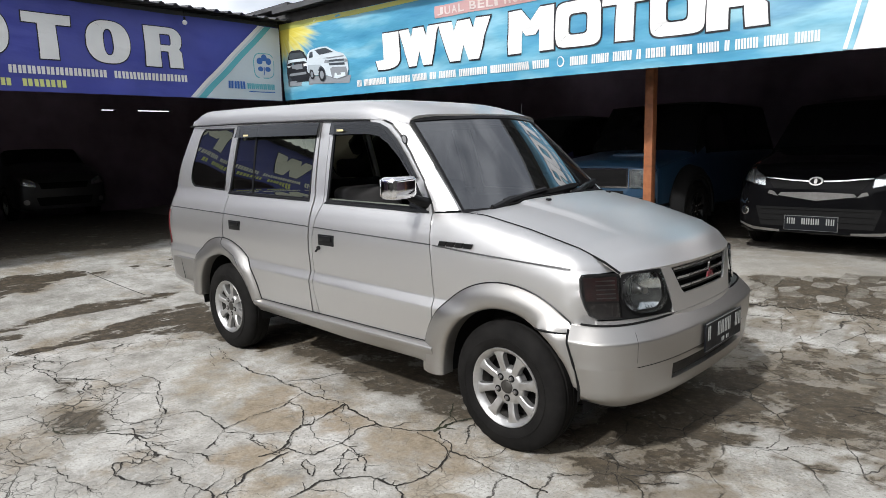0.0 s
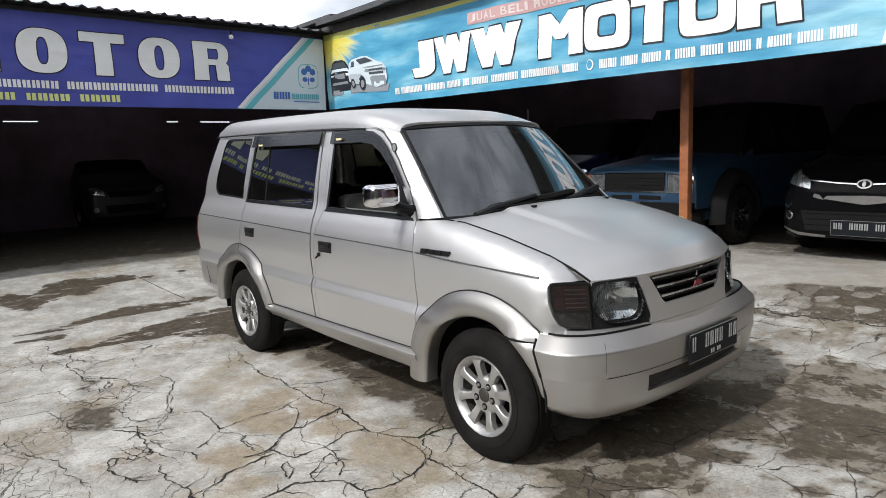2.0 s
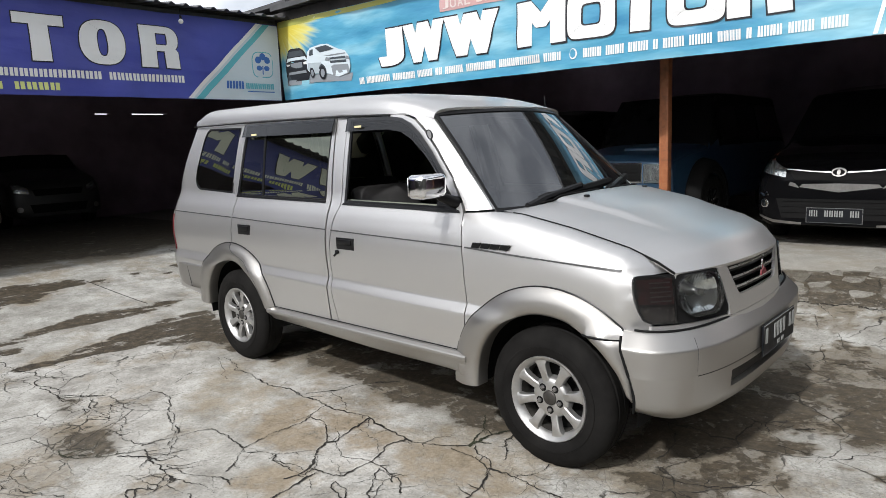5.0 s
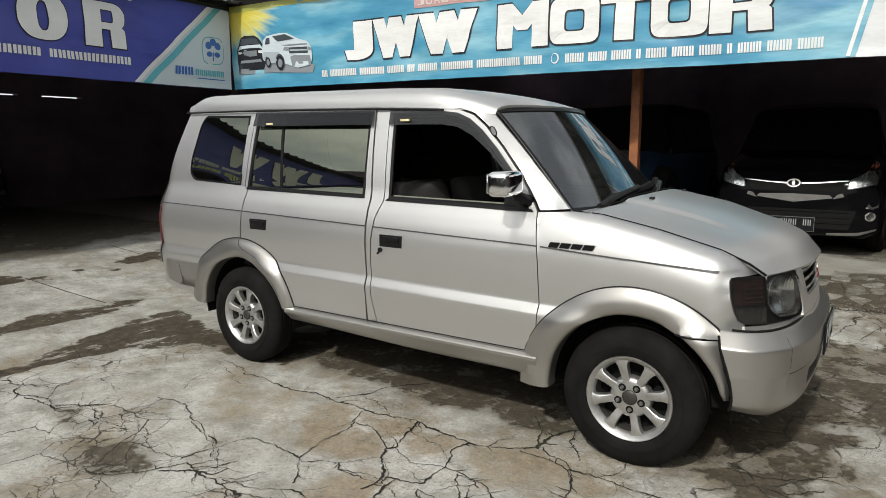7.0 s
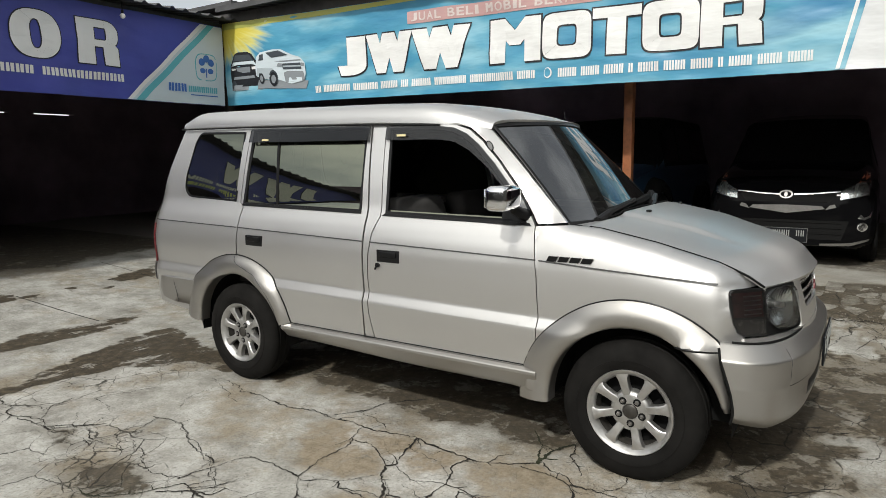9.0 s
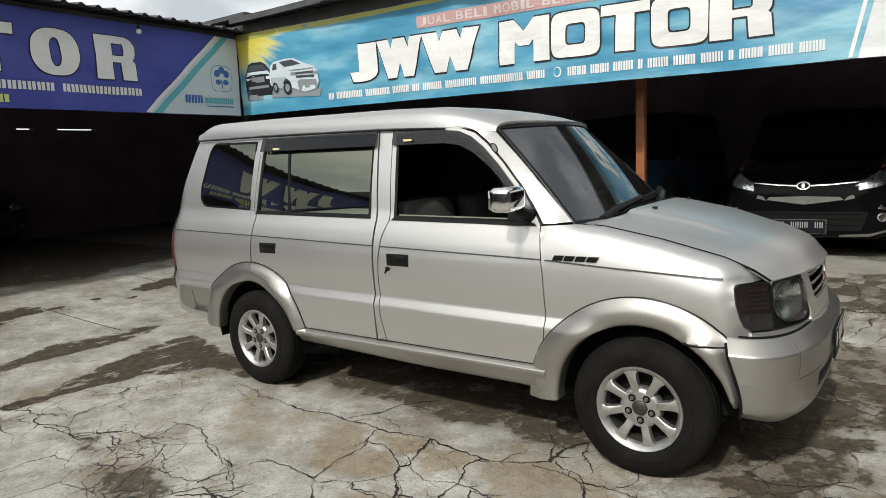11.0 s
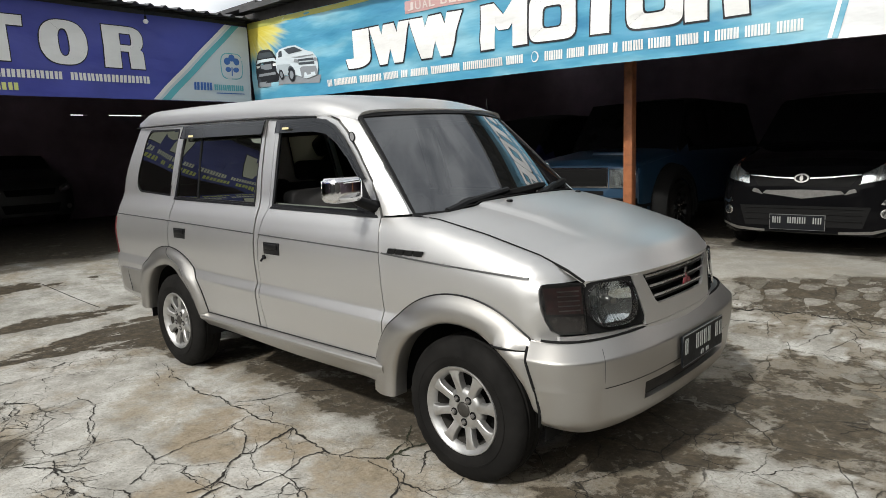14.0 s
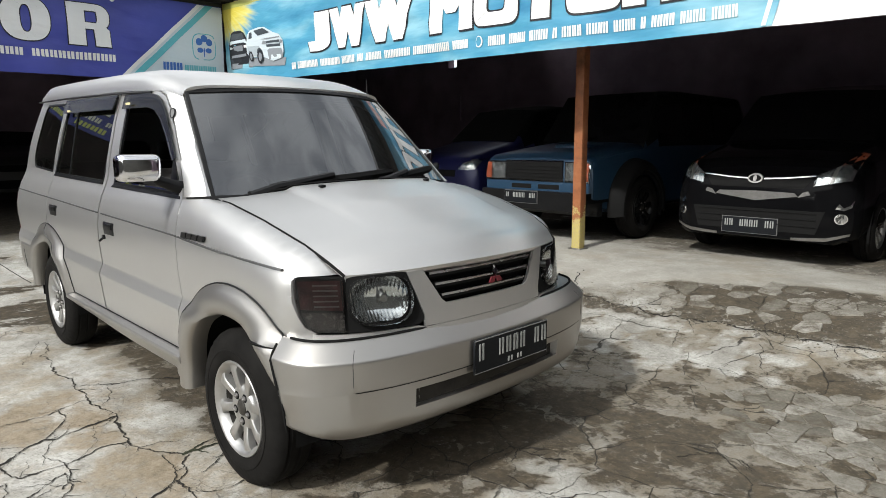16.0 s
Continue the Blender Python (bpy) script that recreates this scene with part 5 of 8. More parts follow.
    # weather shields over the side windows
    skin("visor", [(-0.03, 1.582), (0.99, 1.573), (0.984, 1.652), (-0.04, 1.668)], s, VISOR, rd, 0.016, 0.06, 0.008, "smoked acrylic window visor", lambda x, z: half_width(x, z) + 0.30 * max(0.0, 1.66 - z) * 0.5)
    top = [(1.105, 1.645), (1.45, 1.640), (1.56, 1.626), (1.64, 1.594), (1.725, 1.535), (1.83, 1.440), (1.945, 1.318)]
    low = [(1.915, 1.305), (1.79, 1.422), (1.675, 1.505), (1.58, 1.550), (1.47, 1.567), (1.110, 1.571)]
    skin("visor", top + low, s, VISOR, fd, 0.016, 0.06, 0.008, "smoked acrylic window visor")
    for x0, own in ((0.10, rd), (1.20, fd)):
        bm = bmesh.new()
        box(bm, x0, x0 + 0.06, s * (half_width(x0, 1.60) + 0.030), s * (half_width(x0, 1.60) + 0.034), 1.588, 1.600)
        part("visor_mark", bm, CREAM_MARK, own, "tiny yellow label", 0)
    # small oval plate on the windscreen pillar
    bm = bmesh.new()
    ring = [Vector((1.786 + 0.019 * math.cos(t) + 0.007 * math.sin(t), 0, 1.527 + 0.008 * math.sin(t) - 0.022 * math.cos(t))) for t in [2 * math.pi * k / 16 for k in range(16)]]
    vo = [[bm.verts.new((p.x, s * (pillar_width(p.x, p.z) + o), p.z)) for p in ring] for o in (0.0, 0.008)]
    for k in range(16):
        bm.faces.new((vo[0][k], vo[0][(k + 1) % 16], vo[1][(k + 1) % 16], vo[1][k]))
    bm.faces.new(vo[1])
    bmesh.ops.recalc_face_normals(bm, faces=bm.faces[:])
    plate = part("pillar_plate", bm, PLATE_RIM, VAN)
    bm = bmesh.new()
    tube(bm, [(p.x, s * (pillar_width(p.x, p.z) + 0.007), p.z) for p in ring], 0.003, 6, closed=True)
    part("plate_ring", bm, BLACK_TRIM, plate)


# Wheel arch flares
FLARE = ((-0.01, -0.055), (-0.01, 0.010), (0.02, 0.026), (0.12, 0.035), (0.35, 0.037), (0.60, 0.030), (0.80, 0.017), (0.93, 0.007), (1.0, 0.004), (1.0, -0.02))


def flare_skin(x, z, s, o):
    return Vector((x, s * (half_width(min(max(x, -0.78), 2.93), max(z, 0.42)) + o), z))


def flare_mesh(rows, s, name, seal=0.0042):
    bm = bmesh.new()
    loft(bm, rows)
    bmesh.ops.recalc_face_normals(bm, faces=bm.faces[:])
    if sum(f.normal.y * f.calc_area() for f in bm.faces) * s < 0:
        bmesh.ops.reverse_faces(bm, faces=bm.faces[:])
    ob = part(name, bm, SILVER_LOW, VAN, "silver plastic wheel arch flare", 50)
    bm = bmesh.new()
    tube(bm, [row[-2] + Vector((0.003, -s * 0.003, 0.003)) for row in rows], seal, 6)
    part("flare_seal", bm, BLACK_TRIM, ob)
    return ob


def flare(cx, cz, r0, r1, a0, a1, s, n=44, spread=None, floor=None):
    """The upper arch flare; floor cuts its front end level."""
    rows = []
    for k in range(n + 1):
        a = radians(a0 + (a1 - a0) * k / n)
        ro = r1 + (spread(math.degrees(a)) if spread else 0.0)
        row = []
        for q, o in FLARE:
            r = r0 + (ro - r0) * q
            z = cz + r * math.sin(a)
            row.append(flare_skin(cx + r * math.cos(a), z if floor is None or math.cos(a) < 0 else max(z, floor), s, o))
        rows.append(row)
    ob = flare_mesh(rows, s, "arch_flare")
    if floor is not None:
        bm = bmesh.new()
        xs = np.linspace(cx + math.sqrt(r0 * r0 - (floor - cz) ** 2), cx + math.sqrt(r1 * r1 - (floor - cz) ** 2), 12)
        tube(bm, [flare_skin(x, floor - 0.004, s, interp((x - xs[0]) / (xs[-1] - xs[0]), [q for q, o in FLARE[1:-1]], [o for q, o in FLARE[1:-1]]) - 0.003) for x in xs], 0.005, 6)
        part("flare_joint", bm, BLACK_TRIM, ob)
    return ob


LIP_Z, LIP_X = (0.34, 0.40, 0.43, 0.50, 0.562, 0.62, 0.69), (2.990, 3.008, 3.010, 3.000, 2.981, 2.962, 2.938)


def lower_flare(cx, cz, r0, s):
    """The piece between the wheel and the front bumper, cut level on top."""
    rows = []
    for z in np.linspace(0.654, 0.395, 18):
        a, b = cx + math.sqrt(r0 * r0 - (z - cz) ** 2), interp(z, LIP_Z, LIP_X)
        drop = 0.030 * (1 - ease(z, 0.395, 0.43))
        rows.append([flare_skin(a + (b - a) * q, z, s, o - drop) for q, o in FLARE])
    return flare_mesh(rows, s, "lower_flare", 0.0075)


def flare_seam(cx, cz, r0, r1, s, own, marks):
    """A fine joint drawn over a flare through (angle, share of its width) marks."""
    bm = bmesh.new()
    pts = []
    for a, q in marks:
        r = r0 + (r1 - r0) * q
        t = radians(a)
        pts.append(flare_skin(cx + r * math.cos(t), cz + r * math.sin(t), s, interp(q, [p for p, o in FLARE[1:-1]], [o for p, o in FLARE[1:-1]]) + 0.0005))
    tube(bm, pts, 0.0028, 5)
    part("flare_joint", bm, MOULDING, own)


def wheel_well(cx, s):
    bm = bmesh.new()
    rows = []
    for k in range(25):
        a = radians(-4 + 188 * k / 24)
        rows.append([Vector((cx + 0.425 * math.cos(a), s * y, 0.325 + 0.425 * math.sin(a))) for y in (0.80, 0.44)])
    v = loft(bm, rows)
    bm.faces.new([r[1] for r in v])
    return part("wheel_well", bm, MATT_BLACK, VAN)


for s in (-1, 1):
    flare(2.585, 0.325, 0.388, 0.512, 41, 183, s, spread=lambda a: 0.035 * ease(a, 120, 180), floor=0.664)
    lower_flare(2.585, 0.325, 0.392, s)
    rear = flare(-0.025, 0.325, 0.405, 0.530, 16, 174, s, spread=lambda a: 0.03 * ease(a, 100, 170) - 0.04 * (1 - ease(a, 14, 60)))
    flare_seam(-0.025, 0.325, 0.405, 0.530, s, rear, [(90, 0.98), (90, 0.82), (88.5, 0.66), (84, 0.52), (76, 0.44), (66, 0.40), (54, 0.34), (42, 0.27), (30, 0.18), (22, 0.08)])
    wheel_well(-0.025, s)
    wheel_well(2.585, s)
    # rocker skirt between the wheels
    bm = bmesh.new()
    sec = ((0.462, 0.806), (0.456, 0.815), (0.447, 0.852), (0.441, 0.857), (0.428, 0.857), (0.420, 0.852), (0.37, 0.823), (0.345, 0.803), (0.335, 0.785), (0.330, 0.72))
    rows = [[Vector((x, s * (w + 0.004), z - (0.03 * ease(x, 2.0, 2.10) - 0.026 * (1 - ease(x, 0.4, 1.5))) * (1 if z < 0.41 else 0))) for z, w in sec] for x in np.linspace(0.40, 2.14, 30)]
    v = loft(bm, rows)
    bm.faces.new(v[0])
    bm.faces.new(v[-1][::-1])
    bmesh.ops.recalc_face_normals(bm, faces=bm.faces[:])
    part("side_skirt", bm, SILVER_LOW, VAN, "silver side skirt", 28)
    bm = bmesh.new()
    tube(bm, [(x, s * (half_width(x, 0.462) + 0.001), 0.4615) for x in np.linspace(0.42, 2.07, 30)], 0.003, 6)
    part("skirt_gap", bm, BLACK_TRIM, VAN)
    # mud guard block ahead of the skirt
    bm = bmesh.new()
    box(bm, 2.072, 2.196, min(s * 0.76, s * 0.850), max(s * 0.76, s * 0.850), 0.312, 0.440, 0.024, 3)
    for v in bm.verts:
        if v.co.z < 0.40:
            v.co.z += 0.036 * (2.19 - v.co.x) / 0.115 - 0.006
    part("skirt_end", bm, SILVER_LOW, VAN)


# Roof
def roof_rows():
    rows = []
    for x in list(np.linspace(-0.80, -0.60, 7)) + list(np.linspace(-0.5, 1.5, 24)) + list(np.linspace(1.54, 1.76, 8)):
        zd = interp(x, (-0.80, 0.0, 1.0, 1.45, 1.62, 1.76), (1.700, 1.692, 1.672, 1.652, 1.638, 1.612))
        wd = half_width(min(max(x, -0.78), 2.0), zd) + 0.010
        rise = 0.125 * (1 - 0.55 * ((1.0 - ease(x, -0.82, -0.58)) ** 2)) * (1 - 0.55 * ease(x, 1.30, 1.80))
        wd -= 0.046 * ease(x, 1.42, 1.76)
        bow = 0.135 * ease(x, 1.2, 1.76)
        back = -0.05 * (1 - ease(x, -0.80, -0.5))
        half = []
        for inset, f in ((0.0, 0.0), (0.003, 0.20), (0.009, 0.42), (0.020, 0.60), (0.036, 0.73), (0.060, 0.825), (0.095, 0.89), (0.15, 0.935), (0.23, 0.965), (0.33, 0.985), (0.45, 0.996), (wd, 1.0)):
            yy = wd - inset
            half.append((x + (bow + back) * (1 - (yy / wd) ** 2), yy, zd + rise * f))
        rows.append([Vector((a, -b, c)) for a, b, c in half] + [Vector((a, b, c)) for a, b, c in half[:-1][::-1]])
    return rows


bm = bmesh.new()
loft(bm, roof_rows())
bmesh.ops.recalc_face_normals(bm, faces=bm.faces[:])
if sum(f.normal.z * f.calc_area() for f in bm.faces) < 0:
    bmesh.ops.reverse_faces(bm, faces=bm.faces[:])
rim = [e for e in bm.edges if len(e.link_faces) == 1]
got = bmesh.ops.extrude_edge_only(bm, edges=rim)
for v in got["geom"]:
    if isinstance(v, bmesh.types.BMVert):
        v.co.z -= 0.012
        v.co.y *= 0.965
part("roof", bm, SILVER, VAN)
for s in (-1, 1):
    bm = bmesh.new()
    pts = [(x, s * (half_width(x, 1.66) + 0.012), interp(x, (-0.80, 0.0, 1.0, 1.45, 1.62, 1.75), (1.690, 1.682, 1.662, 1.644, 1.624, 1.596))) for x in np.linspace(-0.80, 1.46, 28)]
    tube(bm, pts, 0.006, 6)
    part("drip_rail", bm, BLACK_TRIM, VAN)


# Windscreen
def screen_point(u, v, off=0.0):
    """u from -1 to 1 across, v from 0 at the cowl to 1 at the roof."""
    x = 2.235 + (1.765 - 2.235) * v + 0.145 * (1 - u * u)
    y = u * (0.700 - 0.115 * v)
    z = 1.152 + (1.625 - 1.152) * v + 0.02 * (1 - u * u) * v + 0.012 * math.sin(math.pi * v)
    return Vector((x + 0.7 * off, y, z + 0.7 * off))


bm = bmesh.new()
loft(bm, [[screen_point(u, v) for u in np.linspace(-1, 1, 29)] for v in np.linspace(0, 1, 17)])
bmesh.ops.recalc_face_normals(bm, faces=bm.faces[:])
if sum(f.normal.x for f in bm.faces) < 0:
    bmesh.ops.reverse_faces(bm, faces=bm.faces[:])
part("windscreen", bm, SCREEN, VAN, "tinted windscreen")
bm = bmesh.new()
border = [(u, 0.0) for u in np.linspace(-1, 1, 25)] + [(1, v) for v in np.linspace(0.06, 0.94, 14)] + [(u, 1.0) for u in np.linspace(1, -1, 25)] + [(-1, v) for v in np.linspace(0.94, 0.06, 14)]
rows = []
for du, dv, off in ((1.014, 0.030, 0.002), (1.010, 0.026, 0.006), (0.988, -0.007, 0.006), (0.984, -0.009, 0.001)):
    rows.append([screen_point(u * du, 0.5 + (v - 0.5) * (1 + 2 * dv), off) for u, v in border])
loft(bm, rows, closed=True)
bmesh.ops.recalc_face_normals(bm, faces=bm.faces[:])
part("windscreen_seal", bm, BLACK_TRIM, VAN)


# Bonnet
def bonnet_point(t, u):
    """t from the cowl to the nose, u across from -1 to 1."""
    xc = 2.44 + (3.225 - 2.44) * t
    xs = 2.335 + (3.083 - 2.335) * t
    x = xs + (xc - xs) * (1 - abs(u) ** 2.2)
    zt = interp(xs, SEAM_X, SEAM_Z) + 0.002
    w = interp(xs, SEAM_X, SEAM_W) - 0.007
    crown = 0.044 * (1 - 0.35 * ease(t, 0.3, 1.0)) * (1 - abs(u) ** 2.4)
    ridge = 0.014 * (1 - ease(abs(u), 0.588, 0.618)) * (1 - ease(t, 0.40, 0.80))
    nose = -0.030 * ease(t, 0.90, 1.02) * (1 - abs(u) ** 4) + 0.012 * (1 - abs(u) ** 3) * ease(t, 0.5, 0.9)
    return Vector((x, u * w, zt + crown + ridge + nose))


bm = bmesh.new()
ts = list(np.linspace(0, 0.9, 28)) + [0.93, 0.955, 0.975, 0.99, 1.0]
us = np.linspace(-1, 1, 81)
rows = [[bonnet_point(t, u) for u in us] for t in ts]
rows.append([p + Vector((-0.006, 0, -0.016)) for p in rows[-1]])
rows.append([p + Vector((-0.03, 0, -0.004)) for p in rows[-1]])
loft(bm, rows)
bmesh.ops.recalc_face_normals(bm, faces=bm.faces[:])
if sum(f.normal.z * f.calc_area() for f in bm.faces) < 0:
    bmesh.ops.reverse_faces(bm, faces=bm.faces[:])
rim = [e for e in bm.edges if len(e.link_faces) == 1]
got = bmesh.ops.extrude_edge_only(bm, edges=rim)
for v in got["geom"]:
    if isinstance(v, bmesh.types.BMVert):
        v.co.z -= 0.018
bonnet = part("bonnet", bm, SILVER, VAN, "", 30)
for u in (-0.45, 0.45):
    bm = bmesh.new()
    p = bonnet_point(0.10, u)
    box(bm, p.x - 0.012, p.x + 0.012, p.y - 0.014, p.y + 0.014, p.z - 0.004, p.z + 0.010, 0.005, 2)
    part("washer_nozzle", bm, BLACK_TRIM, bonnet)
for s in (-1, 1):
    bm = bmesh.new()
    tube(bm, [(x, s * (interp(x, SEAM_X, SEAM_W) - 0.004), interp(x, SEAM_X, SEAM_Z) - 0.003) for x in np.linspace(2.34, 3.08, 26)], 0.0055, 6)
    part("bonnet_gap", bm, MATT_BLACK, VAN)
# cowl with dark vents below the windscreen
bm = bmesh.new()
rows = []
for f, dz in ((-0.04, -0.02), (0.0, 0.0), (0.4, 0.006), (1.0, -0.004), (1.05, -0.03)):
    row = []
    for u in np.linspace(-1, 1, 31):
        a, b = screen_point(u, -0.02), bonnet_point(0, u)
        p = a.lerp(b, f)
        row.append(Vector((p.x, a.y * (1 - f) + b.y * f, p.z + dz)))
    rows.append(row)
loft(bm, rows)
bmesh.ops.recalc_face_normals(bm, faces=bm.faces[:])
if sum(f.normal.z for f in bm.faces) < 0:
    bmesh.ops.reverse_faces(bm, faces=bm.faces[:])
cowl = part("cowl", bm, SILVER, VAN)
for u0, u1 in ((-0.72, -0.10), (0.08, 0.80)):
    bm = bmesh.new()
    rows = []
    for f in (0.40, 0.92):
        rows.append([screen_point(u, -0.02).lerp(bonnet_point(0, u), f) + Vector((0, 0, 0.009)) for u in np.linspace(u0, u1, 14)])
    loft(bm, rows)
    thicken(bm, 0.006)
    vent = part("cowl_vent", bm, MATT_BLACK, cowl)


def wiper(u0, v0, u1, v1, up):
    bm = bmesh.new()
    a = screen_point(u0, -0.04, 0.03)
    mid = screen_point((u0 * 0.45 + u1 * 0.55), v0 + 0.05, 0.060)
    tube(bm, [a, a.lerp(mid, 0.3) + Vector((0, 0, 0.012)), mid], [0.024, 0.020, 0.016], 8)
    w = part("wiper", bm, BLACK_TRIM, VAN, "black windscreen wiper")
    bm = bmesh.new()
    tube(bm, [screen_point(u0 * 0.88 + u1 * 0.12 + (u1 - u0) * q * 0.98, v0 + (v1 - v0) * q, 0.036) for q in np.linspace(0, 1, 13)], [0.012] + [0.022] * 11 + [0.012], 6)
    part("blade", bm, MATT_BLACK, w)
    bm = bmesh.new()
    tube(bm, [a - Vector((0.01, 0, 0.02)), a + Vector((0.01, 0, 0.014))], 0.022, 10)
    part("pivot", bm, MATT_BLACK, w)


wiper(-0.80, 0.025, 0.22, 0.11, 1)
wiper(0.02, 0.025, 0.78, 0.12, 1)


# Front fascia
FY = (0.0, 0.20, 0.35, 0.48, 0.58, 0.66, 0.73, 0.780, 0.805)
FX = (3.214, 3.208, 3.190, 3.158, 3.112, 3.058, 2.998, 2.945, 2.88)


def fascia(y, z, off=0.0):
    a = abs(y)
    x = sum(interp(a + d, FY, FX) for d in (-0.03, -0.015, 0, 0.015, 0.03)) / 5 - (z - 0.85) * 0.12
    n = Vector((1.0, (1 if y > 0 else -1) * min(2.0, 0.1 + 2.6 * max(0.0, a - 0.30) ** 1.2 * 2.0), 0.1)).normalized()
    return Vector((x, y, z)) + n * off


def front_panel(name, outline, mat, parent=VAN, off=0.0, flange=0.015, step=0.03, label=""):
    bm = bmesh.new()
    f = bm.faces.new([bm.verts.new((y, 0, z)) for y, z in outline])
    f.normal_update()
    bmesh.ops.triangulate(bm, faces=[f])
    ys, zs = [p[0] for p in outline], [p[1] for p in outline]
    cut_grid(bm, step, min(ys), max(ys), min(zs), max(zs))
    bmesh.ops.remove_doubles(bm, verts=bm.verts[:], dist=0.0004)
    for v in bm.verts:
        v.co = fascia(v.co.x, v.co.z, off)
    bm.normal_update()
    if sum(f.normal.x * f.calc_area() for f in bm.faces) < 0:
        bmesh.ops.reverse_faces(bm, faces=bm.faces[:])
    if flange:
        rim = [e for e in bm.edges if len(e.link_faces) == 1]
        got = bmesh.ops.extrude_edge_only(bm, edges=rim)
        for v in got["geom"]:
            if isinstance(v, bmesh.types.BMVert):
                v.co.x -= flange
    return part(name, bm, mat, parent, label, 35)


# grille surround, open in the middle
front_panel("grille_surround", [(-0.402, 0.911), (-0.336, 0.913), (-0.258, 0.790), (-0.235, 0.772), (0.235, 0.772), (0.258, 0.790), (0.336, 0.913), (0.402, 0.911), (0.343, 0.74), (0.343, 0.70), (-0.343, 0.70), (-0.343, 0.74)], SILVER)
grille = front_panel("grille", [(-0.34, 0.930), (0.34, 0.930), (0.26, 0.770), (-0.26, 0.770)], MATT_BLACK, VAN, -0.045, 0.0, 0.05, "black grille with chrome-edged slats")
for z in (0.789, 0.833, 0.877):
    hw = 0.240 + (z - 0.772) * 0.58
    front_panel("slat", [(-hw, z), (hw, z), (hw, z + 0.018), (-hw, z + 0.018)], BLACK_TRIM, grille, -0.012, 0.03, 0.06)
    front_panel("slat_edge", [(-hw, z + 0.012), (hw, z + 0.012), (hw, z + 0.019), (-hw, z + 0.021)], SLAT_EDGE, grille, -0.006, 0.004, 0.06)
# three small rhombs as a plain maker's mark
for k, t in enumerate((90, 210, 330)):
    bm = bmesh.new()
    d = Vector((math.cos(radians(t)), math.sin(radians(t))))
    n = Vector((-d.y, d.x))
    pts = [d * 0.0, d * 0.022 + n * 0.013, d * 0.046, d * 0.022 - n * 0.013]
    lo = [bm.verts.new(fascia(p.x + 0.034, p.y + 0.838, 0.002)) for p in pts]
    hi = [bm.verts.new(fascia(p.x + 0.034, p.y + 0.838, 0.010)) for p in pts]
    bm.faces.new(hi)
    for q in range(4):
        bm.faces.new((lo[q], lo[(q + 1) % 4], hi[(q + 1) % 4], hi[q]))
    bmesh.ops.recalc_face_normals(bm, faces=bm.faces[:])
    part("emblem_rhomb", bm, CHROME if k == 0 else RED_MARK, grille, "", 0)
front_panel("lower_strip", [(-0.722, 0.645), (0.722, 0.645), (0.716, 0.706), (0.64, 0.704), (0.37, 0.706), (0.345, 0.698), (-0.345, 0.698), (-0.37, 0.706), (-0.64, 0.704), (-0.716, 0.706)], SILVER, VAN, 0.002)


def rounded(y0, y1, z0, z1, r, n=5):
    out = []
    for cy, cz, a in ((y1 - r, z1 - r, 0), (y0 + r, z1 - r, 90), (y0 + r, z0 + r, 180), (y1 - r, z0 + r, 270)):
        out += [(cy + r * math.cos(radians(a + 90 * k / n)), cz + r * math.sin(radians(a + 90 * k / n))) for k in range(n + 1)]
    return out


def reflector_material():
    m, nt, b = nodes_of("lamp_reflector")
    co = nt.nodes.new("ShaderNodeTexCoord").outputs["Object"]
    w = nt.nodes.new("ShaderNodeTexWave")
    w.bands_direction, w.inputs["Scale"].default_value, w.inputs["Distortion"].default_value = "Y", 26, 0.4
    nt.links.new(co, w.inputs["Vector"])
    n = noise_node(nt, 14, 3, 0.5, co)
    r = ramp_node(nt, n.outputs["Fac"], ((0.35, (0.55, 0.56, 0.56)), (0.65, (0.85, 0.86, 0.86))))
    nt.links.new(r.outputs[0], b.inputs["Base Color"])
    b.inputs["Metallic"].default_value, b.inputs["Roughness"].default_value = 1.0, 0.09
    bump(nt, b, w.outputs["Fac"], 0.07, 0.01)
    return m


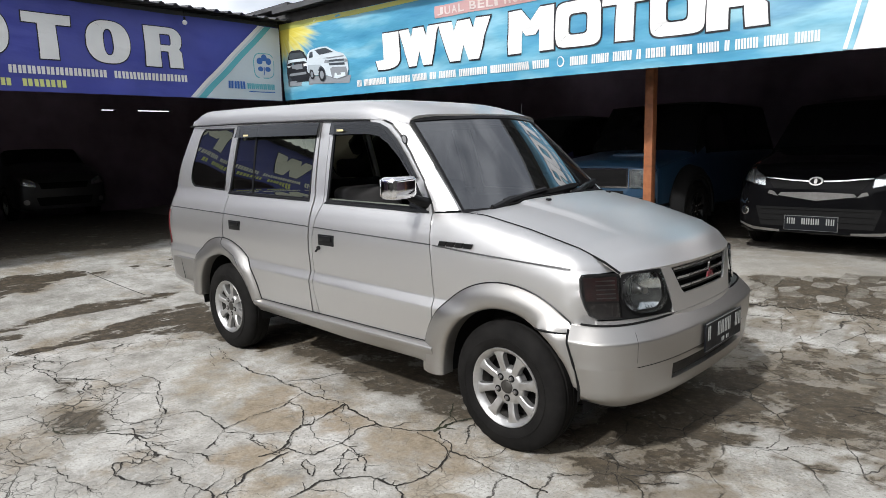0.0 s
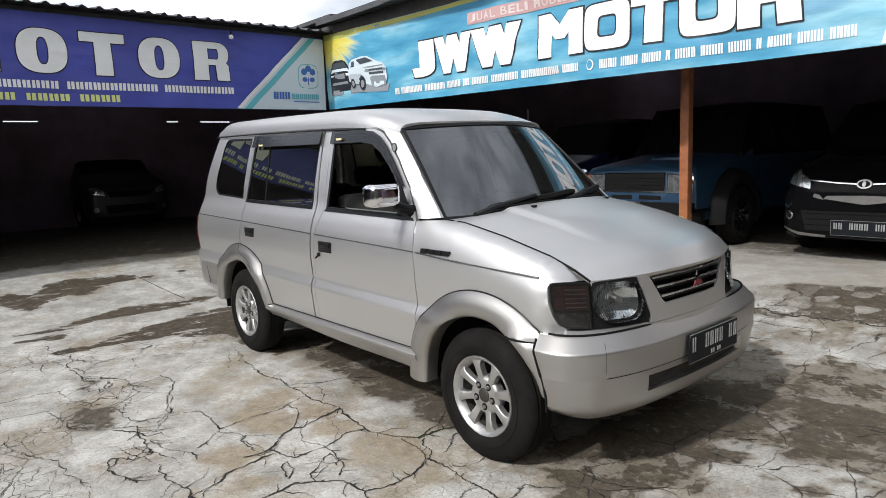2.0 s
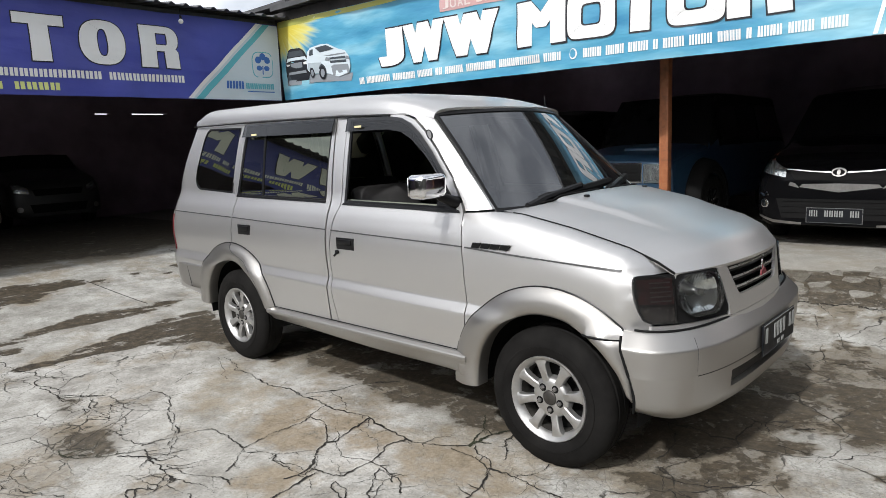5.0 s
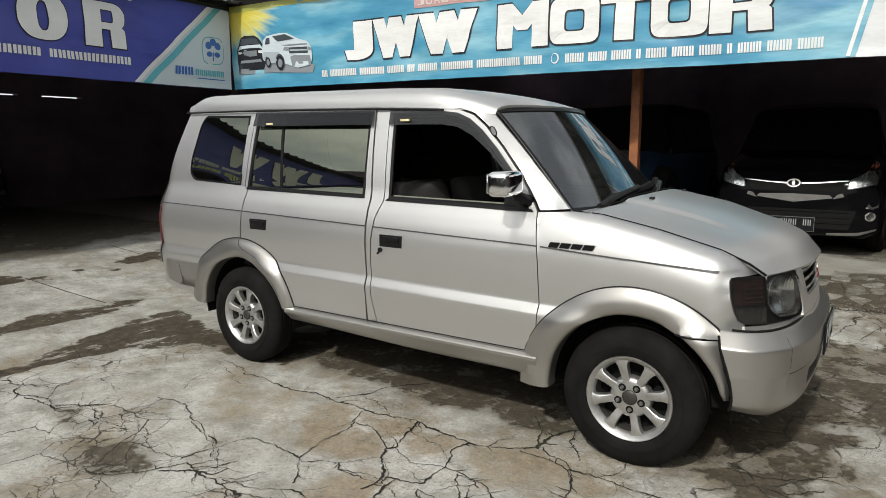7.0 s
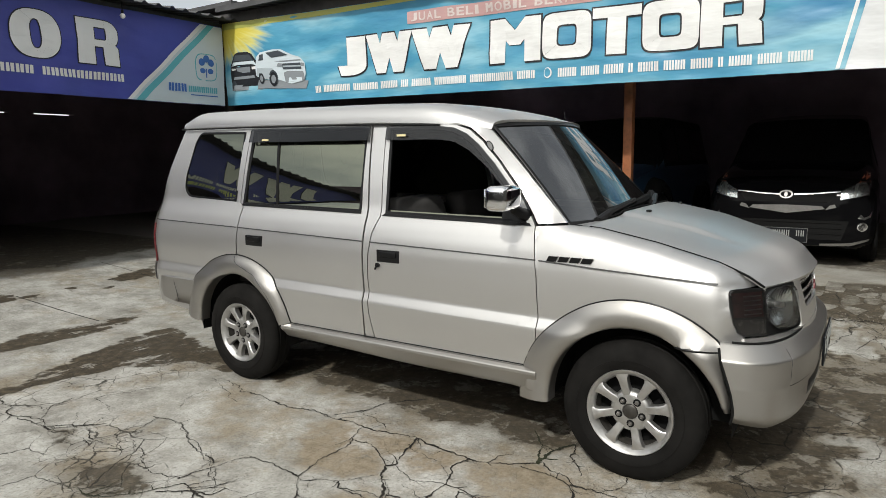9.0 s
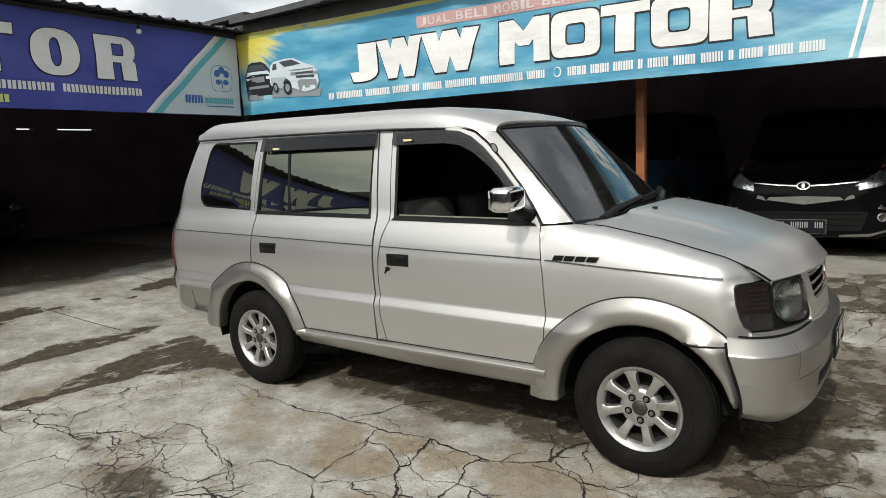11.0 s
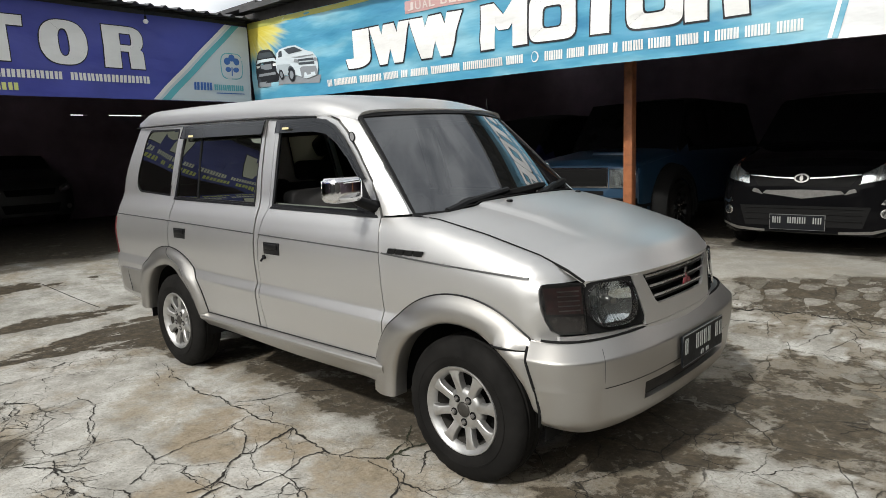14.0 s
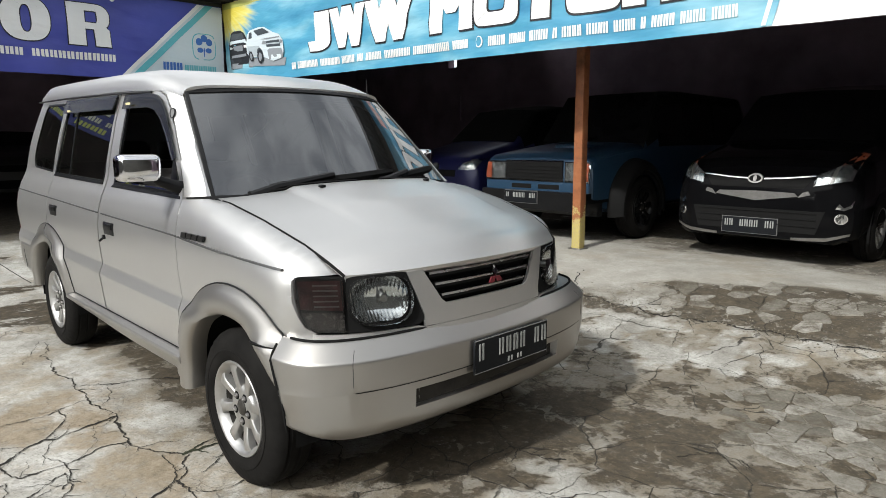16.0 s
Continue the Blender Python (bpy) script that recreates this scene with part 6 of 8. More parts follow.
REFLECTOR = reflector_material()
DULL_RED = worn("faded_red_lens", (0.12, 0.042, 0.042), 0.22, 0.2, var=0.5, scale=25)
SMOKY = worn("smoky_reflector", (0.10, 0.095, 0.09), 0.25, 0.4, var=0.4, scale=30)
for s in (-1, 1):
    def side(pts):
        return [(s * y, z) for y, z in pts]
    shell = [(0.405, 0.914), (0.346, 0.742), (0.350, 0.722), (0.368, 0.711), (0.64, 0.708), (0.713, 0.711), (0.738, 0.729), (0.751, 0.768), (0.758, 0.84), (0.757, 0.900), (0.748, 0.914), (0.62, 0.909)]
    lamp = front_panel("headlamp", ringed(side(shell), side(rounded(0.392, 0.610, 0.732, 0.902, 0.070))), MATT_BLACK, VAN, -0.004, 0.02, 0.03, "headlamp with clear lens and smoked corner light")
    dish = front_panel("reflector", side(rounded(0.394, 0.608, 0.734, 0.900, 0.070)), REFLECTOR, lamp, 0.000, 0.01, 0.02)
    for v in dish.data.vertices:
        y, z = (abs(v.co.y) - 0.50) / 0.11, (v.co.z - 0.817) / 0.085
        v.co.x -= 0.062 * max(0.0, 1 - 0.8 * y * y - 0.5 * z * z)
    lens = front_panel("lens", side(rounded(0.388, 0.614, 0.728, 0.906, 0.072)), LENS, lamp, 0.010, 0.014, 0.03, "clear glass lens")
    bm = bmesh.new()
    tube(bm, [fascia(s * 0.50, 0.82, -0.060), fascia(s * 0.50, 0.82, -0.020)], 0.014, 10)
    part("bulb", bm, STEEL, lamp)
    corner = front_panel("corner_light", side([(0.628, 0.712), (0.712, 0.715), (0.735, 0.732), (0.747, 0.77), (0.754, 0.84), (0.752, 0.898), (0.745, 0.909), (0.622, 0.905)]), LENS_SMOKE, lamp, 0.008, 0.012, 0.02, "smoked corner light")
    front_panel("amber_panel", side([(0.632, 0.790), (0.746, 0.796), (0.748, 0.898), (0.632, 0.898)]), DULL_RED, corner, 0.001, 0.0, 0.03)
    front_panel("smoky_panel", side([(0.632, 0.720), (0.710, 0.722), (0.730, 0.736), (0.742, 0.772), (0.744, 0.786), (0.632, 0.781)]), SMOKY, corner, 0.001, 0.0, 0.03)
    for z in (0.803, 0.822, 0.841, 0.860, 0.879):
        front_panel("rib", side([(0.640, z), (0.708, z + 0.001), (0.708, z + 0.006), (0.640, z + 0.005)]), STEEL, corner, 0.004, 0.003, 0.1)


# Bumpers
def bumper_plan(u, inset):
    """u from -1 at one arch to 1 at the other."""
    a = abs(u)
    s = 1 if u > 0 else -1
    th = a * math.pi / 2
    x = 2.915 + (0.365 - inset) * math.cos(th) ** 0.62
    y = (0.862 - inset) * math.sin(th) ** 0.70
    return x, s * y


CORNER = 0.51
bm = bmesh.new()
BUMP = ((0.690, 0.110), (0.699, 0.075), (0.702, 0.066), (0.701, 0.060), (0.697, 0.055), (0.693, 0.051), (0.650, 0.0105), (0.645, 0.006), (0.641, 0.003), (0.636, 0.0015), (0.630, 0.001), (0.575, 0.002), (0.533, 0.004), (0.528, 0.009), (0.522, 0.010), (0.498, 0.011), (0.425, 0.017), (0.40, 0.020), (0.360, 0.034), (0.338, 0.060), (0.332, 0.11))
us = np.linspace(-1, 1, 97)
rows = []
for z, inset in BUMP:
    row = []
    for u in us:
        x, y = bumper_plan(u, inset - (0.006 * ease(abs(u), CORNER - 0.01, CORNER + 0.01) if 0.45 < z < 0.53 else 0.0))
        row.append(Vector((max(x, interp(z, LIP_Z, LIP_X) + 0.012), y, z - 0.012 * (1 - abs(u)) + (0.026 * ease(abs(u), 0.55, 0.95) if z < 0.39 else 0.0))))
    rows.append(row)
vs = loft(bm, rows)
gone = [f for f in bm.faces if abs(f.calc_center_median().y) < 0.43 and 0.43 < f.calc_center_median().z < 0.49 and f.calc_center_median().x > 3.1]
bmesh.ops.delete(bm, geom=gone, context="FACES")
bmesh.ops.recalc_face_normals(bm, faces=bm.faces[:])
if sum(f.normal.x * f.calc_area() for f in bm.faces) < 0:
    bmesh.ops.reverse_faces(bm, faces=bm.faces[:])
rim = [e for e in bm.edges if len(e.link_faces) == 1]
got = bmesh.ops.extrude_edge_only(bm, edges=rim)
for v in got["geom"]:
    if isinstance(v, bmesh.types.BMVert):
        v.co.x -= 0.03 if abs(v.co.y) < 0.6 else 0.0
        v.co.y *= 0.975
bumper = part("front_bumper", bm, SILVER_LOW, VAN, "silver plastic front bumper with an air slot", 38)
bm = bmesh.new()
loft(bm, [[Vector((bumper_plan(u, 0.045)[0], bumper_plan(u, 0.045)[1], z)) for u in np.linspace(-0.35, 0.35, 15)] for z in (0.39, 0.53)])
part("air_slot", bm, worn("slot_grime", (0.034, 0.030, 0.024), 0.85, var=0.6), bumper)
for y in (-0.385, 0.385):
    for z in (0.438, 0.466):
        bm = bmesh.new()
        tube(bm, [(3.180, y, z), (3.222, y, z)], 0.011, 10)
        part("bolt", bm, STEEL, bumper)
BZ, BI = [p[0] for p in BUMP[::-1]], [p[1] for p in BUMP[::-1]]
BZ[-4:] = [0.701, 0.7012, 0.7015, 0.702]


def on_bumper(u, z, off=0.0):
    x, y = bumper_plan(u, interp(z, BZ, BI) - off)
    return Vector((x, y, z - 0.012 * (1 - abs(u))))


for s in (-1, 1):
    bm = bmesh.new()
    tube(bm, [on_bumper(s * CORNER, z) for z in (0.675, 0.66, 0.64, 0.63, 0.60, 0.56, 0.53)], 0.0014, 5)
    part("bumper_seam", bm, MOULDING, bumper)
for s in (-1, 1):
    bm = bmesh.new()
    tube(bm, [(interp(z, LIP_Z, LIP_X) + 0.007, s * (0.862 - interp(z, BZ, BI) + 0.001), z) for z in np.linspace(0.37, 0.68, 14)], 0.0055, 6)
    part("bumper_joint", bm, MATT_BLACK, bumper)
bm = bmesh.new()
tube(bm, [on_bumper(u, 0.5275, -0.001) for u in np.linspace(-CORNER, CORNER, 41)], 0.003, 5)
part("bumper_step", bm, BLACK_TRIM, bumper)
bm = bmesh.new()
tube(bm, [(bumper_plan(u, 0.066)[0], bumper_plan(u, 0.066)[1], 0.7045 - 0.012 * (1 - abs(u))) for u in np.linspace(-0.93, 0.93, 61)], 0.0055, 6)
part("bumper_gap", bm, MATT_BLACK, bumper)
bm = bmesh.new()
x0 = 3.283
box(bm, x0, x0 + 0.010, -0.166, 0.300, 0.478, 0.618, 0.004, 1)
plate = part("number_plate", bm, PLATE_BLACK, bumper, "black number plate with blanked characters")
for y0, z0, z1 in [(y + d, 0.532, 0.600) for y in (-0.140, -0.020, 0.025, 0.070, 0.115, 0.210, 0.258) for d in (0, 0.019)] + [(y, 0.492, 0.512) for y in (0.035, 0.055, 0.095, 0.115)]:
    bm = bmesh.new()
    box(bm, x0 + 0.009, x0 + 0.0125, y0, y0 + 0.009, z0, z1)
    part("plate_bar", bm, PLATE_GREY, plate, "", 0)
bm = bmesh.new()
tube(bm, [(x0 + 0.008, -0.162, 0.482), (x0 + 0.008, 0.296, 0.482), (x0 + 0.008, 0.296, 0.614), (x0 + 0.008, -0.162, 0.614)], 0.003, 5, closed=True)
part("plate_rim", bm, PLATE_RIM, plate)
# rear bumper wraps round to the rear wheels
bm = bmesh.new()
rows = []
for z, inset in ((0.655, 0.05), (0.660, 0.015), (0.645, 0.0), (0.55, 0.0), (0.47, 0.01), (0.42, 0.04), (0.415, 0.10)):
    row = []
    for u in np.linspace(-1, 1, 61):
        th = abs(u) * math.pi / 2
        x = -0.47 - (0.53 - inset) * math.cos(th) ** 0.30
        y = (1 if u > 0 else -1) * (0.846 - inset) * math.sin(th) ** 0.25
        row.append(Vector((x, y, max(z, interp(x, (-0.99, -0.85, -0.64, -0.47), (0.50, 0.492, 0.46, 0.43)) + (0.0 if z > 0.45 else -0.006)))))
    rows.append(row)
loft(bm, rows)
bmesh.ops.recalc_face_normals(bm, faces=bm.faces[:])
if sum(f.normal.x * f.calc_area() for f in bm.faces) > 0:
    bmesh.ops.reverse_faces(bm, faces=bm.faces[:])
rim = [e for e in bm.edges if len(e.link_faces) == 1]
got = bmesh.ops.extrude_edge_only(bm, edges=rim)
for v in got["geom"]:
    if isinstance(v, bmesh.types.BMVert):
        v.co.y *= 0.86
rear_bumper = part("rear_bumper", bm, SILVER_LOW, VAN, "silver plastic rear bumper")
for s in (-1, 1):
    bm = bmesh.new()
    tube(bm, [(-0.70, s * 0.842, 0.648), (-0.685, s * 0.846, 0.60), (-0.665, s * 0.846, 0.54), (-0.655, s * 0.842, 0.475)], 0.0026, 5)
    part("bumper_seam", bm, MOULDING, rear_bumper)

# Tailgate, tail lamps and rear window
bm = bmesh.new()
rows = []
for z in np.linspace(0.60, 1.70, 30):
    x = interp(z, (0.6, 1.05, 1.22, 1.70), (-0.975, -0.978, -0.960, -0.815))
    w = half_width(-0.92, z) - 0.02
    rows.append([Vector((x - 0.03 * (1 - q * q), q * w, z)) for q in np.linspace(-1, 1, 15)])
loft(bm, rows)
gate = part("tailgate", bm, SILVER, VAN)
bm = bmesh.new()
rows = []
for z in np.linspace(1.19, 1.64, 8):
    x = interp(z, (0.6, 1.05, 1.22, 1.70), (-0.975, -0.978, -0.960, -0.815)) - 0.006
    rows.append([Vector((x - 0.03 * (1 - q * q), q * (half_width(-0.92, z) - 0.09), z)) for q in np.linspace(-1, 1, 11)])
loft(bm, rows)
part("rear_window", bm, TINTED, gate, "dark tinted rear window")
for s in (-1, 1):
    bm = bmesh.new()
    rows = [[Vector((-0.86 - 0.112 * math.sin(t), s * (half_width(-0.80, z) - 0.075 * (1 - math.cos(t)) + 0.003), z)) for t in np.linspace(0.85, 1.5, 8)] for z in np.linspace(0.74, 1.02, 8)]
    loft(bm, rows)
    thicken(bm, 0.01)
    part("tail_lamp", bm, worn("tail_lamp_red", (0.10, 0.015, 0.018), 0.2), VAN, "dark red tail lamp")

# Mirrors: the near one open, the far one folded back
for s in (-1, 1):
    x0, x1, y0, y1 = (1.945, 2.055, 0.835, 1.010) if s < 0 else (1.80, 1.965, 0.790, 0.875)
    bm = bmesh.new()
    box(bm, x0, x1, min(s * y0, s * y1), max(s * y0, s * y1), 1.222, 1.338, 0.026, 4)
    mir = part("door_mirror", bm, CHROME, VAN, "chrome-capped door mirror")
    bm = bmesh.new()
    if s < 0:
        box(bm, 1.936, 1.944, -0.995, -0.852, 1.236, 1.324, 0.003, 1)
    else:
        box(bm, 1.815, 1.95, 0.780, 0.788, 1.236, 1.324, 0.003, 1)
    part("mirror_glass", bm, CHROME, mir)
    bm = bmesh.new()
    tube(bm, [(2.03, s * 0.745, 1.185), (2.025, s * 0.79, 1.200), (2.01, s * 0.84, 1.222), (2.0, s * 0.86, 1.245)], [0.034, 0.028, 0.024, 0.02], 10)
    part("mirror_arm", bm, BLACK_TRIM, mir)

# aerial on the far pillar
bm = bmesh.new()
tube(bm, [(1.66, 0.60, 1.64), (1.655, 0.60, 1.70), (1.65, 0.60, 1.765)], [0.006, 0.003, 0.002], 6)
part("aerial", bm, BLACK_TRIM, VAN)

# Underbody, floor and inner panels
bm = bmesh.new()
box(bm, -0.86, 3.05, -0.43, 0.43, 0.24, 0.44)
box(bm, 0.45, 2.16, -0.76, 0.76, 0.335, 0.44)
box(bm, 2.30, 3.05, -0.43, 0.43, 0.44, 0.88)
box(bm, 3.00, 3.10, -0.62, 0.62, 0.36, 0.70)
part("underbody", bm, MATT_BLACK, VAN, "", 0)
for s in (-1, 1):
    for name, x0, x1 in (("inner_trim", -0.02, 1.05), ("inner_trim", 1.09, 2.10)):
        bm = bmesh.new()
        box(bm, x0, x1, min(s * 0.66, s * 0.715), max(s * 0.66, s * 0.715), 0.44, 1.12, 0.01, 1)
        part(name, bm, DASH, VAN)
    bm = bmesh.new()
    box(bm, 2.15, 2.36, min(s * 0.60, s * 0.70), max(s * 0.60, s * 0.70), 0.80, 1.06)
    box(bm, 1.03, 1.12, min(s * 0.69, s * 0.725), max(s * 0.69, s * 0.725), 0.44, 1.16)
    box(bm, -0.80, -0.44, min(s * 0.66, s * 0.72), max(s * 0.66, s * 0.72), 0.44, 1.15)
    part("inner_post", bm, MATT_BLACK, VAN, "", 0)
    # added panel that stops sun slipping through under the bumper
    bm = bmesh.new()
    box(bm, 2.60, 3.02, min(s * 0.590, s * 0.602), max(s * 0.590, s * 0.602), 0.285, 0.72)
    part("arch_sun_stop", bm, MATT_BLACK, VAN, "", 0)
bm = bmesh.new()
loft(bm, [[Vector((x, y, 1.60 + 0.03 * (1 - (y / 0.6) ** 2))) for y in np.linspace(-0.58, 0.58, 9)] for x in (-0.72, 1.6)])
part("headlining", bm, worn("headlining_cloth", (0.06, 0.058, 0.055), 0.9), VAN)
bm = bmesh.new()
box(bm, 1.86, 2.28, -0.66, 0.66, 0.80, 1.10, 0.05, 3)
part("dashboard", bm, DASH, VAN)
bm = bmesh.new()
tube(bm, [(1.83 + 0.06 * math.sin(t), -0.35 + 0.185 * math.cos(t), 1.06 + 0.17 * math.sin(t)) for t in np.linspace(0, 2 * math.pi, 25)[:-1]], 0.014, 8, closed=True)
part("steering_wheel", bm, BLACK_TRIM, VAN)


def seat(x, y, w):
    bm = bmesh.new()
    box(bm, x - 0.02, x + 0.50, y - w / 2, y + w / 2, 0.60, 0.78, 0.05, 3)
    part("seat", bm, SEAT_CLOTH, VAN)
    bm = bmesh.new()
    box(bm, x - 0.10, x + 0.06, y - w / 2, y + w / 2, 0.72, 1.24, 0.06, 3)
    for v in bm.verts:
        v.co.x -= 0.28 * max(0.0, v.co.z - 0.72)
    part("seat_back", bm, SEAT_CLOTH, VAN)
    for yy in (() if w < 0.8 else (y - 0.3, y + 0.3)):
        bm = bmesh.new()
        box(bm, x - 0.25, x - 0.14, yy - 0.13, yy + 0.13, 1.25, 1.40, 0.045, 3)
        part("headrest", bm, SEAT_CLOTH, VAN)


seat(1.22, -0.34, 0.50)
seat(1.22, 0.34, 0.50)
seat(0.30, 0.0, 1.22)
seat(-0.45, 0.0, 1.15)


# Wheels
# darker copy of the alloy, standing for shade inside the rim
BARREL = worn("shade_dark_alloy", (0.060, 0.056, 0.050), 0.6, 0.4, var=0.5, scale=18)
HUB_GREY = worn("hub_grey", (0.05, 0.047, 0.042), 0.45, 0.5)


def wheel(cx, s, turn, own=VAN, face=0.822, cz=0.325, size=1.0, alloy=ALLOY):
    hub = new("wheel")
    hub.parent = own
    hub.matrix_basis = pose(cx, 0, cz)
    hub.matrix_parent_inverse = Matrix.Identity(4)
    seg = 96
    def spin(prof, name, mat, notch=False, sm=45):
        bm = bmesh.new()
        rows = []
        for k in range(seg):
            a = 2 * math.pi * k / seg
            row = []
            for q, (y, r) in enumerate(prof):
                rr = r - (0.010 if notch and k % 3 == 0 and 0.300 < r < 0.318 else 0.0)
                row.append(Vector((size * rr * math.cos(a), s * (face + size * (y - 0.822)), size * rr * math.sin(a))))
            rows.append(row)
        rows.append(rows[0])
        loft(bm, rows)
        bmesh.ops.remove_doubles(bm, verts=bm.verts[:], dist=0.0002)
        bmesh.ops.recalc_face_normals(bm, faces=bm.faces[:])
        return part(name, bm, mat, hub, "", sm)
    spin(((0.785, 0.190), (0.806, 0.196), (0.817, 0.212), (0.822, 0.236), (0.8225, 0.240), (0.824, 0.2405), (0.824, 0.246), (0.821, 0.247), (0.818, 0.272), (0.810, 0.296), (0.799, 0.313), (0.786, 0.3215), (0.770, 0.3255), (0.765, 0.318), (0.758, 0.318), (0.753, 0.3265),
          (0.722, 0.327), (0.717, 0.319), (0.710, 0.319), (0.705, 0.3265), (0.672, 0.325), (0.655, 0.319), (0.640, 0.300), (0.632, 0.26), (0.640, 0.21), (0.66, 0.19)), "tyre", RUBBER, True)
    spin(((0.640, 0.186), (0.66, 0.174), (0.70, 0.164), (0.755, 0.162), (0.780, 0.167)), "rim_barrel", BARREL)
    spin(((0.776, 0.1655), (0.784, 0.168), (0.798, 0.176), (0.804, 0.183), (0.812, 0.189), (0.814, 0.196), (0.810, 0.199), (0.795, 0.199), (0.785, 0.192)), "rim", alloy)
    spin(((0.71, 0.0005), (0.71, 0.174)), "brake_backing", MATT_BLACK)
    for k in range(8):
        bm = bmesh.new()
        a = 2 * math.pi * (k + turn) / 8
        d, n = Vector((math.cos(a), 0, math.sin(a))), Vector((-math.sin(a), 0, math.cos(a)))
        rows = []
        for r, hw, y in ((0.045, 0.017, 0.786), (0.085, 0.0205, 0.791), (0.110, 0.0195, 0.796), (0.140, 0.0215, 0.801), (0.158, 0.025, 0.802), (0.170, 0.034, 0.799), (0.182, 0.042, 0.799)):
            row = []
            for f, dy in ((-1.0, -0.034), (-0.92, -0.004), (-0.70, 0.0), (0.70, 0.0), (0.92, -0.004), (1.0, -0.034)):
                p = size * (d * r + n * hw * f)
                row.append(Vector((p.x, s * (face + size * (y + dy - 0.822)), p.z)))
            rows.append(row)
        loft(bm, rows)
        bmesh.ops.recalc_face_normals(bm, faces=bm.faces[:])
        part("spoke", bm, alloy, hub, "", 40)
    spin(((0.745, 0.098), (0.776, 0.095), (0.788, 0.086), (0.791, 0.070), (0.791, 0.036), (0.780, 0.033)), "hub_plate", alloy)
    spin(((0.770, 0.034), (0.792, 0.033), (0.796, 0.028), (0.797, 0.0005)), "cap", HUB_GREY)
    for k in range(5):
        a = 2 * math.pi * (k + 0.79) / 5
        bm = bmesh.new()
        c = Vector((0.056 * math.cos(a), 0, 0.056 * math.sin(a))) * size
        tube(bm, [c + Vector((0, s * (face - 0.040), 0)), c + Vector((0, s * (face - 0.024), 0)), c + Vector((0, s * (face - 0.018), 0))], [0.0105, 0.0105, 0.006], 6)
        part("wheel_nut", bm, STEEL, hub)
        # flat black disc stands for the shade inside the nut's recess
        bm = bmesh.new()
        tube(bm, [c + Vector((0, s * (face - 0.034), 0)), c + Vector((0, s * (face - 0.0300), 0))], 0.0180, 12)
        part("recess_shade", bm, MATT_BLACK, hub)
    return hub


wheel(-0.048, -1, 0.67)
wheel(2.58, -1, 0.31, cz=0.320)
wheel(-0.048, 1, 0.3)
wheel(2.58, 1, 0.6, cz=0.320)

# ---- parked cars in the sheds ----
from mathutils.bvhtree import BVHTree

BLACK_PAINT = car_paint("black_paint", (0.004, 0.004, 0.0045), 0.0, 0.10, 0.0, coat=0.0)
BLACK_PAINT.node_tree.nodes["Principled BSDF"].inputs["Specular IOR Level"].default_value = 0.08
BLUE_PAINT = car_paint("blue_paint", (0.009, 0.040, 0.084), 0.1, 0.35, 0.02, coat=0.2)
NAVY_PAINT = car_paint("navy_paint", (0.015, 0.017, 0.08), 0.2, 0.3, 0.0, coat=0.2)
SHADED_GREY = car_paint("shaded_grey", (0.035, 0.035, 0.037), 0.5, 0.4, 0.03, coat=0.2)
DARK_GLASS = worn("dark_car_glass", (0.006, 0.006, 0.007), 0.08, bumps=0.0, spec=0.15)
LAMP_BRIGHT = worn("lamp_inside", (0.55, 0.56, 0.56), 0.15, 0.8, var=0.5, scale=16, fine=30, bumps=1.0)


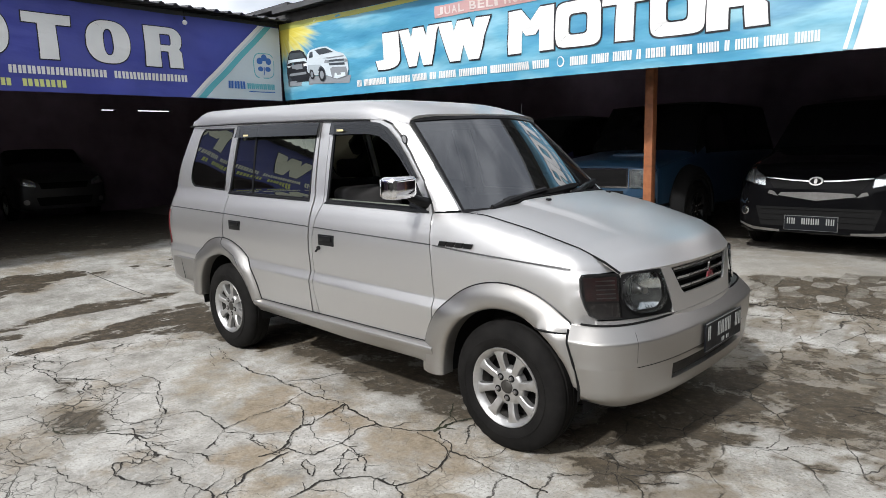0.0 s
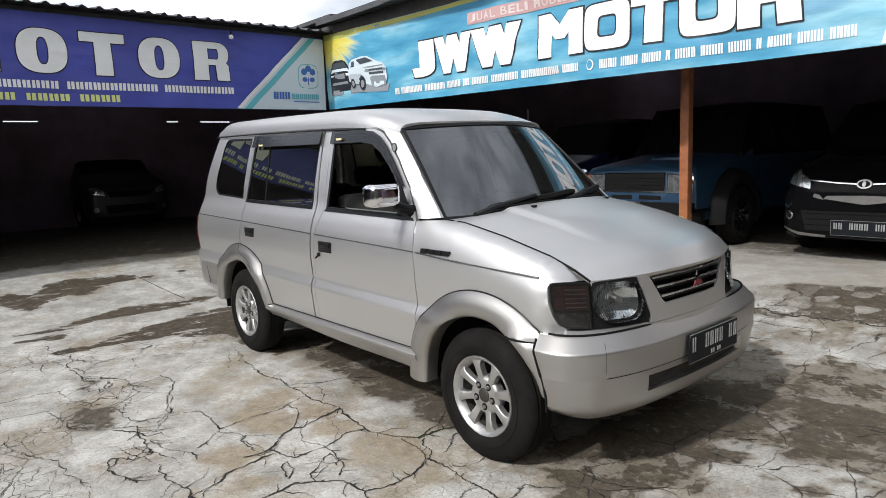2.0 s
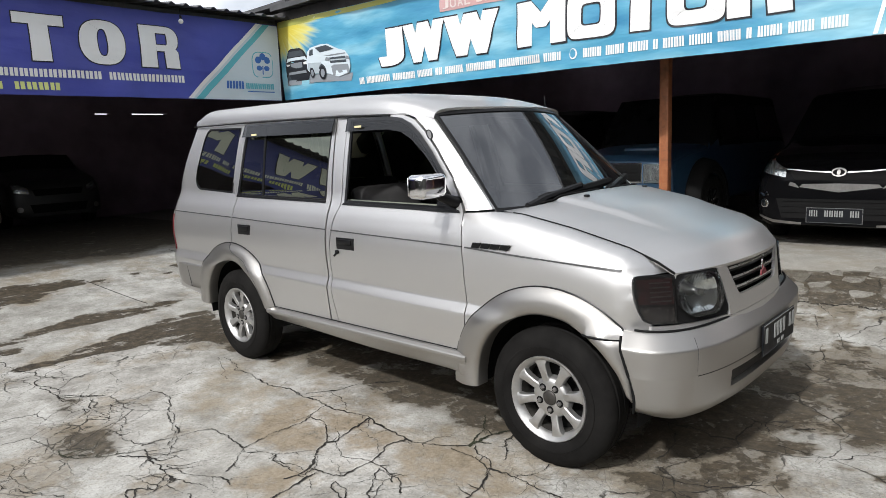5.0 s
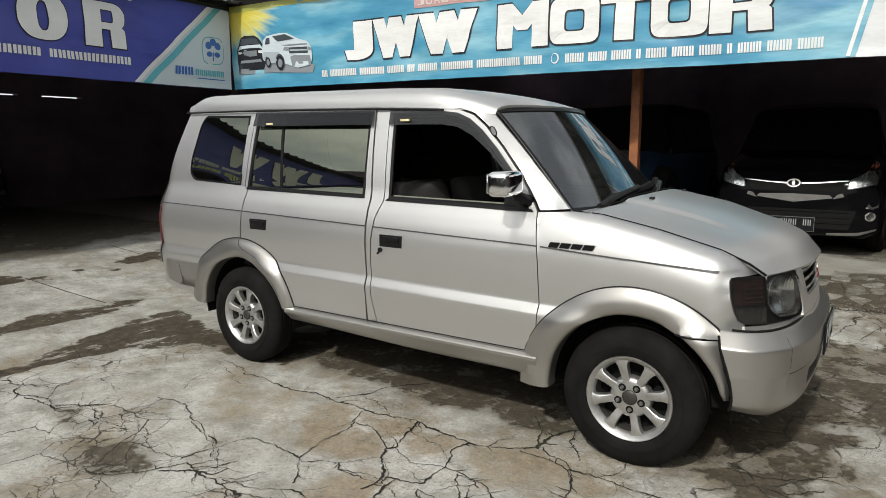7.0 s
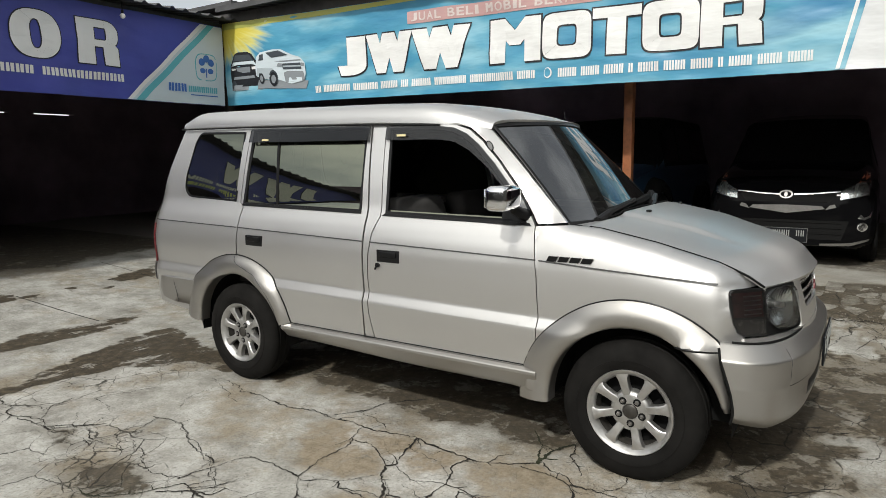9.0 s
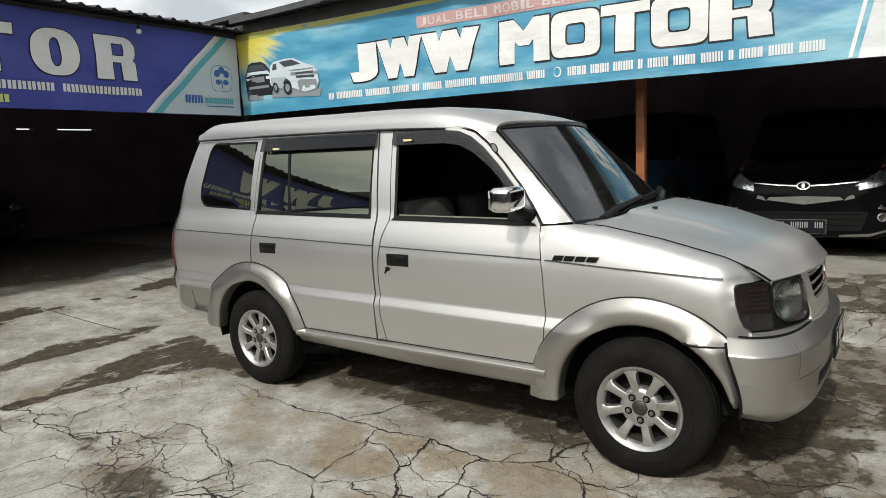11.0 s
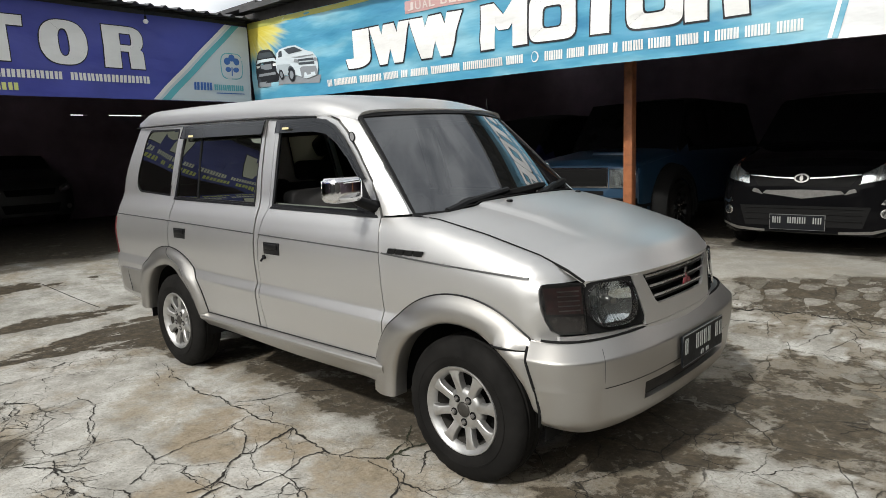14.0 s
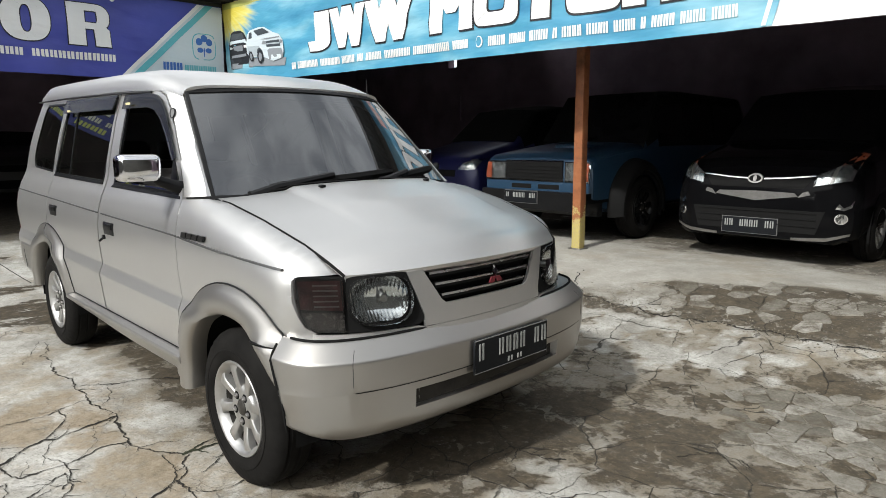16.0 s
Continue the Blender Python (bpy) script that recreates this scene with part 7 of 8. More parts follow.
class Parked:
    """A parked car: its nose at y = 0, its length along +y, lofted from stations (y, bottom, half width, belt, half width on top, top)."""

    def __init__(self, m, stations, paint, label, group="cars in the sheds", cabin=None):
        self.top = thing("parked_car", m, label, "car", group)
        bm = bmesh.new()
        rows = []
        ys = [s[0] for s in stations]
        dense = sorted(set(ys) | set(np.linspace(ys[0], ys[-1], 34).round(3)))
        for y in dense:
            zb, w, belt, wt, zt = (interp(y, ys, [s[k] for s in stations]) for k in range(1, 6))
            half = [(0, zb), (0.85 * w, zb), (0.97 * w, zb + 0.05), (w, zb + 0.14), (w, (zb + belt) / 2 + 0.05), (0.99 * w, belt - 0.06), (0.965 * w, belt)]
            for q in (0.25, 0.5, 0.75):
                half.append((0.965 * w + (wt - 0.965 * w) * q, belt + (zt - 0.06 - belt) * q))
            half += [(wt, zt - 0.05), (wt * 0.95, zt - 0.018), (wt * 0.82, zt), (wt * 0.5, zt + 0.018), (0, zt + 0.026)]
            rows.append([Vector((-a, y, b)) for a, b in half] + [Vector((a, y, b)) for a, b in half[::-1][1:-1]])
        v = loft(bm, rows, closed=True)
        bm.faces.new(v[0])
        bm.faces.new(v[-1][::-1])
        bmesh.ops.recalc_face_normals(bm, faces=bm.faces[:])
        self.tree = BVHTree.FromBMesh(bm)
        # upper body in its own dark material: the shed's shade as paint
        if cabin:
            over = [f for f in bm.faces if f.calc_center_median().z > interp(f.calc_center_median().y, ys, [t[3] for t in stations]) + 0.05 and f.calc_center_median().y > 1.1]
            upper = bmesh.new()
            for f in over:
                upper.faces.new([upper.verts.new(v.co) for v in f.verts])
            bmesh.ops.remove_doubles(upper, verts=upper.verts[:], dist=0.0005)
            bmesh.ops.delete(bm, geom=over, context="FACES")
            part("cabin", upper, cabin, self.top, "cabin coloured black for the shed's shade", 35)
        self.body = part("body", bm, paint, self.top, "", 35)

    def at(self, x, z, off):
        hit = self.tree.ray_cast(Vector((x, -2.0, z)), Vector((0, 1, 0)))
        return Vector((x, (hit[0].y if hit[0] is not None else 0.15) - off, z))

    def piece(self, name, outline, mat, off=0.004, depth=0.02, parent=None, label="", step=0.05):
        """A part laid on the nose: an outline in (x, z)."""
        bm = bmesh.new()
        f = bm.faces.new([bm.verts.new((x, 0, z)) for x, z in outline])
        f.normal_update()
        bmesh.ops.triangulate(bm, faces=[f])
        xs, zs = [p[0] for p in outline], [p[1] for p in outline]
        cut_grid(bm, step, min(xs), max(xs), min(zs), max(zs))
        for v in bm.verts:
            v.co = self.at(v.co.x, v.co.z, off)
        bm.normal_update()
        if sum(f.normal.y * f.calc_area() for f in bm.faces) > 0:
            bmesh.ops.reverse_faces(bm, faces=bm.faces[:])
        rim = [e for e in bm.edges if len(e.link_faces) == 1]
        got = bmesh.ops.extrude_edge_only(bm, edges=rim)
        for v in got["geom"]:
            if isinstance(v, bmesh.types.BMVert):
                v.co.y += depth
        return part(name, bm, mat, parent or self.top, label)

    def sheet(self, name, corners, mat, parent=None):
        """A slightly domed pane over four corners."""
        bm = bmesh.new()
        a, b, c, d = (Vector(p) for p in corners)
        n = (b - a).cross(d - a).normalized()
        loft(bm, [[a.lerp(b, u).lerp(d.lerp(c, u), v) + n * 0.02 * (1 - (2 * u - 1) ** 2) for u in np.linspace(0, 1, 9)] for v in np.linspace(0, 1, 6)])
        thicken(bm, 0.006)
        return part(name, bm, mat, parent or self.top)

    def side_windows(self, stations, spans, mat):
        """Dark panes along both flanks above the belt."""
        ys = [s[0] for s in stations]
        for s in (-1, 1):
            for y0, y1 in spans:
                rows = []
                for q in np.linspace(0.10, 0.86, 5):
                    row = []
                    for y in np.linspace(y0, y1, 9):
                        zb, w, belt, wt, zt = (interp(y, ys, [st[k] for st in stations]) for k in range(1, 6))
                        row.append(Vector((s * (0.965 * w + (wt - 0.965 * w) * q + 0.006), y, belt + (zt - 0.06 - belt) * q)))
                    rows.append(row)
                bm = bmesh.new()
                loft(bm, rows)
                bmesh.ops.recalc_face_normals(bm, faces=bm.faces[:])
                thicken(bm, 0.004)
                part("side_window", bm, mat, self.top)

    def wheels(self, y0, y1, face, r, alloy):
        for y in (y0, y1):
            for s in (-1, 1):
                h = wheel(0, s, 0.1, self.top, face, r, r / 0.327, alloy)
                h.matrix_basis = pose(0, y, r, 0, 0, 90)
                bm = bmesh.new()
                n = 20
                rows = [[Vector((-s * (face - d), y + rr * math.cos(t), r + rr * math.sin(t))) for rr, d in ((r + 0.015, 0.03), (r + 0.03, 0.012), (r + 0.055, 0.012), (r + 0.065, 0.03))] for t in np.linspace(-0.3, math.pi + 0.3, n)]
                loft(bm, rows)
                bmesh.ops.recalc_face_normals(bm, faces=bm.faces[:])
                part("wheel_arch", bm, MATT_BLACK, self.top)


def mirrored(pts, s):
    return [(s * x, z) for x, z in pts]


def plate_on(car, x0, x1, z0, z1, groups, base=0.0):
    p = car.piece("number_plate", [(x0, z0), (x1, z0), (x1, z1), (x0, z1)], PLATE_RIM, base + 0.010, 0.014, None, "black number plate with blanked characters")
    car.piece("plate_face", [(x0 + 0.006, z0 + 0.006), (x1 - 0.006, z0 + 0.006), (x1 - 0.006, z1 - 0.006), (x0 + 0.006, z1 - 0.006)], PLATE_BLACK, base + 0.014, 0.004, p)
    n = sum(groups) + 1.2 * (len(groups) - 1)
    w = (x1 - x0 - 0.05) / n
    x = x0 + 0.025
    for g in groups:
        for _ in range(g):
            for k in (0.12, 0.58):
                car.piece("plate_bar", [(x + k * w, z0 + 0.065), (x + (k + 0.26) * w, z0 + 0.065), (x + (k + 0.26) * w, z1 - 0.025), (x + k * w, z1 - 0.025)], PLATE_GREY, base + 0.018, 0.003, p)
            x += w
        x += 1.2 * w


MPV = ((0.0, 0.24, 0.52, 0.50, 0.50, 0.70), (0.035, 0.22, 0.68, 0.58, 0.62, 0.80), (0.10, 0.21, 0.77, 0.68, 0.70, 0.87), (0.22, 0.21, 0.815, 0.78, 0.73, 0.93), (0.50, 0.24, 0.83, 0.90, 0.73, 1.00), (0.98, 0.25, 0.83, 0.98, 0.74, 1.09),
       (1.60, 0.25, 0.83, 1.0, 0.66, 1.60), (2.3, 0.25, 0.83, 1.0, 0.64, 1.68), (3.5, 0.25, 0.83, 1.0, 0.63, 1.66), (4.0, 0.28, 0.81, 1.0, 0.60, 1.52), (4.12, 0.35, 0.76, 0.92, 0.58, 1.30))

# black MPV
mpv = Parked(pose(2.65, 4.28, 0.27), MPV, BLACK_PAINT, "glossy black minivan with chrome nose parked under the shed roof")
mpv.wheels(0.80, 3.45, 0.842, 0.31, ALLOY)
mpv.side_windows(MPV, ((1.45, 2.25), (2.32, 3.05), (3.12, 3.85)), DARK_GLASS)
mpv.sheet("windscreen", [(-0.68, 0.99, 1.11), (0.68, 0.99, 1.11), (0.60, 1.58, 1.60), (-0.60, 1.58, 1.60)], DARK_GLASS)
for s in (-1, 1):
    lamp = mpv.piece("headlamp", mirrored([(0.490, 0.720), (0.735, 0.770), (0.745, 0.900), (0.660, 0.900), (0.500, 0.810)], s), LAMP_BRIGHT, 0.012, 0.03, None, "clear headlamp with amber corner")
    mpv.piece("amber_corner", mirrored([(0.640, 0.888), (0.742, 0.890), (0.730, 0.985), (0.690, 1.000)], s), AMBER, 0.010, 0.02, lamp)
    mpv.piece("lens", mirrored([(0.480, 0.712), (0.742, 0.764), (0.755, 0.905), (0.655, 0.908), (0.490, 0.818)], s), LENS, 0.022, 0.004, lamp)
    mpv.piece("lamp_divider", mirrored([(0.60, 0.742), (0.625, 0.746), (0.645, 0.896), (0.615, 0.880)], s), STEEL, 0.016, 0.004, lamp)
    mpv.piece("chrome_bar", mirrored([(0.065, 0.764), (0.25, 0.774), (0.49, 0.800), (0.49, 0.812), (0.25, 0.786), (0.065, 0.777)], s), SLAT_EDGE, 0.012, 0.02)
    fog = mpv.piece("fog_lamp", mirrored(disc(0.700, 0.445, 0.046, 0.046), s), CHROME, 0.010, 0.02)
    mpv.piece("fog_lens", mirrored(disc(0.700, 0.445, 0.038, 0.038, 14), s), REFLECTOR, 0.016, 0.006, fog)
    mpv.piece("fog_lid", mirrored([(0.655, 0.530), (0.715, 0.515), (0.765, 0.545), (0.775, 0.605), (0.750, 0.560), (0.710, 0.540), (0.680, 0.575)], s), CHROME, 0.008, 0.01)
    mpv.piece("lip_trim", mirrored([(0.33, 0.235), (0.60, 0.245), (0.76, 0.300), (0.765, 0.320), (0.60, 0.275), (0.33, 0.258)], s), STEEL, 0.010, 0.015)
    # grey end pieces paint the yard's reflection on the bumper ledge
    mpv.piece("ledge_sheen", mirrored([(0.36, 0.612), (0.46, 0.640), (0.445, 0.672), (0.40, 0.660)], s), STEEL, 0.010, 0.01)
mpv.piece("upper_grille", [(-0.40, 0.690), (0.40, 0.690), (0.47, 0.790), (0.24, 0.760), (0.0, 0.745), (-0.24, 0.760), (-0.47, 0.790)], MATT_BLACK, 0.003, 0.01)
# steel-grey strip: the same reflection drawn as a part
mpv.piece("nose_sheen", [(-0.36, 0.622), (0.0, 0.572), (0.36, 0.622), (0.33, 0.652), (0.0, 0.660), (-0.33, 0.652)], STEEL, 0.008, 0.012)
emb = mpv.piece("emblem", disc(-0.01, 0.772, 0.066, 0.044, 20), STEEL, 0.018, 0.02)
mpv.piece("emblem_field", disc(-0.01, 0.772, 0.052, 0.030, 18), MATT_BLACK, 0.021, 0.003, emb)
mpv.piece("emblem_boss", disc(-0.01, 0.772, 0.016, 0.028, 14), STEEL, 0.024, 0.003, emb)
low = mpv.piece("lower_grille", [(-0.52, 0.30), (0.52, 0.30), (0.58, 0.50), (-0.58, 0.50)], MATT_BLACK, 0.003, 0.01)
for z in (0.36, 0.42, 0.475):
    mpv.piece("grille_slat", [(-0.52, z), (0.52, z), (0.52, z + 0.010), (-0.52, z + 0.010)], MATT_BLACK, 0.012, 0.01, low)
plate_on(mpv, -0.285, 0.215, 0.262, 0.415, (2, 4, 2))

# blue off-road wagon
WAGON = ((0.0, 0.34, 0.735, 0.80, 0.70, 0.90), (0.03, 0.32, 0.765, 0.85, 0.73, 0.935), (0.10, 0.32, 0.775, 0.90, 0.735, 0.97), (0.5, 0.32, 0.78, 0.96, 0.735, 1.02), (1.10, 0.32, 0.79, 1.02, 0.74, 1.08),
         (1.55, 0.32, 0.80, 1.05, 0.66, 1.66), (2.3, 0.32, 0.80, 1.05, 0.64, 1.74), (4.0, 0.34, 0.80, 1.05, 0.63, 1.72), (4.25, 0.36, 0.78, 1.0, 0.60, 1.55))
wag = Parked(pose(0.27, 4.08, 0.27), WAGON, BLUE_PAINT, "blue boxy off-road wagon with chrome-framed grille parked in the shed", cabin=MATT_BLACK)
# black rims: the shed's shade put into the wheels' colour
wag.wheels(0.85, 3.3, 0.93, 0.36, BLACK_TRIM)
wag.side_windows(WAGON, ((1.42, 2.15), (2.22, 2.95), (3.02, 4.0)), DARK_GLASS)
wag.sheet("windscreen", [(-0.745, 1.10, 1.09), (0.745, 1.10, 1.09), (0.65, 1.53, 1.69), (-0.65, 1.53, 1.69)], DARK_GLASS)
frame_w = wag.piece("grille_frame", [(-0.425, 0.665), (0.405, 0.665), (0.405, 0.900), (-0.425, 0.900)], CHROME, 0.012, 0.02, None, "chrome-framed black grille")
wag.piece("grille_field", [(-0.410, 0.682), (0.390, 0.682), (0.390, 0.884), (-0.410, 0.884)], MATT_BLACK, 0.016, 0.003, frame_w)
for z in (0.712, 0.752, 0.792, 0.832):
    wag.piece("slat", [(-0.400, z), (0.380, z), (0.380, z + 0.014), (-0.400, z + 0.014)], MATT_BLACK, 0.024, 0.008, frame_w)
for s in (-1, 1):
    bez = wag.piece("headlamp", mirrored([(0.420, 0.665), (0.735, 0.665), (0.735, 0.888), (0.420, 0.888)], s), CHROME, 0.010, 0.02, None, "square headlamp with chrome rim")
    wag.piece("headlamp_dish", mirrored([(0.435, 0.682), (0.640, 0.682), (0.640, 0.872), (0.435, 0.872)], s), LAMP_BRIGHT, 0.014, 0.003, bez)
    wag.piece("amber_lens", mirrored([(0.650, 0.682), (0.725, 0.682), (0.725, 0.872), (0.650, 0.872)], s), AMBER, 0.016, 0.003, bez)
    wag.piece("headlamp_lens", mirrored([(0.428, 0.676), (0.728, 0.676), (0.728, 0.880), (0.428, 0.880)], s), LENS, 0.024, 0.004, bez)
    wag.piece("bumper_slot", mirrored([(0.05, 0.578), (0.34, 0.578), (0.34, 0.628), (0.05, 0.628)], s), MATT_BLACK, 0.004, 0.01)
    bm = bmesh.new()
    rows = []
    for t in np.linspace(-0.15, math.pi + 0.15, 22):
        rows.append([Vector((s * x, 0.85 + r * math.cos(t), 0.36 + r * math.sin(t))) for r, x in ((0.41, 0.90), (0.425, 0.935), (0.47, 0.935), (0.53, 0.88), (0.56, 0.78))])
    loft(bm, rows)
    bmesh.ops.recalc_face_normals(bm, faces=bm.faces[:])
    # matt black colours the fender round the wheel as shaded
    part("wheel_arch_flare", bm, MATT_BLACK, wag.top)
wag.piece("bumper", [(-0.80, 0.30), (0.80, 0.30), (0.80, 0.555), (-0.80, 0.555)], BLACK_TRIM, 0.085, 0.10)
plate_on(wag, -0.365, 0.115, 0.41, 0.555, (1, 4, 2), 0.088)
bm = bmesh.new()
box(bm, -0.05, 0.40, 0.42, 0.80, 0.98, 1.075, 0.03, 3)
part("bonnet_scoop", bm, BLUE_PAINT, wag.top)

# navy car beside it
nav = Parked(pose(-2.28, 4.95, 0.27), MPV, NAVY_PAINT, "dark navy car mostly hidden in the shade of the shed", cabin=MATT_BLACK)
nav.wheels(0.80, 3.45, 0.842, 0.31, ALLOY)
nav.side_windows(MPV, ((1.45, 2.25), (2.32, 3.05), (3.12, 3.85)), DARK_GLASS)
# matt black in place of glass, so the screen is coloured as shaded
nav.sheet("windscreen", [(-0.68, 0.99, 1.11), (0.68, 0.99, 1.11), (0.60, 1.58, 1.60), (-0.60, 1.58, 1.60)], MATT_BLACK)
for s in (-1, 1):
    lamp = nav.piece("headlamp", mirrored([(0.44, 0.700), (0.72, 0.715), (0.752, 0.880), (0.66, 0.860), (0.52, 0.790)], s), LAMP_BRIGHT, 0.012, 0.03, None, "clear swept headlamp")
    nav.piece("lens", mirrored([(0.43, 0.694), (0.728, 0.708), (0.760, 0.888), (0.655, 0.868), (0.51, 0.796)], s), LENS, 0.022, 0.004, lamp)
nav.piece("grille", [(-0.38, 0.60), (0.38, 0.60), (0.40, 0.70), (-0.40, 0.70)], MATT_BLACK)

# two pale cars deep in the west shed, their paint darkened to stand for its shade
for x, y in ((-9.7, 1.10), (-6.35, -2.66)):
    c = Parked(pose(x, y, 0.24, 0, 0, 90), MPV, SHADED_GREY, "pale grey car coloured near-black for the dark of the shed")
    c.wheels(0.80, 3.45, 0.842, 0.31, ALLOY)
    c.side_windows(MPV, ((1.45, 2.25), (2.32, 3.05), (3.12, 3.85)), DARK_GLASS)
    c.sheet("windscreen", [(-0.68, 0.99, 1.11), (0.68, 0.99, 1.11), (0.60, 1.58, 1.60), (-0.60, 1.58, 1.60)], DARK_GLASS)
    c.piece("grille", [(-0.40, 0.62), (0.40, 0.62), (0.44, 0.74), (-0.44, 0.74)], MATT_BLACK)
    c.piece("lower_grille", [(-0.45, 0.30), (0.45, 0.30), (0.50, 0.46), (-0.50, 0.46)], MATT_BLACK)
    for s in (-1, 1):
        c.piece("headlamp", mirrored([(0.49, 0.66), (0.72, 0.70), (0.74, 0.84), (0.64, 0.84), (0.50, 0.76)], s), LAMP_BRIGHT, 0.012, 0.03, None, "clear headlamp")
        c.piece("fog_lamp", mirrored(disc(0.66, 0.38, 0.05, 0.05, 14), s), STEEL, 0.012, 0.02)

# ---- yard details ----
GROUND = bpy.data.objects["ground"]
DIRT = worn("crack_dirt", (0.014, 0.012, 0.009), 0.95, var=0.5, scale=9, bumps=0.3)
MOSS = worn("crack_moss", (0.018, 0.021, 0.009), 0.95, var=0.5, scale=9, bumps=0.3)


def crack(points, width, mat=DIRT, seed=1, branches=0, thin=False):
    """A jagged dirt-filled crack through a few points of the yard, with short splinters beside it."""
    rnd = random.Random(seed)
    pts = [Vector((x, y)) for x, y in points]
    for level in range(5):
        out = [pts[0]]
        for a, b in zip(pts, pts[1:]):
            d = b - a
            out += [(a + b) / 2 + Vector((-d.y, d.x)) * rnd.uniform(-1, 1) * (0.10 if level < 2 else 0.22), b]
        pts = out
    bm = bmesh.new()
    n = len(pts)
    left, right = [], []
    for k, p in enumerate(pts):
        d = (pts[min(k + 1, n - 1)] - pts[max(k - 1, 0)]).normalized()
        q = Vector((-d.y, d.x))
        w = width * 0.25 * (0.35 + 1.1 * max(0.0, 0.5 + noise.noise(Vector((p.x * 11, p.y * 11, seed)))) ** 1.6)
        if thin:
            w *= 1.0 - 0.85 * k / n
        for side, row in ((1, left), (-1, right)):
            e = p + q * side * w * rnd.uniform(0.35, 0.75)
            row.append(bm.verts.new((e.x, e.y, ground_z(e.x, e.y) + 0.0035)))
    for k in range(n - 1):
        bm.faces.new((left[k], right[k], right[k + 1], left[k + 1]))
    part("crack", bm, mat, GROUND, "", 0)
    for b in range(branches + (0 if thin else 2)):
        k = rnd.randrange(4, n - 4)
        p, d = pts[k], (pts[k + 1] - pts[k - 1]).normalized()
        t = rnd.choice((-1, 1)) * rnd.uniform(0.6, 1.5)
        d = Vector((d.x * math.cos(t) - d.y * math.sin(t), d.x * math.sin(t) + d.y * math.cos(t)))
        ln = rnd.uniform(0.10, 0.30) if b < branches else rnd.uniform(0.03, 0.09)
        bend = Vector((-d.y, d.x)) * ln * rnd.uniform(-0.2, 0.2)
        crack([(p.x, p.y), tuple(p + d * ln * 0.5 + bend), tuple(p + d * ln)], width * 0.62, mat, seed * 31 + b, 0, True)


crack([(-0.2, -0.86), (0.14, -0.97), (0.47, -0.97), (0.77, -0.94), (1.03, -0.96)], 0.030, DIRT, 2, 2)
crack([(1.03, -0.96), (1.3, -0.96), (1.51, -0.93), (1.72, -0.98), (1.89, -1.0)], 0.034, DIRT, 3, 2)
crack([(1.89, -1.0), (2.01, -0.95), (2.12, -0.9), (2.18, -0.84)], 0.026, DIRT, 4, 1)
crack([(2.17, -0.87), (2.17, -0.74), (2.19, -0.65), (2.25, -0.57)], 0.060, MOSS, 5, 2)
crack([(1.23, -0.44), (1.14, -0.52), (1.05, -0.63), (1.02, -0.8), (0.91, -0.93)], 0.040, DIRT, 6, 0)
crack([(1.02, -0.82), (1.14, -0.84), (1.23, -0.88), (1.32, -0.95)], 0.016, DIRT, 7, 0)
crack([(1.17, -0.99), (1.23, -1.13), (1.25, -1.32), (1.26, -1.46), (1.28, -1.58)], 0.024, DIRT, 8, 1)
crack([(1.28, -1.58), (1.14, -1.56), (0.94, -1.56), (0.88, -1.65), (0.86, -1.75), (0.82, -1.89)], 0.024, DIRT, 9, 1)
crack([(1.24, -1.13), (1.36, -1.13), (1.46, -1.19), (1.56, -1.27)], 0.024, DIRT, 10, 1)
crack([(1.56, -1.27), (1.6, -1.36), (1.67, -1.43), (1.72, -1.49), (1.73, -1.55), (1.71, -1.63)], 0.032, DIRT, 11, 1)
crack([(1.56, -1.27), (1.59, -1.24), (1.56, -1.14), (1.53, -1.03), (1.5, -0.94)], 0.042, DIRT, 12, 1)
crack([(1.59, -1.24), (1.67, -1.28), (1.75, -1.32), (1.9, -1.27)], 0.018, DIRT, 13, 0)
crack([(1.6, -1.36), (1.53, -1.44), (1.47, -1.51), (1.39, -1.54), (1.32, -1.6)], 0.022, DIRT, 14, 1)
crack([(1.28, -1.58), (1.32, -1.6), (1.38, -1.68), (1.43, -1.76)], 0.022, DIRT, 15, 0)
crack([(1.9, -1.27), (1.83, -1.1), (1.86, -1.0), (1.9, -0.99)], 0.026, DIRT, 16, 0)
crack([(1.9, -1.27), (1.89, -1.35), (1.9, -1.44), (1.82, -1.47), (1.73, -1.49)], 0.024, DIRT, 17, 1)
crack([(1.9, -1.27), (1.97, -1.27), (2.02, -1.28), (2.08, -1.3), (2.12, -1.34)], 0.034, DIRT, 18, 2)
crack([(1.99, -0.52), (2.08, -0.64), (2.13, -0.76), (2.17, -0.85)], 0.030, MOSS, 19, 0)
crack([(2.24, -0.58), (2.27, -0.71), (2.35, -0.8)], 0.020, DIRT, 20, 0)
crack([(2.19, -0.84), (2.25, -0.9), (2.34, -0.92), (2.39, -0.97), (2.46, -1.13)], 0.024, DIRT, 21, 0)
crack([(1.47, -1.51), (1.51, -1.56), (1.55, -1.54), (1.59, -1.54), (1.74, -1.52)], 0.030, DIRT, 22, 0)
crack([(0.08, -1.5), (0.21, -1.48), (0.34, -1.52), (0.49, -1.6), (0.71, -1.65), (0.83, -1.7)], 0.018, DIRT, 23, 1)
crack([(0.83, -1.7), (0.95, -1.79), (1.07, -1.89)], 0.016, DIRT, 24, 0)
crack([(0.08, -1.5), (0.13, -1.67), (0.14, -1.76), (0.14, -1.85)], 0.014, DIRT, 25, 2)
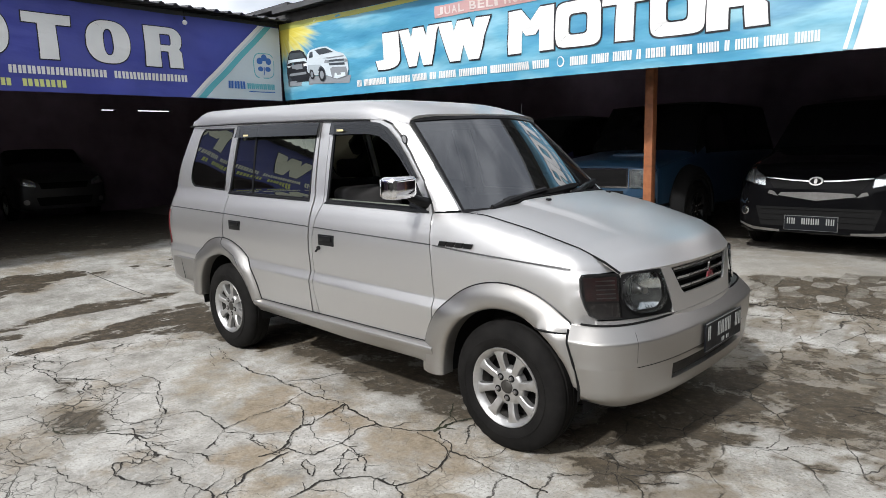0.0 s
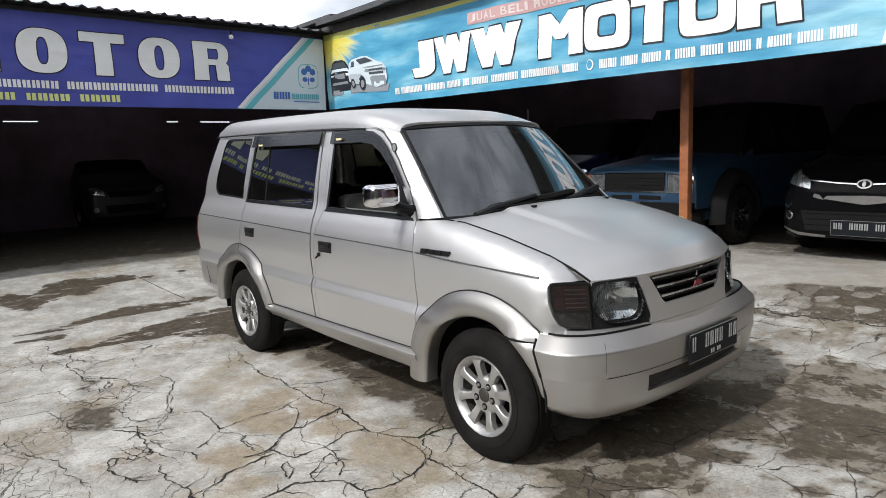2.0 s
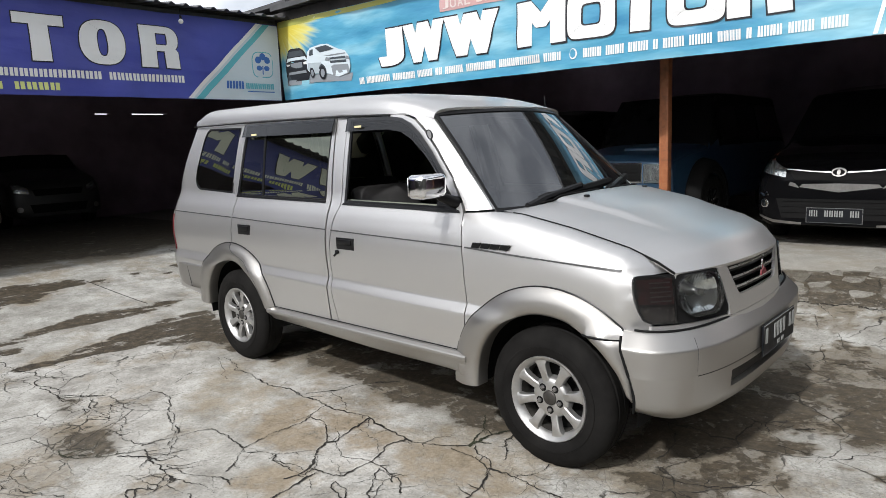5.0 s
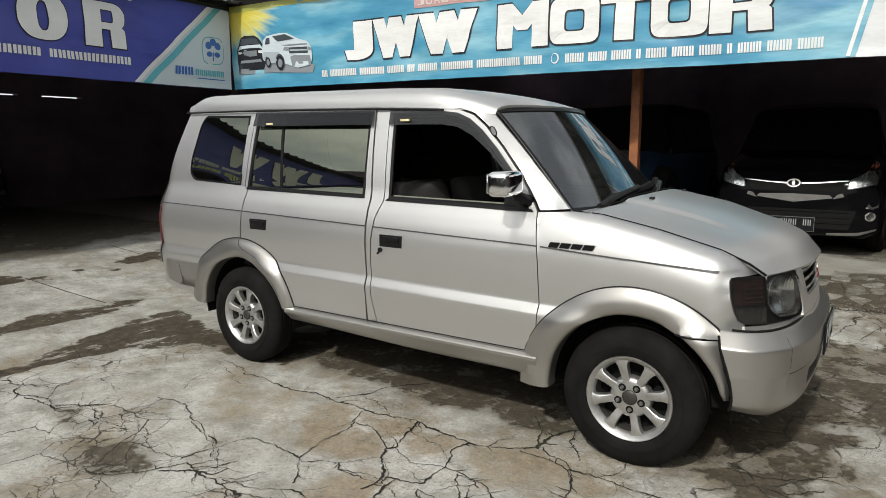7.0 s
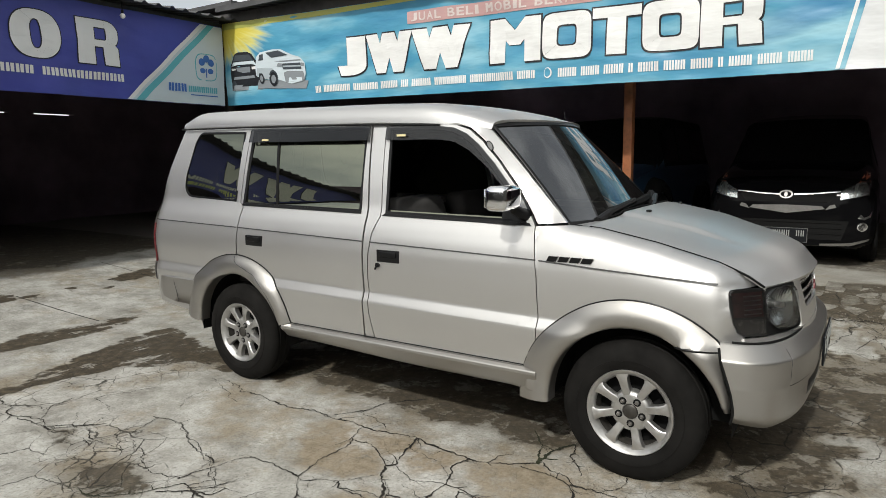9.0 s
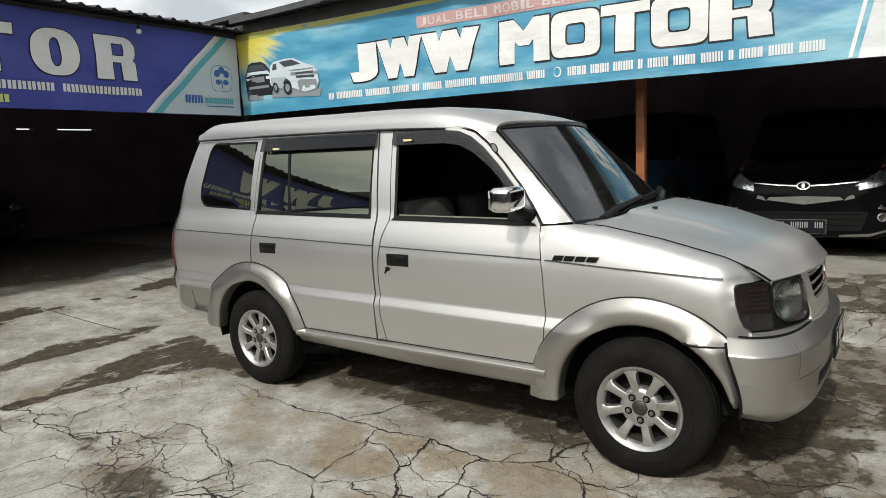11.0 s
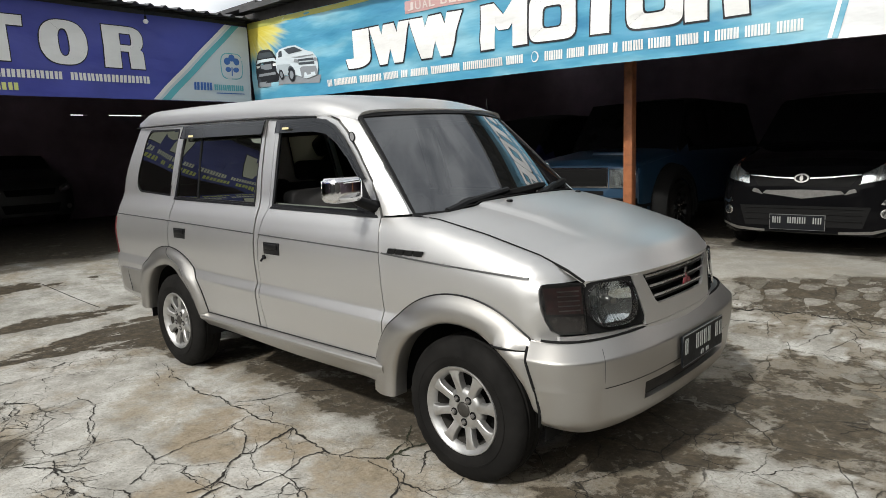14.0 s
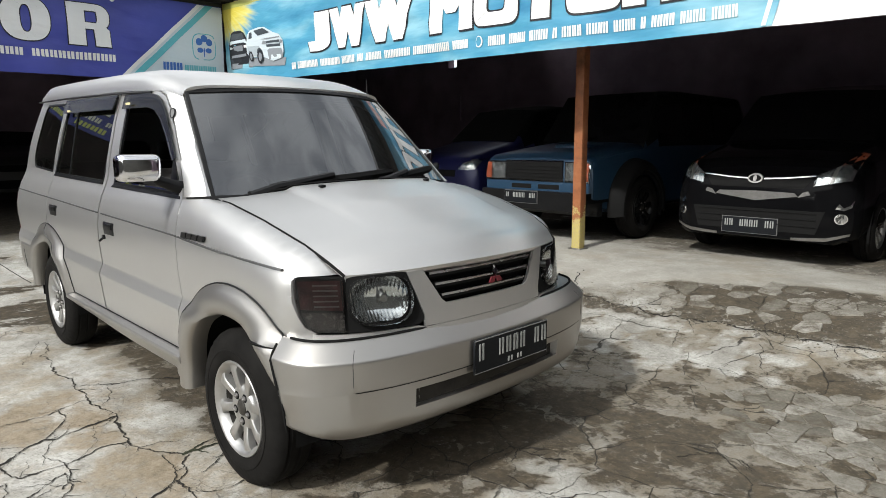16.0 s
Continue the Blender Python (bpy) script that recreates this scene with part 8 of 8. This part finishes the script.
crack([(0.28, -1.78), (0.41, -1.81), (0.54, -1.88), (0.65, -1.92), (0.82, -1.89)], 0.020, DIRT, 26, 0)
crack([(-0.62, -1.94), (-0.45, -1.93), (-0.28, -1.93), (-0.18, -1.79), (-0.1, -1.71)], 0.030, DIRT, 27, 4)
crack([(-0.39, -1.21), (-0.47, -1.36), (-0.55, -1.53), (-0.34, -1.56), (-0.25, -1.59)], 0.012, DIRT, 28, 1)
crack([(0.26, -1.09), (-0.02, -0.98), (-0.24, -0.89)], 0.014, DIRT, 29, 1)
crack([(0.03, -1.34), (-0.07, -1.17), (-0.08, -1.01)], 0.012, DIRT, 30, 0)
crack([(0.52, -2.19), (0.66, -2.17), (0.75, -2.09), (0.84, -1.98), (0.88, -1.9)], 0.034, MOSS, 31, 4)
crack([(0.88, -1.9), (0.99, -1.92), (1.08, -1.9), (1.09, -1.83)], 0.030, DIRT, 32, 6)
crack([(-0.29, -1.92), (-0.1, -1.89), (0.12, -1.92), (0.3, -1.85)], 0.014, DIRT, 33, 1)
crack([(-0.1, -1.89), (-0.21, -1.83), (-0.41, -1.71)], 0.012, DIRT, 34, 1)
crack([(0.3, -1.85), (0.07, -1.74), (0.08, -1.69)], 0.014, DIRT, 35, 1)
crack([(-1.53, -1.95), (-1.16, -1.93), (-0.64, -1.93), (-0.21, -1.93)], 0.030, DIRT, 36, 2)
crack([(-0.34, -1.92), (-0.21, -1.8), (0.22, -1.85)], 0.022, DIRT, 37, 1)
crack([(0.03, -1.5), (0.22, -1.48), (0.62, -1.62), (0.98, -1.81)], 0.016, DIRT, 38, 1)
crack([(0.55, -2.5), (0.85, -2.44), (1.05, -2.33)], 0.016, DIRT, 39, 1)
crack([(1.05, -2.33), (1.26, -2.34), (1.38, -2.3), (1.5, -2.28)], 0.018, DIRT, 40, 1)
crack([(0.84, -2.02), (0.97, -1.93), (1.13, -1.93), (1.32, -1.95)], 0.040, DIRT, 41, 6)
crack([(1.32, -1.95), (1.34, -2.05), (1.23, -2.13)], 0.034, DIRT, 42, 6)
crack([(1.23, -2.13), (1.44, -2.16), (1.6, -2.11)], 0.030, DIRT, 43, 4)
crack([(1.15, -1.91), (1.33, -1.88), (1.46, -1.8), (1.58, -1.81)], 0.022, DIRT, 44, 2)
crack([(1.48, -1.97), (1.71, -1.98), (1.85, -1.95), (2.02, -1.95)], 0.030, DIRT, 45, 4)
crack([(1.95, -2.01), (1.89, -1.91), (1.87, -1.82), (1.81, -1.75), (1.8, -1.66), (1.78, -1.57), (1.78, -1.48)], 0.030, DIRT, 46, 1)
crack([(2.15, -1.75), (2.15, -1.67), (2.13, -1.57), (2.19, -1.49), (2.27, -1.4)], 0.046, DIRT, 47, 2)
crack([(2.27, -1.4), (2.35, -1.39), (2.43, -1.38), (2.53, -1.43)], 0.050, DIRT, 48, 2)
crack([(2.43, -1.38), (2.47, -1.25), (2.45, -1.12), (2.39, -1.0)], 0.036, DIRT, 49, 1)
crack([(2.39, -1.0), (2.34, -0.96), (2.22, -0.94), (2.11, -0.93)], 0.030, DIRT, 50, 0)
crack([(2.38, -0.98), (2.52, -0.97), (2.62, -0.99), (2.75, -1.0), (2.85, -1.0), (2.97, -1.0)], 0.032, DIRT, 51, 1)
crack([(2.28, -0.66), (2.27, -0.69), (2.35, -0.79), (2.39, -0.88)], 0.020, DIRT, 52, 0)
crack([(2.58, -0.78), (2.59, -0.85), (2.56, -0.93), (2.52, -0.96)], 0.014, DIRT, 53, 0)
crack([(2.19, -1.49), (2.1, -1.47), (2.07, -1.41), (1.98, -1.29), (2.09, -1.3), (2.22, -1.38)], 0.030, DIRT, 54, 2)
crack([(2.05, -1.57), (1.94, -1.54), (1.91, -1.49), (2.01, -1.51), (2.07, -1.57)], 0.024, DIRT, 55, 1)
crack([(1.45, -1.52), (1.53, -1.56), (1.75, -1.54), (1.72, -1.45), (1.61, -1.36)], 0.018, DIRT, 56, 0)
crack([(1.5, -1.02), (1.72, -1.09), (1.91, -1.22)], 0.012, DIRT, 57, 0)
crack([(-0.6, -1.82), (-0.64, -1.74), (-0.67, -1.6)], 0.016, DIRT, 58, 2)
crack([(2.44, 1.66), (2.89, 1.51), (3.21, 1.42), (3.46, 1.4)], 0.016, DIRT, 59, 1)
crack([(3.15, 0.24), (3.23, 0.25), (3.33, 0.26), (3.41, 0.32)], 0.030, DIRT, 60, 4)
crack([(3.15, 2.02), (3.27, 1.72), (3.48, 1.56)], 0.014, DIRT, 61, 3)
crack([(3.46, 2.36), (3.55, 2.13), (3.66, 1.97)], 0.014, DIRT, 62, 2)
crack([(3.74, 0.69), (3.83, 0.85), (3.95, 0.86), (4.02, 0.79)], 0.020, DIRT, 63, 4)
crack([(3.32, 0.03), (3.55, 0.01), (3.72, 0.24)], 0.018, DIRT, 64, 4)
crack([(2.98, -0.57), (3.13, -0.58), (3.32, -0.46), (3.41, -0.45)], 0.024, DIRT, 65, 5)
crack([(3.08, -0.66), (3.23, -0.67), (3.36, -0.56)], 0.020, DIRT, 66, 2)
crack([(1.6, 3.02), (2.0, 2.56), (2.67, 2.48), (3.22, 2.54), (3.66, 2.53), (4.1, 2.60), (5.2, 2.7)], 0.050, DIRT, 80, 8)
crack([(3.2, 1.9), (3.9, 1.85), (4.8, 2.0)], 0.016, DIRT, 81, 6)
crack([(0.5, -2.3), (0.75, -2.5), (0.4, -2.9), (0.5, -3.2)], 0.014, DIRT, 82, 4)
crack([(1.8, -1.75), (2.1, -2.1), (2.0, -2.5), (1.7, -2.9)], 0.016, DIRT, 83, 4)
crack([(2.7, -1.4), (3.1, -1.5), (3.5, -1.3), (4.0, -1.5)], 0.014, DIRT, 84, 4)


def joint(a, b, width):
    """A straight sawn joint in the concrete."""
    bm = bmesh.new()
    a, b = Vector(a), Vector(b)
    d = (b - a).normalized()
    q = Vector((-d.y, d.x)) * width / 2
    n = 40
    rows = []
    for s in (1, -1):
        rows.append([Vector((p.x, p.y, ground_z(p.x, p.y) + 0.0035)) for p in [a.lerp(b, k / n) + q * s * (0.6 + 0.4 * random.random()) for k in range(n + 1)]])
    loft(bm, rows)
    part("joint", bm, DIRT, GROUND, "", 0)


joint((-3.72, -0.57), (-2.41, -0.46), 0.014)
joint((-4.71, 0.85), (-3.54, 0.84), 0.014)
joint((-2.9, -2.32), (-2.26, -2.26), 0.014)


def chunk_material():
    m, nt, b = nodes_of("broken_concrete")
    co = nt.nodes.new("ShaderNodeTexCoord").outputs["Object"]
    info = nt.nodes.new("ShaderNodeObjectInfo")
    n, f, d = noise_node(nt, 5, 8, 0.72, co), noise_node(nt, 60, 5, 0.75, co), noise_node(nt, 8, 10, 0.82, co)
    r = ramp_node(nt, n.outputs["Fac"], ((0.3, (0.16, 0.148, 0.122)), (0.5, (0.27, 0.257, 0.225)), (0.70, (0.37, 0.355, 0.318))))
    tone = ramp_node(nt, info.outputs["Random"], ((0.0, (0.45, 0.43, 0.39)), (1.0, (0.95, 0.95, 0.95))))
    mx = mix_node(nt, 1.0, r.outputs[0], tone.outputs[0], "MULTIPLY")
    m2 = mix_node(nt, 0.6, mx.outputs[0], f.outputs["Fac"], "OVERLAY")
    soil = ramp_node(nt, d.outputs["Fac"], ((0.47, (0, 0, 0)), (0.60, (0.85, 0.85, 0.85))))
    m3 = mix_node(nt, soil.outputs[0], m2.outputs[0], (0.075, 0.060, 0.041))
    nt.links.new(m3.outputs[0], b.inputs["Base Color"])
    b.inputs["Roughness"].default_value = 0.9
    bump(nt, b, math_node(nt, "ADD", n.outputs["Fac"], math_node(nt, "MULTIPLY", f.outputs["Fac"], 0.4)), 0.6, 0.012)
    return m


CHUNK = chunk_material()


def cell(p, others, reach):
    poly = [p + Vector((math.cos(t), math.sin(t))) * reach for t in np.linspace(0, 2 * math.pi, 13)[:-1]]
    for o in others:
        mid, d = (p + o) / 2, (o - p)
        out = []
        for a, b in zip(poly, poly[1:] + poly[:1]):
            da, db = (a - mid).dot(d), (b - mid).dot(d)
            if da <= 0:
                out.append(a)
            if da * db < 0:
                out.append(a.lerp(b, da / (da - db)))
        poly = out
        if len(poly) < 3:
            return []
    return poly


def chunks(inside, x0, x1, y0, y1, size, keep, seed, lift, least, most):
    rnd = random.Random(seed)
    pts = []
    nx, ny = int((x1 - x0) / size) + 2, int((y1 - y0) / size) + 2
    for i in range(-1, nx):
        for j in range(-1, ny):
            pts.append(Vector((x0 + (i + rnd.random()) * size, y0 + (j + rnd.random()) * size)))
    for p in pts:
        if not inside(p.x, p.y) or rnd.random() > keep:
            continue
        near = [o for o in pts if o is not p and (o - p).length < 3 * size]
        poly = cell(p, near, size * 1.3)
        if len(poly) < 3:
            continue
        c = sum(poly, Vector((0, 0))) / len(poly)
        shrink = rnd.uniform(least, most)
        h, tx, ty = lift * rnd.uniform(0.5, 1.4), rnd.uniform(-0.04, 0.04), rnd.uniform(-0.04, 0.04)
        ring = []
        for a, b in zip(poly, poly[1:] + poly[:1]):
            for q in (0.12, 0.38, 0.64, 0.88):
                w = a.lerp(b, q)
                jag = 0.10 * noise.noise(Vector((w.x * 23, w.y * 23, seed))) + 0.06 * noise.noise(Vector((w.x * 61, w.y * 61, seed)))
                ring.append(c + (w - c) * shrink * (1 + jag))
        bm = bmesh.new()
        rows = []
        for q, dz in ((1.02, -0.02), (1.0, h * 0.55), (0.95, h)):
            row = []
            for v in ring:
                w = c + (v - c) * q
                row.append(Vector((w.x, w.y, ground_z(w.x, w.y) + dz + (tx * (w.x - c.x) + ty * (w.y - c.y)) * (dz > 0))))
            rows.append(row)
        v = loft(bm, rows, closed=True)
        bm.faces.new(v[-1])
        bmesh.ops.recalc_face_normals(bm, faces=bm.faces[:])
        part("concrete_chunk", bm, CHUNK, GROUND, "", 30)


BROKEN_EDGE = [(2.34, 3.08), (3.16, 3.55), (3.92, 3.36), (5.6, 3.3), (5.6, 2.66), (4.1, 2.62), (3.61, 2.52), (3.23, 2.56), (2.6, 2.6)]
BROKEN_YARD = [(3.54, 1.63), (4.22, 2.07), (5.2, 1.9), (5.2, 1.0), (4.43, 0.95), (4.16, 0.84), (3.83, 1.02)]
chunks(lambda x, y: depth_in(x, y, BROKEN_EDGE) < -0.05, 2.2, 5.6, 2.4, 3.7, 0.15, 0.58, 5, 0.010, 0.78, 0.97)
chunks(lambda x, y: depth_in(x, y, BROKEN_YARD) < 0.0, 3.4, 5.2, 0.8, 2.1, 0.125, 0.80, 6, 0.006, 0.90, 1.0)

GRIT = worn("grit_stone", (0.17, 0.155, 0.125), 0.9, var=0.5, scale=30)
# loose grit along the broken edge
bm = bmesh.new()
rnd = random.Random(11)
for _ in range(900):
    if rnd.random() < 0.7:
        x = rnd.uniform(1.4, 5.6)
        y = 2.52 + 0.03 * abs(x - 2.8) + rnd.gauss(0, 0.05)
    else:
        x = rnd.uniform(1.6, 5.6)
        y = 2.62 + rnd.gauss(0, 0.16)
    r = rnd.uniform(0.003, 0.009)
    c = Vector((x, y, ground_z(x, y) + r * 0.5))
    v = [bm.verts.new(c + Vector((rnd.uniform(0.6, 1.2) * r * a, rnd.uniform(0.6, 1.2) * r * b, rnd.uniform(0.6, 1.0) * r * d))) for a, b, d in ((1, 0, 0), (-0.5, 0.87, 0), (-0.5, -0.87, 0), (0, 0, 1), (0, 0, -1))]
    for t in ((0, 1, 3), (1, 2, 3), (2, 0, 3), (1, 0, 4), (2, 1, 4), (0, 2, 4)):
        bm.faces.new([v[k] for k in t])
whole("grit", bm, GRIT, "loose grey concrete grit along the broken edge of the yard", "grit", kind="stuff", smooth=0)

# bare bulb hanging under the west eave
bulb = thing("hanging_bulb", pose(-4.26, 1.13, 3.20), "small white bulb hanging on a short wire from the eave", "lamp")
bm = bmesh.new()
bmesh.ops.create_uvsphere(bm, u_segments=16, v_segments=10, radius=0.032)
part("globe", bm, WHITE_PAINT, bulb)
bm = bmesh.new()
tube(bm, [(0, 0, 0.025), (0, 0, 0.07)], 0.015, 10)
part("socket", bm, BLACK_TRIM, bulb)
bm = bmesh.new()
tube(bm, [(0, 0, 0.06), (-0.01, 0, 0.17)], 0.004, 6)
part("wire", bm, BLACK_TRIM, bulb)
